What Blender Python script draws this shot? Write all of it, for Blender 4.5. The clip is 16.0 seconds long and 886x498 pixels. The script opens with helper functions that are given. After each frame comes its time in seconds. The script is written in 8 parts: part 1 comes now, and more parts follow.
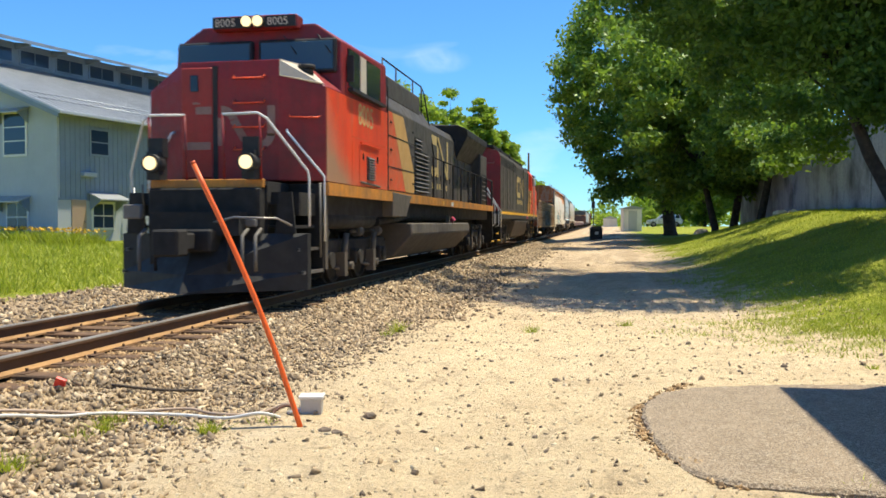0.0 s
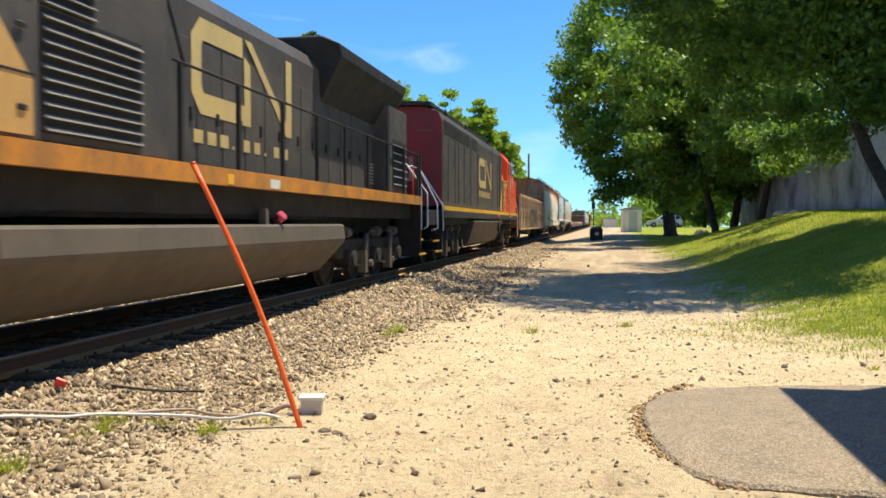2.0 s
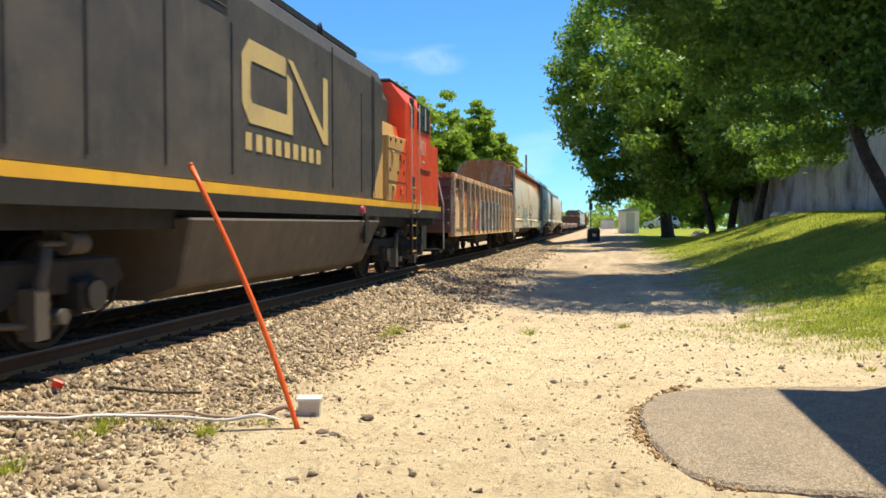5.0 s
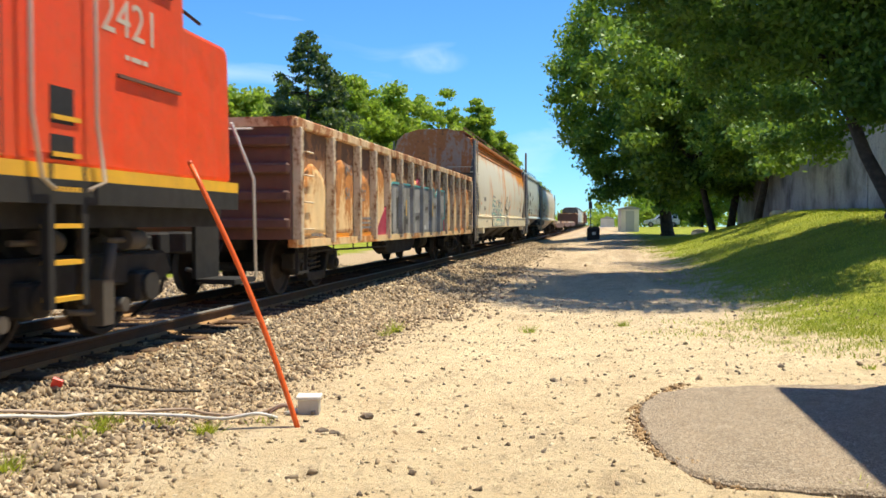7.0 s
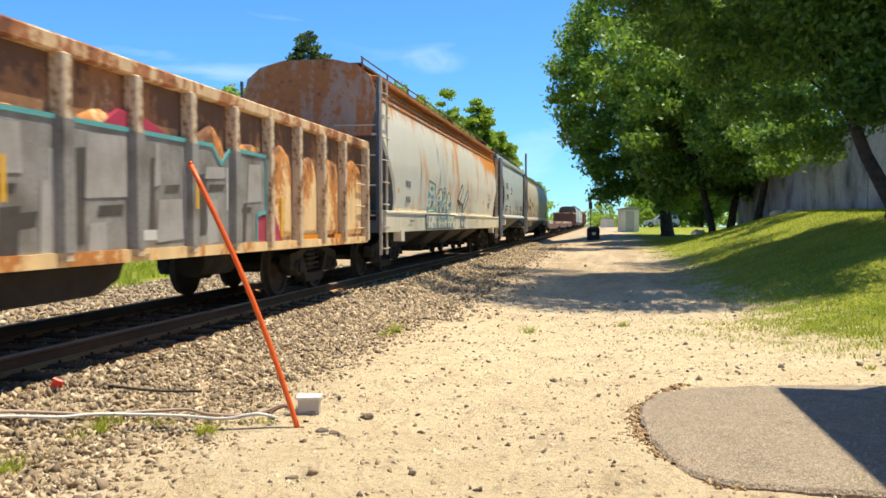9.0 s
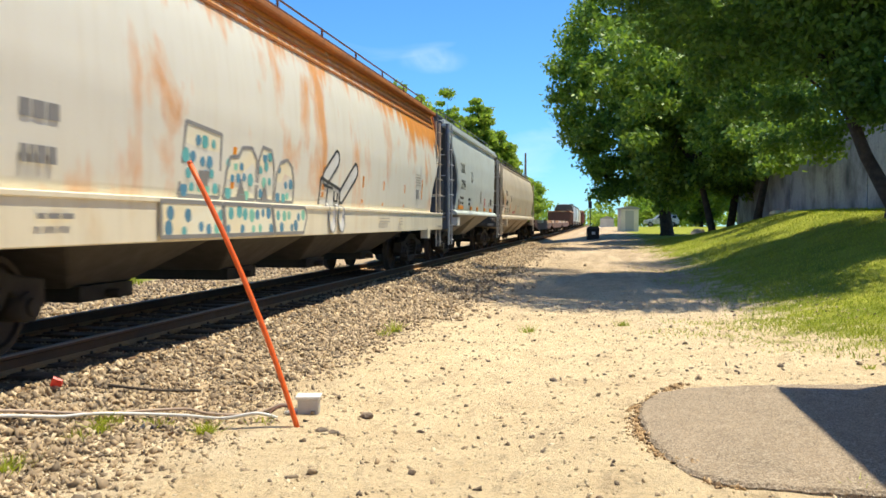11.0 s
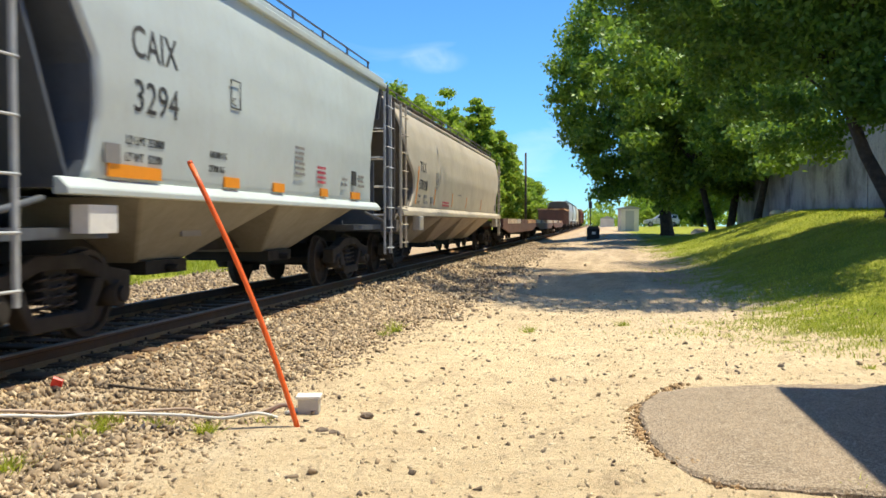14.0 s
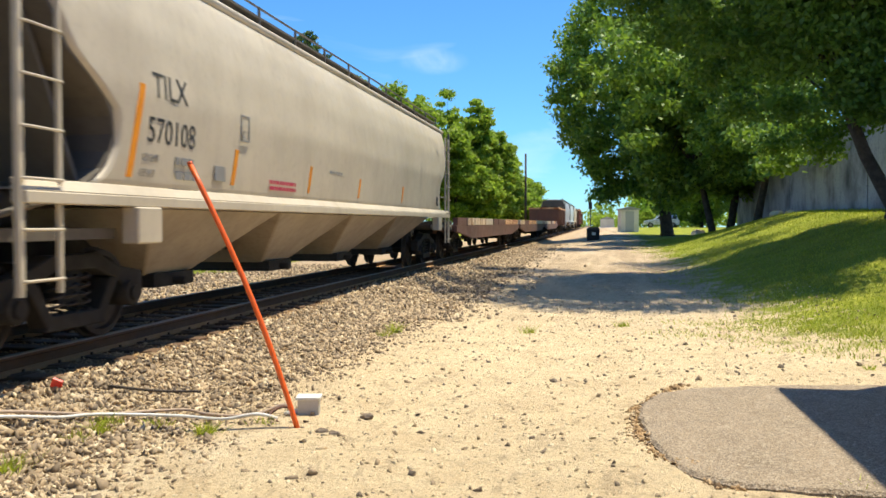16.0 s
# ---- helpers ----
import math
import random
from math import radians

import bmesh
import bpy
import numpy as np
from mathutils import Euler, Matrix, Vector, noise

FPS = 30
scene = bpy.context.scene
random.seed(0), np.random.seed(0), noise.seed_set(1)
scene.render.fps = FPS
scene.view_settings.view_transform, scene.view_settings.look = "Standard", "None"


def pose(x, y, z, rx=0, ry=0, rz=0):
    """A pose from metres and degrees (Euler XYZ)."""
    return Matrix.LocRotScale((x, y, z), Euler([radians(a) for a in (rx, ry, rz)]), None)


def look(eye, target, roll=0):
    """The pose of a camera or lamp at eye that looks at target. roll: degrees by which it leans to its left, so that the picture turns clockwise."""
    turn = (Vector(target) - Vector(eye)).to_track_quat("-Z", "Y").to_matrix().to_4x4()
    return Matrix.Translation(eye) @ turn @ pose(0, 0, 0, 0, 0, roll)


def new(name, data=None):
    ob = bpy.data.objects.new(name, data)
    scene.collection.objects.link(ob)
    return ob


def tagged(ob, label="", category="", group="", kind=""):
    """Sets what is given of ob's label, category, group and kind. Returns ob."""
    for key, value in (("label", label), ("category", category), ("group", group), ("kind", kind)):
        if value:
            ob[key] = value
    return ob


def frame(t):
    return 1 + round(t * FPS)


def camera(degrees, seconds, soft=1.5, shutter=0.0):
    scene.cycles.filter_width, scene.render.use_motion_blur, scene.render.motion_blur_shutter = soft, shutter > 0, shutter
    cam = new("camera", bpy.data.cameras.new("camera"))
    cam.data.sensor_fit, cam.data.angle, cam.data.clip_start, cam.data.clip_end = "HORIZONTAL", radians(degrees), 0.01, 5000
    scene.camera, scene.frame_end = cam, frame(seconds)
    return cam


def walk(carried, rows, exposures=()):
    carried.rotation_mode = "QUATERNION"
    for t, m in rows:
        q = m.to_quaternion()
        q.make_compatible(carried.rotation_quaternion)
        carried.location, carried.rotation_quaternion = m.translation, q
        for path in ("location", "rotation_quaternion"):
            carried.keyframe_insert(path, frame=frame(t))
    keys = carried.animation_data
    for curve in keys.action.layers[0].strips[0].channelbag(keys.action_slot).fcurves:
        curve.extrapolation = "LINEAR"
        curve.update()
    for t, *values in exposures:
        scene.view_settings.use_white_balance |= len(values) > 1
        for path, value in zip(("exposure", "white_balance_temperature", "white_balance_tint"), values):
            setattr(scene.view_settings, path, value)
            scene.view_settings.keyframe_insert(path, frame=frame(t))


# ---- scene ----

# camera: held almost still, drifting by a few hundredths of a degree
EYE = (0.0, 0.0, 1.5445)
YAW, PITCH = 10.5, -1.5
DRIFT = [(0.0, 0, 0), (1.0, 0, 0), (1.5, 0, .045), (2.0, -.01, .05), (2.5, .06, .09), (3.0, .08, .1), (3.5, .19, .12), (4.0, .14, .17),
         (5.2, .16, .12), (6.5, .185, .045), (7.0, .175, .02), (8.0, .165, .045), (9.0, .175, .04), (11.5, .2, 0), (12.5, .19, 0),
         (13.5, .17, .015), (14.5, .2, -.02), (15.2, .18, .01), (16.0, .187, .05)]
cam = camera(54.07, 16.0, soft=1.6, shutter=0.3)
walk(cam, [(t, pose(*EYE, 90 + PITCH + dv, 0, YAW - dh)) for t, dh, dv in DRIFT], [(0.0, 0.48), (16.0, 0.48)])

# daylight: a high summer sun beyond the train's near side
SUN = Vector((0.24, 0.20, 1.0)).normalized()
world = bpy.data.worlds.new("sky")
scene.world = world
world.use_nodes = True


WISP, WISP_ACROSS, WISP_UP = (-0.1865, 0.9646, 0.1862), (0.9873, 0.1589, -0.0045), (0.0413, -0.2122, 0.9764)


def sky():
    nt = world.node_tree
    nt.nodes.clear()
    out = nt.nodes.new("ShaderNodeOutputWorld")
    bg = nt.nodes.new("ShaderNodeBackground")
    tex = nt.nodes.new("ShaderNodeTexSky")
    tex.sky_type, tex.sun_disc = "NISHITA", False
    tex.sun_elevation, tex.sun_rotation = math.asin(SUN.z), math.atan2(SUN.x, SUN.y)
    tex.air_density, tex.dust_density, tex.ozone_density = 1.0, 0.0, 6.0
    # thin high cloud wisps
    co = nt.nodes.new("ShaderNodeTexCoord")
    mp = nt.nodes.new("ShaderNodeMapping")
    mp.inputs["Location"].default_value = (0.35, 0.2, 0.1)
    mp.inputs["Scale"].default_value = (2.2, 2.2, 9.0)
    no = nt.nodes.new("ShaderNodeTexNoise")
    no.inputs["Scale"].default_value, no.inputs["Detail"].default_value, no.inputs["Distortion"].default_value = 1.6, 8.0, 0.8
    ramp = nt.nodes.new("ShaderNodeMapRange")
    ramp.inputs["From Min"].default_value, ramp.inputs["From Max"].default_value = 0.56, 0.85
    ramp.inputs["To Max"].default_value = 0.45
    mix = nt.nodes.new("ShaderNodeMix")
    mix.data_type = "RGBA"
    mix.inputs["B"].default_value = (9.0, 9.6, 10.2, 1)
    # one brighter wisp low over the line
    def dot(v, off, scale):
        n = nt.nodes.new("ShaderNodeVectorMath")
        n.operation = "DOT_PRODUCT"
        n.inputs[1].default_value = v
        nt.links.new(co.outputs["Generated"], n.inputs[0])
        q = nt.nodes.new("ShaderNodeMath")
        q.operation = "MULTIPLY_ADD"
        q.inputs[1].default_value, q.inputs[2].default_value = 1 / scale, -off / scale
        nt.links.new(n.outputs["Value"], q.inputs[0])
        p = nt.nodes.new("ShaderNodeMath")
        p.operation = "MULTIPLY"
        nt.links.new(q.outputs[0], p.inputs[0])
        nt.links.new(q.outputs[0], p.inputs[1])
        return p.outputs[0]
    at, across, up = Vector(WISP), Vector(WISP_ACROSS), Vector(WISP_UP)
    near = nt.nodes.new("ShaderNodeMath")
    nt.links.new(dot(across, at.dot(across), 0.034), near.inputs[0])
    nt.links.new(dot(up, at.dot(up), 0.013), near.inputs[1])
    fall = nt.nodes.new("ShaderNodeMapRange")
    fall.interpolation_type = "SMOOTHSTEP"
    for key, v in (("From Min", 0.0), ("From Max", 1.6), ("To Min", 0.34), ("To Max", 0.0)):
        fall.inputs[key].default_value = v
    nt.links.new(near.outputs[0], fall.inputs["Value"])
    fine = nt.nodes.new("ShaderNodeTexNoise")
    fine.inputs["Scale"].default_value, fine.inputs["Detail"].default_value, fine.inputs["Distortion"].default_value = 13.0, 7.0, 1.2
    nt.links.new(co.outputs["Generated"], fine.inputs["Vector"])
    wisp = nt.nodes.new("ShaderNodeMath")
    wisp.operation = "MULTIPLY"
    nt.links.new(fall.outputs["Result"], wisp.inputs[0])
    torn = nt.nodes.new("ShaderNodeMapRange")
    torn.inputs["From Min"].default_value, torn.inputs["From Max"].default_value = 0.38, 0.72
    nt.links.new(fine.outputs["Fac"], torn.inputs["Value"])
    nt.links.new(torn.outputs["Result"], wisp.inputs[1])
    both = nt.nodes.new("ShaderNodeMath")
    nt.links.new(ramp.outputs["Result"], both.inputs[0])
    nt.links.new(wisp.outputs[0], both.inputs[1])
    L = nt.links.new
    L(co.outputs["Generated"], mp.inputs["Vector"])
    L(mp.outputs["Vector"], no.inputs["Vector"])
    L(no.outputs["Fac"], ramp.inputs["Value"])
    L(both.outputs[0], mix.inputs["Factor"])
    tint = nt.nodes.new("ShaderNodeMix")
    tint.data_type, tint.blend_type = "RGBA", "MULTIPLY"
    tint.inputs["Factor"].default_value = 1.0
    tint.inputs["B"].default_value = (0.55, 0.98, 1.3, 1)
    L(tex.outputs["Color"], tint.inputs["A"])
    L(tint.outputs["Result"], mix.inputs["A"])
    L(mix.outputs["Result"], bg.inputs["Color"])
    bg.inputs["Strength"].default_value = 0.105
    L(bg.outputs["Background"], out.inputs["Surface"])


sky()
sun = new("sun", bpy.data.lights.new("sun", "SUN"))
sun.data.energy, sun.data.angle, sun.data.color = 5.0, radians(0.53), (1.0, 0.925, 0.725)
sun.matrix_world = look(SUN * 50, (0, 0, 0))

# ---------------------------------------------------------------- materials


def nodes_of(name):
    m = bpy.data.materials.new(name)
    m.use_nodes = True
    nt = m.node_tree
    return m, nt, nt.nodes["Principled BSDF"]


def noise_node(nt, vec, scale, detail=4.0, rough=0.55, distort=0.0):
    n = nt.nodes.new("ShaderNodeTexNoise")
    n.inputs["Scale"].default_value, n.inputs["Detail"].default_value = scale, detail
    n.inputs["Roughness"].default_value, n.inputs["Distortion"].default_value = rough, distort
    nt.links.new(vec, n.inputs["Vector"])
    return n.outputs["Fac"]


def ranged(nt, value, lo, hi, a=0.0, b=1.0):
    n = nt.nodes.new("ShaderNodeMapRange")
    for key, v in (("From Min", lo), ("From Max", hi), ("To Min", a), ("To Max", b)):
        n.inputs[key].default_value = v
    nt.links.new(value, n.inputs["Value"])
    return n.outputs["Result"]


def blend(nt, fac, a, b, mode="MIX"):
    n = nt.nodes.new("ShaderNodeMix")
    n.data_type, n.blend_type = "RGBA", mode
    for key, v in (("Factor", fac), ("A", a), ("B", b)):
        if isinstance(v, (tuple, float, int)):
            n.inputs[key].default_value = (*v, 1) if isinstance(v, tuple) else v
        else:
            nt.links.new(v, n.inputs[key])
    return n.outputs["Result"]


def arith(nt, op, a, b):
    n = nt.nodes.new("ShaderNodeMath")
    n.operation = op
    for i, v in enumerate((a, b)):
        if isinstance(v, (float, int)):
            n.inputs[i].default_value = v
        else:
            nt.links.new(v, n.inputs[i])
    return n.outputs[0]


def coords(nt, scale=(1, 1, 1)):
    co = nt.nodes.new("ShaderNodeTexCoord")
    mp = nt.nodes.new("ShaderNodeMapping")
    mp.inputs["Scale"].default_value = scale
    nt.links.new(co.outputs["Object"], mp.inputs["Vector"])
    return mp.outputs["Vector"]


def bump(nt, bsdf, height, strength, dist):
    b = nt.nodes.new("ShaderNodeBump")
    b.inputs["Strength"].default_value, b.inputs["Distance"].default_value = strength, dist
    nt.links.new(height, b.inputs["Height"])
    nt.links.new(b.outputs["Normal"], bsdf.inputs["Normal"])


def paint(name, rgb, dirt=(0.12, 0.09, 0.06), amount=0.5, rough=0.5, metal=0.0, scale=1.0, relief=0.15, streak=0.5):
    """Weathered paint: broad stains, fine specks and vertical streaks of dirt."""
    m, nt, b = nodes_of(name)
    v = coords(nt)
    vs = coords(nt, (3.0, 3.0, 0.35))
    big = ranged(nt, noise_node(nt, v, 0.9 * scale, 6), 0.42, 0.75, 0, amount)
    fine = ranged(nt, noise_node(nt, v, 14 * scale, 5), 0.5, 0.8, 0, amount * 0.6)
    run = ranged(nt, noise_node(nt, vs, 1.6 * scale, 5), 0.5, 0.8, 0, amount * streak)
    c = blend(nt, big, rgb, dirt)
    c = blend(nt, run, c, dirt)
    c = blend(nt, fine, c, dirt)
    nt.links.new(c, b.inputs["Base Color"])
    nt.links.new(ranged(nt, noise_node(nt, v, 5 * scale, 4), 0.3, 0.7, rough - 0.1, rough + 0.15), b.inputs["Roughness"])
    b.inputs["Metallic"].default_value = metal
    bump(nt, b, noise_node(nt, v, 22 * scale, 5), relief, 0.01)
    return m


def rusted(name, rgb, rust, z_top, reach, amount=0.6, dirt=(0.25, 0.2, 0.14), rough=0.55, cut=0.6, end=None, flecks=0.0):
    """Paint with rust that runs down in streaks from the top edge, and scattered rust spots."""
    m, nt, b = nodes_of(name)
    v = coords(nt)
    vs = coords(nt, (2.2, 2.2, 0.28))
    sep = nt.nodes.new("ShaderNodeSeparateXYZ")
    nt.links.new(v, sep.inputs[0])
    run = noise_node(nt, vs, 1.5, 8, 0.65)
    edge = ranged(nt, sep.outputs["Z"], z_top - reach, z_top + 0.1, -0.3, 0.4)
    if end is not None:
        edge = arith(nt, "ADD", edge, arith(nt, "MULTIPLY", ranged(nt, sep.outputs["Y"], end - 6, end, 0, 0.42), ranged(nt, sep.outputs["Z"], z_top - reach * 1.9, z_top - reach * 0.6)))
    mask = ranged(nt, arith(nt, "ADD", run, edge), 0.52, 0.72, 0, 0.95)
    spots = ranged(nt, noise_node(nt, coords(nt, (1, 1, 0.5)), 0.9, 6, 0.6, 0.3), cut, cut + 0.13, 0, amount)
    tone = blend(nt, noise_node(nt, v, 6, 6), rust, tuple(0.6 * q for q in rust))
    c = blend(nt, ranged(nt, noise_node(nt, vs, 2.5, 6), 0.45, 0.8, 0, 0.55), rgb, dirt)
    c = blend(nt, spots, c, tone)
    c = blend(nt, ranged(nt, noise_node(nt, coords(nt, (1.3, 1.2, 0.7)), 3.6, 7, 0.7, 0.6), 0.5, 0.6, 0, flecks), c, tuple(0.5 * q for q in rust))
    c = blend(nt, mask, c, tone)
    nt.links.new(c, b.inputs["Base Color"])
    b.inputs["Roughness"].default_value = rough
    bump(nt, b, noise_node(nt, v, 30, 5), 0.15, 0.01)
    return m


def flaked(name, rgb, rust, dark, cover=0.5, deep=0.56, band=None, scale=1.0, rough=0.8):
    """Old paint flaking off in sharp-edged patches to rust, and that to dark scale; band gives heights where bare metal starts and ends."""
    m, nt, b = nodes_of(name)
    v = coords(nt)
    run = coords(nt, (1.6, 1.6, 0.45))
    big = noise_node(nt, run, 1.1 * scale, 9, 0.68, 0.5)
    fine = noise_node(nt, v, 9 * scale, 7, 0.7)
    lift = arith(nt, "ADD", arith(nt, "MULTIPLY", big, 0.72), arith(nt, "MULTIPLY", fine, 0.28))
    if band:
        sep = nt.nodes.new("ShaderNodeSeparateXYZ")
        nt.links.new(v, sep.inputs[0])
        lift = arith(nt, "ADD", lift, ranged(nt, sep.outputs["Z"], band[0], band[1], -0.03, 0.11))
    c = blend(nt, ranged(nt, noise_node(nt, run, 2.6 * scale, 6), 0.4, 0.7, 0, 0.55), rgb, tuple(0.62 * q for q in rgb))
    halo = tuple(0.5 * (p + q) for p, q in zip(rgb, rust))
    c = blend(nt, ranged(nt, lift, cover - 0.05, cover, 0, 0.8), c, halo)
    c = blend(nt, ranged(nt, lift, cover, cover + 0.025, 0, 0.95), c, blend(nt, fine, tuple(1.25 * q for q in rust), tuple(0.6 * q for q in rust)))
    c = blend(nt, ranged(nt, lift, deep, deep + 0.03, 0, 0.9), c, dark)
    nt.links.new(c, b.inputs["Base Color"])
    b.inputs["Roughness"].default_value = rough
    bump(nt, b, arith(nt, "ADD", lift, arith(nt, "MULTIPLY", fine, 0.5)), 0.5, 0.02)
    return m


def two_tone(name, a, b_, lo, hi, noise_scale=2.0, rough=0.8, relief=0.3, fine=40.0, dist=0.02, detail=6):
    """A natural surface: two colours mixed in patches, with fine grain."""
    m, nt, b = nodes_of(name)
    v = coords(nt)
    c = blend(nt, ranged(nt, noise_node(nt, v, noise_scale, detail), lo, hi), a, b_)
    g = noise_node(nt, v, fine, 4)
    c = blend(nt, ranged(nt, g, 0.3, 0.7, 0.0, 0.35), c, tuple(0.45 * q for q in a))
    nt.links.new(c, b.inputs["Base Color"])
    b.inputs["Roughness"].default_value = rough
    bump(nt, b, g, relief, dist)
    return m


def speckled(name, a, b_, lo, hi, noise_scale, rough, relief, fine, dist):
    """Worn asphalt: a tan binder with pale and dark aggregate showing through."""
    m, nt, b = nodes_of(name)
    v = coords(nt)
    c = blend(nt, ranged(nt, noise_node(nt, v, noise_scale, 6), lo, hi), a, b_)
    c = blend(nt, ranged(nt, noise_node(nt, v, fine, 3, 0.8), 0.5, 0.57, 0, 0.75), c, (0.56, 0.46, 0.34))
    c = blend(nt, ranged(nt, noise_node(nt, coords(nt, (1.3, 1.1, 1)), fine * 1.2, 3, 0.8), 0.52, 0.58, 0, 0.9), c, (0.1, 0.08, 0.06))
    c = blend(nt, ranged(nt, noise_node(nt, v, 4, 6, 0.7), 0.55, 0.75, 0, 0.45), c, (0.14, 0.115, 0.09))
    nt.links.new(c, b.inputs["Base Color"])
    b.inputs["Roughness"].default_value = rough
    bump(nt, b, noise_node(nt, v, fine, 3, 0.7), relief, dist)
    return m


def leafy(name, a, b_, rough=0.55, thin=0.36):
    m, nt, b = nodes_of(name)
    geo = nt.nodes.new("ShaderNodeNewGeometry")
    c = blend(nt, geo.outputs["Random Per Island"], a, b_)
    nt.links.new(c, b.inputs["Base Color"])
    b.inputs["Roughness"].default_value = rough
    tr = nt.nodes.new("ShaderNodeBsdfTranslucent")
    nt.links.new(blend(nt, 0.5, c, (0.35, 0.5, 0.04)), tr.inputs["Color"])
    mix = nt.nodes.new("ShaderNodeMixShader")
    mix.inputs[0].default_value = thin
    out = nt.nodes["Material Output"]
    nt.links.new(b.outputs[0], mix.inputs[1])
    nt.links.new(tr.outputs[0], mix.inputs[2])
    nt.links.new(mix.outputs[0], out.inputs["Surface"])
    return m


def stones(name, ramp, rough=0.85):
    """Loose stones: each one takes a tone of its own."""
    m, nt, b = nodes_of(name)
    geo = nt.nodes.new("ShaderNodeNewGeometry")
    r = nt.nodes.new("ShaderNodeValToRGB")
    while len(r.color_ramp.elements) < len(ramp):
        r.color_ramp.elements.new(0.5)
    for e, (p, col) in zip(r.color_ramp.elements, ramp):
        e.position, e.color = p, (*col, 1)
    nt.links.new(geo.outputs["Random Per Island"], r.inputs[0])
    g = noise_node(nt, coords(nt), 60, 4)
    nt.links.new(blend(nt, ranged(nt, g, 0.35, 0.75, 0, 0.4), r.outputs[0], (0.12, 0.1, 0.08)), b.inputs["Base Color"])
    b.inputs["Roughness"].default_value = rough
    return m


def glow(name, rgb, power):
    m, nt, b = nodes_of(name)
    b.inputs["Emission Color"].default_value = (*rgb, 1)
    b.inputs["Emission Strength"].default_value = power
    b.inputs["Base Color"].default_value = (0.1, 0.09, 0.07, 1)
    return m


def glassy(name, rgb, rough=0.06):
    m, nt, b = nodes_of(name)
    b.inputs["Base Color"].default_value = (*rgb, 1)
    b.inputs["Roughness"].default_value = rough
    b.inputs["Specular IOR Level"].default_value = 0.5
    bump(nt, b, noise_node(nt, coords(nt), 0.8, 2), 0.05, 0.05)
    return m


# RED is deepened: the shade on nose and end wall is in its colour
RED = paint("shade_deepened_red_paint", (0.27, 0.01, 0.012), (0.08, 0.02, 0.018), 0.75, 0.5, scale=1.6)
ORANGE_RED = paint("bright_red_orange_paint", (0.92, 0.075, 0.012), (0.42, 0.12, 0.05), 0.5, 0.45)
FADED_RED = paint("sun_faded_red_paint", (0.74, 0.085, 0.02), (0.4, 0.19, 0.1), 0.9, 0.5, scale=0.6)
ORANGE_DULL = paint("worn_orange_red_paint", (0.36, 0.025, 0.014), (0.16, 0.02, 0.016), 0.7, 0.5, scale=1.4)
SKYGLASS = glassy("tinted_cab_glass", (0.035, 0.07, 0.1), 0.03)
DEEPBLUE = glassy("dark_blue_port_glass", (0.012, 0.03, 0.07), 0.15)


def cab_side_paint():
    """Orange-red paint bleached to dusty tan along the foot and the front corner."""
    m, nt, b = nodes_of("bleached_cab_side_paint")
    v = coords(nt)
    sep = nt.nodes.new("ShaderNodeSeparateXYZ")
    nt.links.new(v, sep.inputs[0])
    n = noise_node(nt, coords(nt, (1, 1.6, 0.8)), 1.1, 6, 0.6)
    low = ranged(nt, arith(nt, "ADD", sep.outputs["Z"], arith(nt, "MULTIPLY", n, 0.8)), 2.75, 2.15)
    front = ranged(nt, arith(nt, "ADD", sep.outputs["Y"], arith(nt, "MULTIPLY", sep.outputs["Z"], 0.9)), 5.4, 4.2)
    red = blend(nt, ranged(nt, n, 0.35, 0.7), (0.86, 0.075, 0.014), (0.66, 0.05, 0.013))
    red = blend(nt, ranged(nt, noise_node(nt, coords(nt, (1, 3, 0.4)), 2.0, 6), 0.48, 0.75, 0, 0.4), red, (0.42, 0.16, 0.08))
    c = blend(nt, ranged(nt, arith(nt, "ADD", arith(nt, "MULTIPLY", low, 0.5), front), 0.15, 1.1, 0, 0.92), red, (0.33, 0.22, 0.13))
    c = blend(nt, ranged(nt, noise_node(nt, v, 30, 5), 0.52, 0.75, 0, 0.3), c, (0.2, 0.1, 0.06))
    nt.links.new(c, b.inputs["Base Color"])
    b.inputs["Roughness"].default_value = 0.5
    bump(nt, b, noise_node(nt, v, 22, 5), 0.12, 0.01)
    return m


CABSIDE = cab_side_paint()
NOSEPALE = paint("worn_emblem_paint", (0.3, 0.17, 0.13), (0.16, 0.05, 0.04), 0.7, 0.55, scale=3)
SLAT = paint("dusty_slat_steel", (0.16, 0.145, 0.125), (0.07, 0.06, 0.05), 0.5, 0.6)
LOCO_GREY = paint("dusty_black_paint", (0.054, 0.05, 0.046), (0.15, 0.12, 0.09), 0.55, 0.6)
SAND = paint("faded_sand_paint", (0.64, 0.37, 0.115), (0.32, 0.19, 0.09), 0.4, 0.55)
YELLOW = paint("yellow_stripe_paint", (0.88, 0.48, 0.03), (0.4, 0.2, 0.05), 0.4, 0.5)
AMBER = paint("amber_sill_paint", (0.62, 0.24, 0.025), (0.14, 0.09, 0.055), 0.85, 0.6, scale=1.4)
UNDER = paint("grimy_underframe", (0.014, 0.013, 0.012), (0.04, 0.033, 0.026), 0.5, 0.85)
TRUCK = paint("dusty_truck_steel", (0.018, 0.016, 0.0135), (0.06, 0.047, 0.034), 0.5, 0.9)
TANKMAT = paint("dusty_fuel_tank", (0.085, 0.07, 0.054), (0.15, 0.118, 0.085), 0.55, 0.75)
STEEL = paint("bare_steel", (0.28, 0.26, 0.24), (0.12, 0.08, 0.05), 0.5, 0.4, 0.6)
LOGO = paint("faded_cream_paint", (0.62, 0.46, 0.18), (0.25, 0.2, 0.12), 0.4, 0.6)
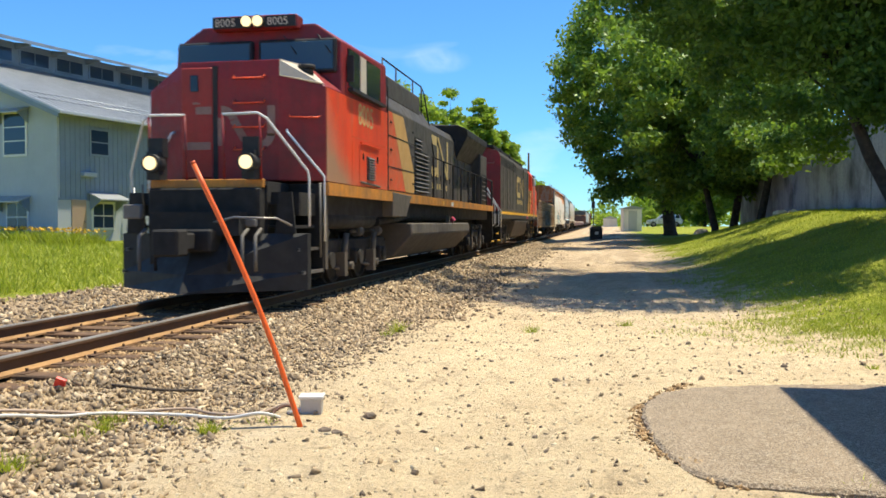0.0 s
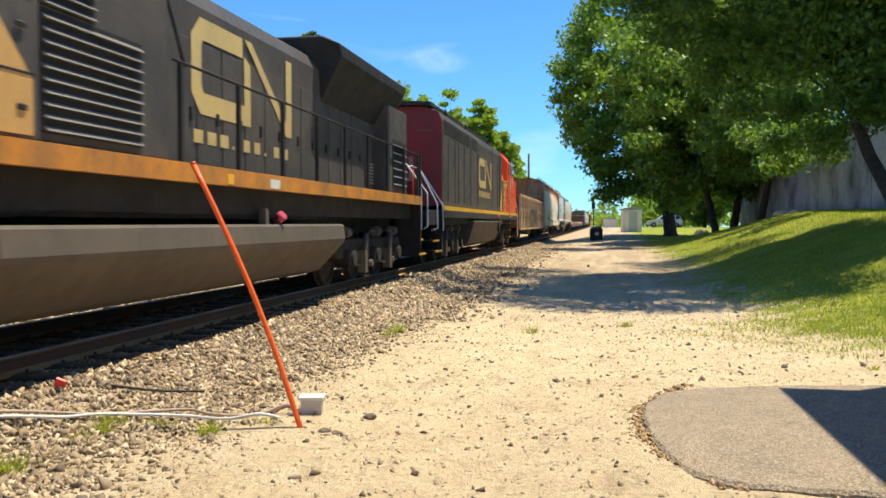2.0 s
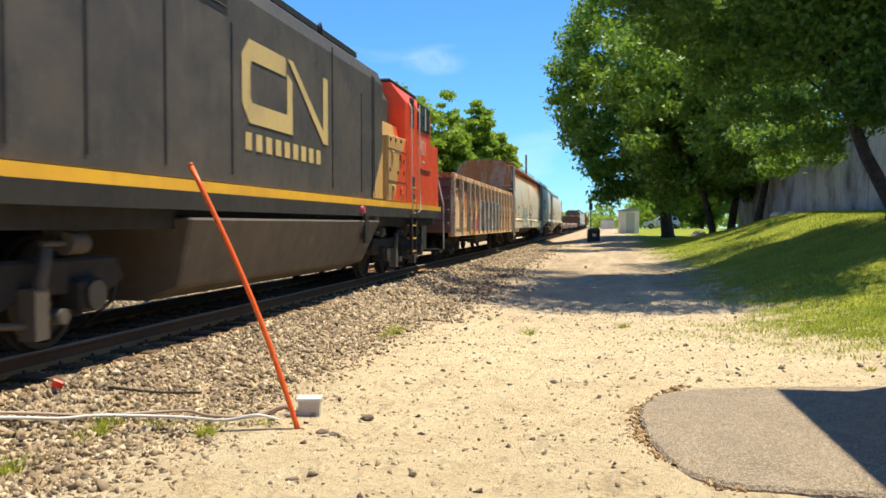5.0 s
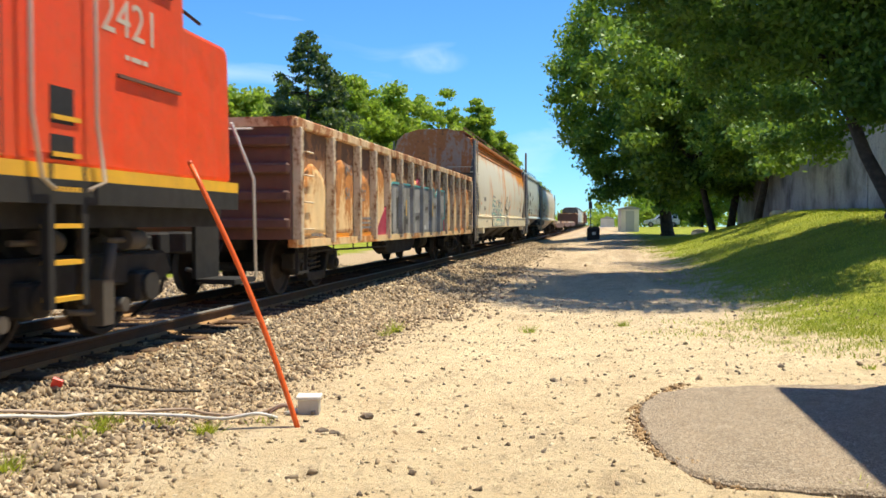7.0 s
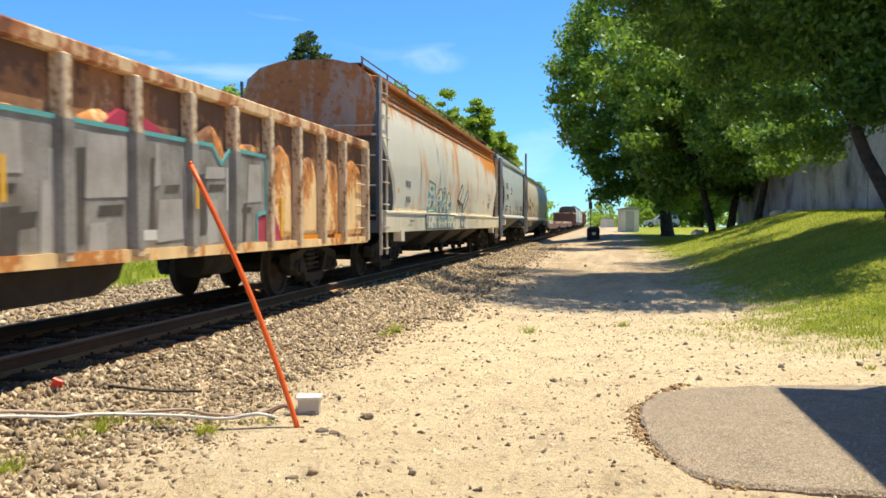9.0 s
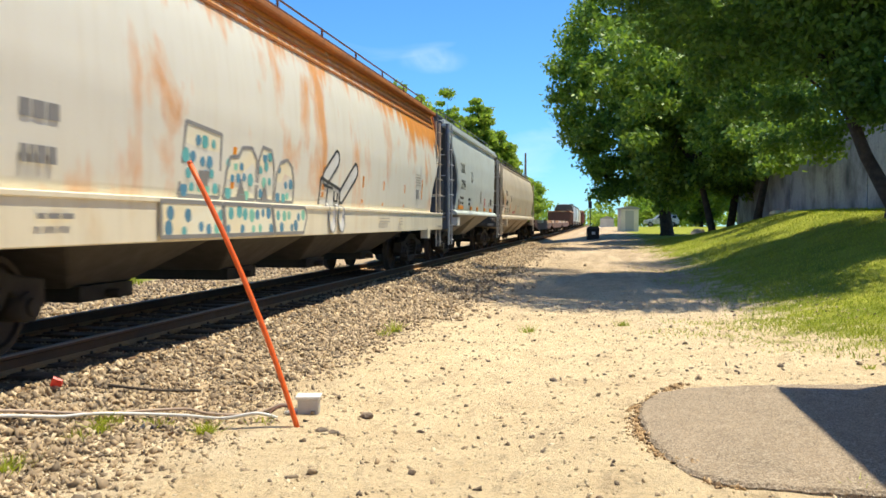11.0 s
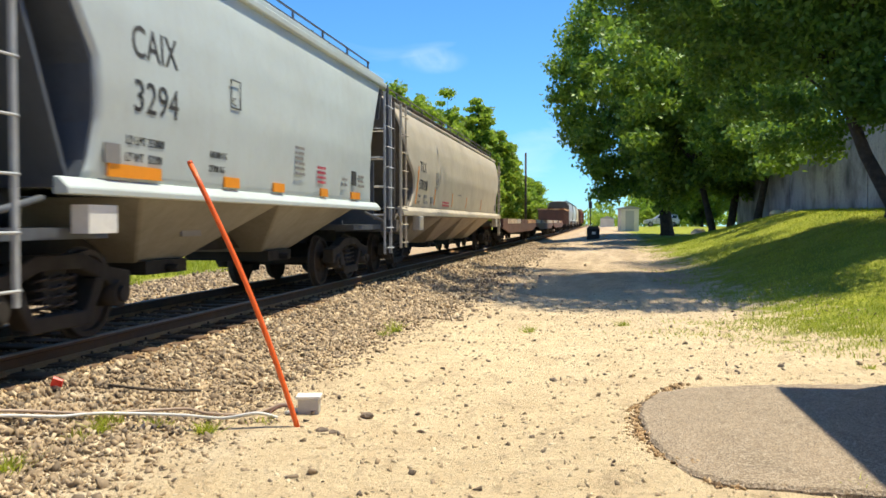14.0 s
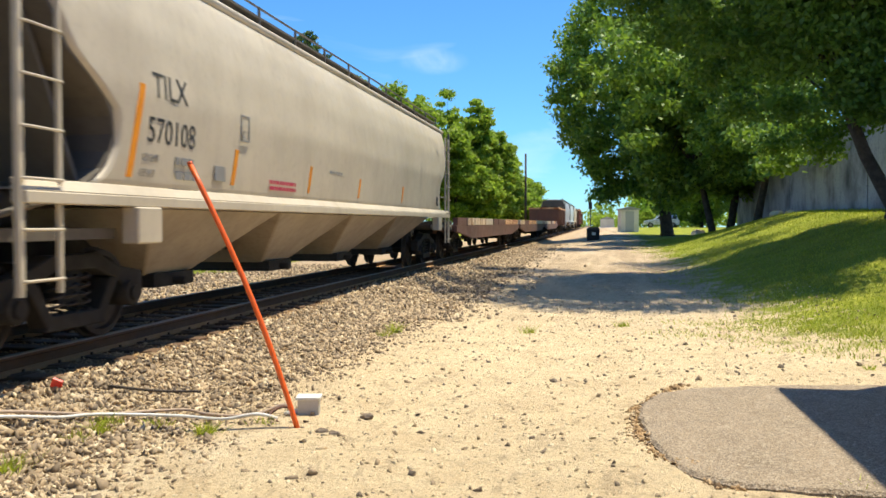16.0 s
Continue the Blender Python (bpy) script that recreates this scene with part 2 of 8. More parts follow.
WHITE = paint("white_rail_paint", (0.75, 0.74, 0.7), (0.3, 0.25, 0.2), 0.35, 0.45)
PALE = paint("pale_faded_paint", (0.6, 0.52, 0.4), (0.3, 0.2, 0.15), 0.4, 0.55)
BLACK = paint("black_paint", (0.012, 0.012, 0.013), (0.035, 0.03, 0.026), 0.4, 0.65)
GLASS = glassy("dark_window_glass", (0.02, 0.03, 0.04))
LAMP = glow("headlight_glow", (1.0, 0.78, 0.38), 1.3)
GON = flaked("weathered_cream_gondola_paint", (0.92, 0.64, 0.31), (0.6, 0.22, 0.045), (0.16, 0.07, 0.035), 0.5, 0.585, (1.3, 2.3))
# rust, plus the top chord's shade put in as darker colour higher up
GONSHEET = flaked("rusty_shaded_gondola_sheet", (0.66, 0.47, 0.28), (0.36, 0.16, 0.065), (0.13, 0.07, 0.045), 0.47, 0.56, (1.6, 2.5))
GONRIB = flaked("dirty_cream_rib_paint", (0.72, 0.58, 0.39), (0.3, 0.14, 0.055), (0.1, 0.055, 0.03), 0.52, 0.57, None, 1.6)
GONTOP = flaked("rusty_top_chord", (0.78, 0.55, 0.31), (0.42, 0.15, 0.045), (0.17, 0.06, 0.03), 0.49, 0.56, None, 1.4)
DARKRUST = paint("dark_rusty_steel", (0.16, 0.075, 0.05), (0.06, 0.04, 0.035), 0.6, 0.75)
HOP1 = rusted("pale_hopper_paint_with_rust_runs", (0.75, 0.71, 0.6), (0.92, 0.33, 0.02), 4.1, 1.25, 0.75, (0.68, 0.61, 0.47), 0.55, 0.57, 19.0)
HOP1SILL = rusted("cream_sill_paint", (0.8, 0.72, 0.54), (0.7, 0.4, 0.08), 1.6, 0.3, 0.4, (0.6, 0.5, 0.33))
HOP2 = paint("pale_blue_grey_hopper_paint", (0.5, 0.56, 0.55), (0.38, 0.37, 0.32), 0.3, 0.5, scale=0.7)
# slate set darker so that it carries the shade at the hopper ends
HOP2DARK = paint("slate_and_end_shade_paint", (0.085, 0.1, 0.125), (0.06, 0.055, 0.05), 0.5, 0.6)
HOP3 = paint("beige_hopper_paint", (0.58, 0.5, 0.38), (0.3, 0.24, 0.17), 0.4, 0.5, scale=0.7)
# beige ends lie in shade; that shade is put into this brown
HOP3DARK = paint("brown_end_shade_paint", (0.13, 0.11, 0.09), (0.06, 0.05, 0.04), 0.5, 0.6)
REFLECT = paint("orange_reflector_film", (0.85, 0.3, 0.02), (0.4, 0.16, 0.04), 0.25, 0.35)
LETTER = paint("black_lettering", (0.03, 0.03, 0.03), (0.2, 0.19, 0.17), 0.25, 0.6)
GREYLET = paint("grey_lettering", (0.22, 0.21, 0.2), (0.35, 0.33, 0.3), 0.4, 0.6)
SILVER = paint("silver_grey_spray_paint", (0.32, 0.31, 0.285), (0.12, 0.095, 0.07), 0.95, 0.55, scale=2.4)
TEAL = paint("teal_spray_paint", (0.12, 0.42, 0.42), (0.1, 0.2, 0.2), 0.3, 0.5)
PINK = paint("raspberry_spray_paint", (0.5, 0.045, 0.09), (0.2, 0.06, 0.06), 0.35, 0.5)
RAILSIDE = paint("rusty_rail_steel", (0.13, 0.07, 0.035), (0.05, 0.035, 0.026), 0.6, 0.9)
RAILFOOT = paint("orange_rust_crust", (0.42, 0.24, 0.1), (0.2, 0.11, 0.05), 0.7, 0.95, scale=3)
RAILTOP = paint("polished_rail_head", (0.3, 0.27, 0.23), (0.16, 0.12, 0.09), 0.4, 0.55, 0.4)
TIE = two_tone("weathered_tie_timber", (0.2, 0.11, 0.055), (0.09, 0.055, 0.032), 0.4, 0.65, 3.0, 0.9, 0.5, 30)
BARK = two_tone("tree_bark", (0.09, 0.07, 0.055), (0.05, 0.04, 0.032), 0.4, 0.6, 5.0, 0.95, 0.8, 22, 0.05)
# one leaf in two tones: LEAF_B has sunlight mixed into its green
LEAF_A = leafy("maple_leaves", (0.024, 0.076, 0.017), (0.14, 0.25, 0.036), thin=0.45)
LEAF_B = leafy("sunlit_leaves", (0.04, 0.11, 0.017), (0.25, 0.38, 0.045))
# far crowns: sun on the leaves is put in as a paler green
LEAF_C = leafy("sun_brightened_leaves", (0.16, 0.26, 0.03), (0.46, 0.56, 0.07), thin=0.55)
NEEDLE = leafy("pine_needles", (0.02, 0.05, 0.032), (0.05, 0.09, 0.05))
GRASSLEAF = leafy("grass_blades", (0.2, 0.25, 0.013), (0.52, 0.52, 0.05))
SIDING_D = paint("blue_grey_siding", (0.24, 0.29, 0.33), (0.16, 0.18, 0.2), 0.35, 0.7, relief=0.05)
SIDING_L = paint("light_grey_siding", (0.42, 0.45, 0.47), (0.3, 0.3, 0.3), 0.3, 0.7, relief=0.05)
METALROOF = paint("galvanised_roof_sheet", (0.4, 0.42, 0.43), (0.25, 0.25, 0.25), 0.4, 0.42, 0.5, relief=0.05)
CONCRETE = paint("stained_concrete", (0.36, 0.38, 0.41), (0.06, 0.065, 0.075), 0.95, 0.85, scale=0.8, relief=0.3, streak=0.2)
ASPHALT = speckled("worn_asphalt", (0.34, 0.252, 0.165), (0.25, 0.187, 0.122), 0.35, 0.7, 2.5, 0.95, 0.9, 48, 0.02)
POLEORANGE = paint("orange_plastic", (0.85, 0.13, 0.015), (0.5, 0.12, 0.03), 0.2, 0.4)
BALLAST = stones("crushed_ballast", [(0.0, (0.13, 0.095, 0.062)), (0.25, (0.275, 0.2, 0.125)), (0.6, (0.42, 0.305, 0.18)), (0.85, (0.56, 0.41, 0.245)), (1.0, (0.74, 0.6, 0.4))])
RUSTSTONE = stones("rust_stained_ballast", [(0.0, (0.12, 0.07, 0.035)), (0.4, (0.4, 0.24, 0.1)), (1.0, (0.62, 0.43, 0.23))])
PEBBLE = stones("yard_pebbles", [(0.0, (0.24, 0.17, 0.1)), (0.25, (0.5, 0.37, 0.22)), (0.7, (0.68, 0.52, 0.32)), (1.0, (0.84, 0.7, 0.48))])


# ---------------------------------------------------------------- mesh tools


class B:
    """A bmesh with a few shapes; every shape is added to the same mesh."""

    def __init__(self):
        self.bm = bmesh.new()

    def solid(self, rings, smooth=False, caps=True):
        """Skin closed rings of equal length into a solid."""
        vs = [[self.bm.verts.new(p) for p in r] for r in rings]
        n = len(vs[0])
        for a, b in zip(vs, vs[1:]):
            for i in range(n):
                f = self.bm.faces.new((a[i], a[(i + 1) % n], b[(i + 1) % n], b[i]))
                f.smooth = smooth
        if caps:
            self.bm.faces.new(vs[0][::-1])
            self.bm.faces.new(vs[-1])
        return self

    def box(self, x0, x1, y0, y1, z0, z1):
        return self.solid([[(x0, y0, z), (x1, y0, z), (x1, y1, z), (x0, y1, z)] for z in (z0, z1)])

    def prism(self, pts, axis, a, b):
        """A polygon pushed along an axis: pts are (y, z) for x, (x, z) for y, (x, y) for z."""
        put = {"x": lambda p, t: (t, p[0], p[1]), "y": lambda p, t: (p[0], t, p[1]), "z": lambda p, t: (p[0], p[1], t)}[axis]
        return self.solid([[put(p, t) for p in pts] for t in (a, b)])

    def cyl(self, p0, p1, r, n=12, r1=None):
        p0, p1 = Vector(p0), Vector(p1)
        d = (p1 - p0).normalized()
        u = d.orthogonal().normalized()
        w = d.cross(u)
        ring = lambda p, q: [p + q * (math.cos(k * math.tau / n) * u + math.sin(k * math.tau / n) * w) for k in range(n)]
        return self.solid([ring(p0, r), ring(p1, r if r1 is None else r1)], True)

    def tube(self, path, r, n=8):
        path = [Vector(p) for p in path]
        rings = []
        u = None
        for i, p in enumerate(path):
            d = (path[min(i + 1, len(path) - 1)] - path[max(i - 1, 0)]).normalized()
            u = d.orthogonal().normalized() if u is None else (u - d * u.dot(d)).normalized()
            w = d.cross(u)
            rr = r[i] if isinstance(r, (list, tuple)) else r
            rings.append([p + rr * (math.cos(k * math.tau / n) * u + math.sin(k * math.tau / n) * w) for k in range(n)])
        return self.solid(rings, True)

    def bevel(self, width, angle=30, segments=2):
        bmesh.ops.recalc_face_normals(self.bm, faces=self.bm.faces)
        edges = [e for e in self.bm.edges if len(e.link_faces) == 2 and e.calc_face_angle(0) > radians(angle)]
        bmesh.ops.bevel(self.bm, geom=edges, offset=width, segments=segments, profile=0.6, affect="EDGES", clamp_overlap=True)
        return self


def mesh_of(name, shape, material):
    bmesh.ops.recalc_face_normals(shape.bm, faces=shape.bm.faces)
    me = bpy.data.meshes.new(name)
    shape.bm.to_mesh(me)
    shape.bm.free()
    me.materials.append(material)
    return me


def part(name, shape, material, parent, label=""):
    ob = new(name, mesh_of(name, shape, material) if isinstance(shape, B) else shape)
    ob.parent = parent
    return tagged(ob, label)


def thing(name, label, category, at=None, group="", kind=""):
    ob = new(name)
    ob.empty_display_size = 0.2
    if at is not None:
        ob.matrix_world = at
    return tagged(ob, label, category, group, kind)


def raw_mesh(name, verts, faces, material, smooth=False):
    """A mesh from numpy arrays of vertices and equal-sided faces."""
    me = bpy.data.meshes.new(name)
    n, k = faces.shape
    me.vertices.add(len(verts))
    me.vertices.foreach_set("co", np.ascontiguousarray(verts, dtype=np.float32).ravel())
    me.loops.add(n * k)
    me.loops.foreach_set("vertex_index", np.ascontiguousarray(faces, dtype=np.int32).ravel())
    me.polygons.add(n)
    me.polygons.foreach_set("loop_start", np.arange(0, n * k, k, dtype=np.int32))
    if smooth:
        me.polygons.foreach_set("use_smooth", np.ones(n, dtype=bool))
    me.update(calc_edges=True)
    me.materials.append(material)
    return me


def letters(text, size, material):
    cu = bpy.data.curves.new("lettering", "FONT")
    cu.body, cu.size, cu.extrude, cu.resolution_u = text, size, 0.002, 3
    ob = bpy.data.objects.new("lettering", cu)
    me = bpy.data.meshes.new_from_object(ob)
    bpy.data.objects.remove(ob)
    me.materials.clear()
    me.materials.append(material)
    return me


def sign(name, text, size, material, parent, x, y, z, stretch=1.0, label="", width=None):
    """Lettering on a car's near side, read along +y; width gives the side's half-width by height, which the letters follow."""
    me = letters(text, size, material)
    for v in me.vertices:
        u, up, out = v.co
        h = z + up
        v.co = ((width(h) + 0.004 if width else x) + out, y + u * stretch, h)
    ob = new(name, me)
    ob.parent = parent
    return tagged(ob, label)


# ---------------------------------------------------------------- the ground
XC, RAIL, GRADE = -5.84, 0.40, 0.0046


def step(a, b, x):
    t = np.clip((x - a) / (b - a), 0, 1)
    return t * t * (3 - 2 * t)


def rail_z(y):
    return RAIL + GRADE * np.clip(y, -60, 400)


def land(x, y):
    """The height of the ground."""
    x, y = np.asarray(x, float), np.asarray(y, float)
    yard = 0.0165 * np.clip(y - 20, 0, 90)
    line = np.minimum(rail_z(y) - 0.36, yard)
    base = line + (yard - line) * step(-4.4, 1.0, x)
    bank = 1.95 * step(1.5, 9.5, x) * step(9, 24, y) * (1 - step(38, 68, y))
    left = 0.12 * (1 - step(-8.5, -7.0, x)) + 0.5 * (1 - step(-26, -11, x)) * step(0, 25, y + 10)
    d = np.abs(x - XC)
    bed = rail_z(y) - 0.2 - 0.42 * np.clip(d - 1.55, 0, 4)
    g = base + bank + left
    return np.maximum(g, bed)


def ruts(x, y):
    return 0.02 * np.sin(x * 1.7 + 0.3 * np.sin(y * 0.21)) * step(-3.4, -2.4, x) + 0.012 * np.sin(3.1 * x + 1.3 * y) + 0.01 * np.sin(7.3 * y - 4.1 * x)


def ground():
    ax = np.concatenate([-np.geomspace(2500, 42, 14), np.arange(-40, -10, 1.0), np.arange(-10, 4, 0.16), np.arange(4, 16, 0.5), np.geomspace(16, 2500, 18)])
    ay = np.concatenate([-np.geomspace(1500, 22, 10), np.arange(-20, 2, 1.0), np.arange(2, 24, 0.16), np.arange(24, 80, 0.7), np.geomspace(80, 3500, 28)])
    X, Y = np.meshgrid(ax, ay)
    Z = land(X, Y) + ruts(X, Y) * (Y < 60)
    v = np.stack([X.ravel(), Y.ravel(), Z.ravel()], 1)
    nx, ny = len(ax), len(ay)
    i = np.arange(nx * ny).reshape(ny, nx)
    f = np.stack([i[:-1, :-1], i[:-1, 1:], i[1:, 1:], i[1:, :-1]], -1).reshape(-1, 4)
    m, nt, b = nodes_of("yard_sand_gravel_and_turf")
    co = coords(nt)
    sep = nt.nodes.new("ShaderNodeSeparateXYZ")
    nt.links.new(co, sep.inputs[0])
    x, y = sep.outputs["X"], sep.outputs["Y"]
    wob = noise_node(nt, co, 0.35, 5)
    wob2 = noise_node(nt, co, 1.8, 6)
    sand = blend(nt, ranged(nt, wob2, 0.35, 0.7), (0.865, 0.685, 0.425), (0.745, 0.56, 0.33))
    sand = blend(nt, ranged(nt, noise_node(nt, co, 26, 6, 0.7), 0.5, 0.68, 0, 0.4), sand, (0.5, 0.37, 0.23))
    sand = blend(nt, ranged(nt, noise_node(nt, co, 9, 5, 0.7), 0.54, 0.62, 0, 0.5), sand, (0.47, 0.34, 0.2))
    sand = blend(nt, ranged(nt, noise_node(nt, coords(nt, (1.0, 0.45, 1)), 3.4, 7, 0.75, 0.8), 0.55, 0.6, 0, 0.55), sand, (0.45, 0.32, 0.19))
    sand = blend(nt, ranged(nt, noise_node(nt, co, 70, 3, 0.7), 0.55, 0.75, 0, 0.5), sand, (0.82, 0.69, 0.48))
    sand = blend(nt, ranged(nt, noise_node(nt, co, 0.45, 7, 0.65), 0.52, 0.72, 0, 0.4), sand, (0.55, 0.4, 0.24))
    # the road further off is trodden earth, with pale wheel tracks along it
    earth = blend(nt, ranged(nt, noise_node(nt, co, 1.6, 7, 0.75), 0.35, 0.65), (0.52, 0.375, 0.24), (0.24, 0.17, 0.11))
    earth = blend(nt, ranged(nt, noise_node(nt, coords(nt, (1.0, 0.12, 1)), 1.3, 6, 0.7, 0.4), 0.48, 0.62, 0, 0.7), earth, (0.66, 0.5, 0.33))
    sand = blend(nt, ranged(nt, arith(nt, "ADD", y, arith(nt, "MULTIPLY", wob, 8)), 15, 29, 0, 0.85), sand, earth)
    sand = blend(nt, ranged(nt, noise_node(nt, co, 42, 3, 0.8), 0.58, 0.66, 0, 0.7), sand, (0.33, 0.235, 0.145))
    sand = blend(nt, ranged(nt, noise_node(nt, coords(nt, (1.1, 0.9, 1)), 60, 3, 0.8), 0.53, 0.64, 0, 0.6), sand, (0.86, 0.72, 0.5))
    turf = blend(nt, ranged(nt, noise_node(nt, co, 0.8, 6), 0.3, 0.7), (0.2, 0.24, 0.018), (0.42, 0.42, 0.05))
    turf = blend(nt, ranged(nt, noise_node(nt, co, 20, 5), 0.4, 0.75, 0, 0.6), turf, (0.07, 0.1, 0.015))
    grey = blend(nt, noise_node(nt, co, 30, 5), (0.6, 0.45, 0.28), (0.34, 0.24, 0.15))
    dust = arith(nt, "MULTIPLY", ranged(nt, arith(nt, "ADD", y, arith(nt, "MULTIPLY", wob2, 2)), 8.4, 6.6), ranged(nt, noise_node(nt, co, 2.2, 6, 0.7), 0.4, 0.55))
    grey = blend(nt, dust, grey, (0.84, 0.7, 0.5))
    # turf on the bank side, with a ragged edge that runs out into the sand
    edge_r = arith(nt, "ADD", arith(nt, "SUBTRACT", x, ranged(nt, y, 12, 100, 2.9, 2.2)), arith(nt, "MULTIPLY", arith(nt, "SUBTRACT", wob2, 0.5), 4.6))
    far_r = ranged(nt, arith(nt, "ADD", y, arith(nt, "MULTIPLY", wob2, 3.0)), 12.8, 15.2)
    mask_r = arith(nt, "MULTIPLY", ranged(nt, edge_r, -0.4, 0.5), far_r)
    edge_l = arith(nt, "ADD", arith(nt, "SUBTRACT", -11.2, x), arith(nt, "MULTIPLY", arith(nt, "SUBTRACT", wob, 0.5), 3.0))
    mask_l = ranged(nt, edge_l, -0.3, 0.3)
    stone = ranged(nt, arith(nt, "ADD", x, arith(nt, "MULTIPLY", arith(nt, "SUBTRACT", wob2, 0.5), 3.4)), -4.3, -2.2, 1, 0)
    soot = ranged(nt, arith(nt, "ABSOLUTE", arith(nt, "ADD", x, 5.84), 0.0), 1.3, 1.75, 1, 0)
    c = blend(nt, stone, sand, grey)
    c = blend(nt, soot, c, blend(nt, noise_node(nt, co, 18, 5), (0.3, 0.17, 0.08), (0.12, 0.075, 0.045)))
    c = blend(nt, mask_r, c, turf)
    c = blend(nt, mask_l, c, turf)
    nt.links.new(c, b.inputs["Base Color"])
    b.inputs["Roughness"].default_value = 0.95
    b.inputs["Specular IOR Level"].default_value = 0.2
    h = arith(nt, "ADD", noise_node(nt, co, 38, 6, 0.8), arith(nt, "MULTIPLY", noise_node(nt, co, 9, 5), 1.6))
    bump(nt, b, h, 0.9, 0.045)
    ob = new("ground", raw_mesh("ground", v, f, m, True))
    tagged(ob, "sandy gravel yard with a grassy bank beside the railway", "ground", kind="structure")


ground()


# ---------------------------------------------------------------- the track
def track():
    tr = thing("railway_track", "rusty steel rails spiked to weathered timber ties", "track", kind="structure")
    y0, y1 = -30.0, 420.0
    for side in (-1, 1):
        c = XC + side * 0.755
        prof = [(-0.07, -0.17), (0.07, -0.17), (0.07, -0.155), (0.012, -0.135), (0.01, -0.05), (0.037, -0.035), (0.037, -0.012), (-0.037, -0.012), (-0.037, -0.035), (-0.01, -0.05), (-0.012, -0.135), (-0.07, -0.155)]
        b = B().solid([[(c + p, y, float(rail_z(y)) + q) for p, q in prof] for y in (y0, y1)])
        rail = part("rail", b, RAILSIDE, tr)
        h = B().solid([[(c + p, y, float(rail_z(y)) + q) for p, q in ((-0.036, -0.012), (0.036, -0.012), (0.03, 0), (-0.03, 0))] for y in (y0, y1)])
        ft = B().solid([[(c + p, y, float(rail_z(y)) + q) for p, q in ((-0.073, -0.171), (0.073, -0.171), (0.073, -0.152), (0.015, -0.128), (-0.015, -0.128), (-0.073, -0.152))] for y in (y0, y1)])
        part("rail_foot", ft, RAILFOOT, rail, "rail foot crusted with orange rust")
        part("rail_head", h, RAILTOP, rail, "polished running surface")
    me = mesh_of("tie", B().box(-1.3, 1.3, -0.11, 0.11, -0.17, 0.0).bevel(0.012, segments=1), TIE)
    n = 0
    for k in range(-20, 270):
        y = k * 0.52
        ob = part("tie", me, TIE, tr)
        ob.matrix_basis = pose(XC + random.uniform(-0.05, 0.05), y, float(rail_z(y)) - 0.168 + random.uniform(-.012, .006), random.uniform(-1, 1), random.uniform(-.6, .6), random.uniform(-1.5, 1.5))
    plate = mesh_of("tie_plate", B().box(-0.18, 0.18, -0.09, 0.09, 0, 0.012).box(-0.12, -0.1, -0.05, -0.03, 0, 0.04).box(0.1, 0.12, 0.03, 0.05, 0, 0.04), RAILSIDE)
    for k in range(4, 60):
        for side in (-1, 1):
            part("tie_plate", plate, RAILSIDE, tr).matrix_basis = pose(XC + side * 0.755, k * 0.52, float(rail_z(k * 0.52)) - 0.172)


track()


# ---------------------------------------------------------------- trees
def leaf_cloud(centres, radii, count, size, seed, flat=0.5, shell=0.12):
    """Leaves scattered about clump centres, denser towards each clump's skin."""
    rng = np.random.default_rng(seed)
    centres, radii = np.asarray(centres, float), np.asarray(radii, float)
    w = radii ** 2
    pick = rng.choice(len(centres), count, p=w / w.sum())
    d = rng.normal(size=(count, 3))
    d /= np.linalg.norm(d, axis=1, keepdims=True)
    r = radii[pick] * (shell + (1 - shell) * rng.random(count) ** 0.7) * (1 + np.minimum(0.2 * rng.normal(size=count) ** 2, 0.4))
    p = centres[pick] + d * r[:, None] * np.array([1, 1, 0.55])
    n = rng.normal(size=(count, 3)) + np.array([0, 0, 1.0]) * flat
    n /= np.linalg.norm(n, axis=1, keepdims=True)
    u = np.cross(n, rng.normal(size=(count, 3)))
    u /= np.linalg.norm(u, axis=1, keepdims=True)
    v = np.cross(n, u)
    s = size * (0.6 + 0.8 * rng.random(count))[:, None]
    quad = np.stack([p - u * s, p + v * s * 0.55 + n * s * 0.15, p + u * s, p - v * s * 0.55 + n * s * 0.15], 1)
    return quad.reshape(-1, 3), np.arange(count * 4).reshape(-1, 4)


def limb_set(base, top, r, crown, radii, n, rng):
    """A tapered trunk from base through top with limbs to n clump centres; returns the shape and the centres."""
    b = B()
    base, top = Vector(base), Vector(top)
    mid = base.lerp(top, 0.5) + Vector((rng.uniform(-.1, .1), rng.uniform(-.1, .1), 0))
    b.tube([base - Vector((0, 0, 0.3)), base + Vector((0, 0, 0.25)), mid, top, top.lerp(Vector(crown), 0.6)], [r * 1.5, r * 1.05, r * 0.85, r * 0.7, r * 0.3], 10)
    cs = []
    for k in range(n):
        while True:
            q = np.array([rng.uniform(-1, 1) for _ in range(3)])
            if 0.25 < np.linalg.norm(q) < 1:
                break
        c = Vector(crown) + Vector(q * np.array(radii))
        cs.append(c)
        a = base.lerp(top, rng.uniform(0.75, 1.0)) if k % 2 else top.lerp(Vector(crown), rng.uniform(0, 0.6))
        if k < 26:
            m = a.lerp(c, 0.5) + Vector((rng.uniform(-.4, .4), rng.uniform(-.4, .4), rng.uniform(0, .8)))
            b.tube([a, m, a.lerp(c, 0.95)], [r * 0.3, r * 0.16, r * 0.05], 6)
    return b, cs


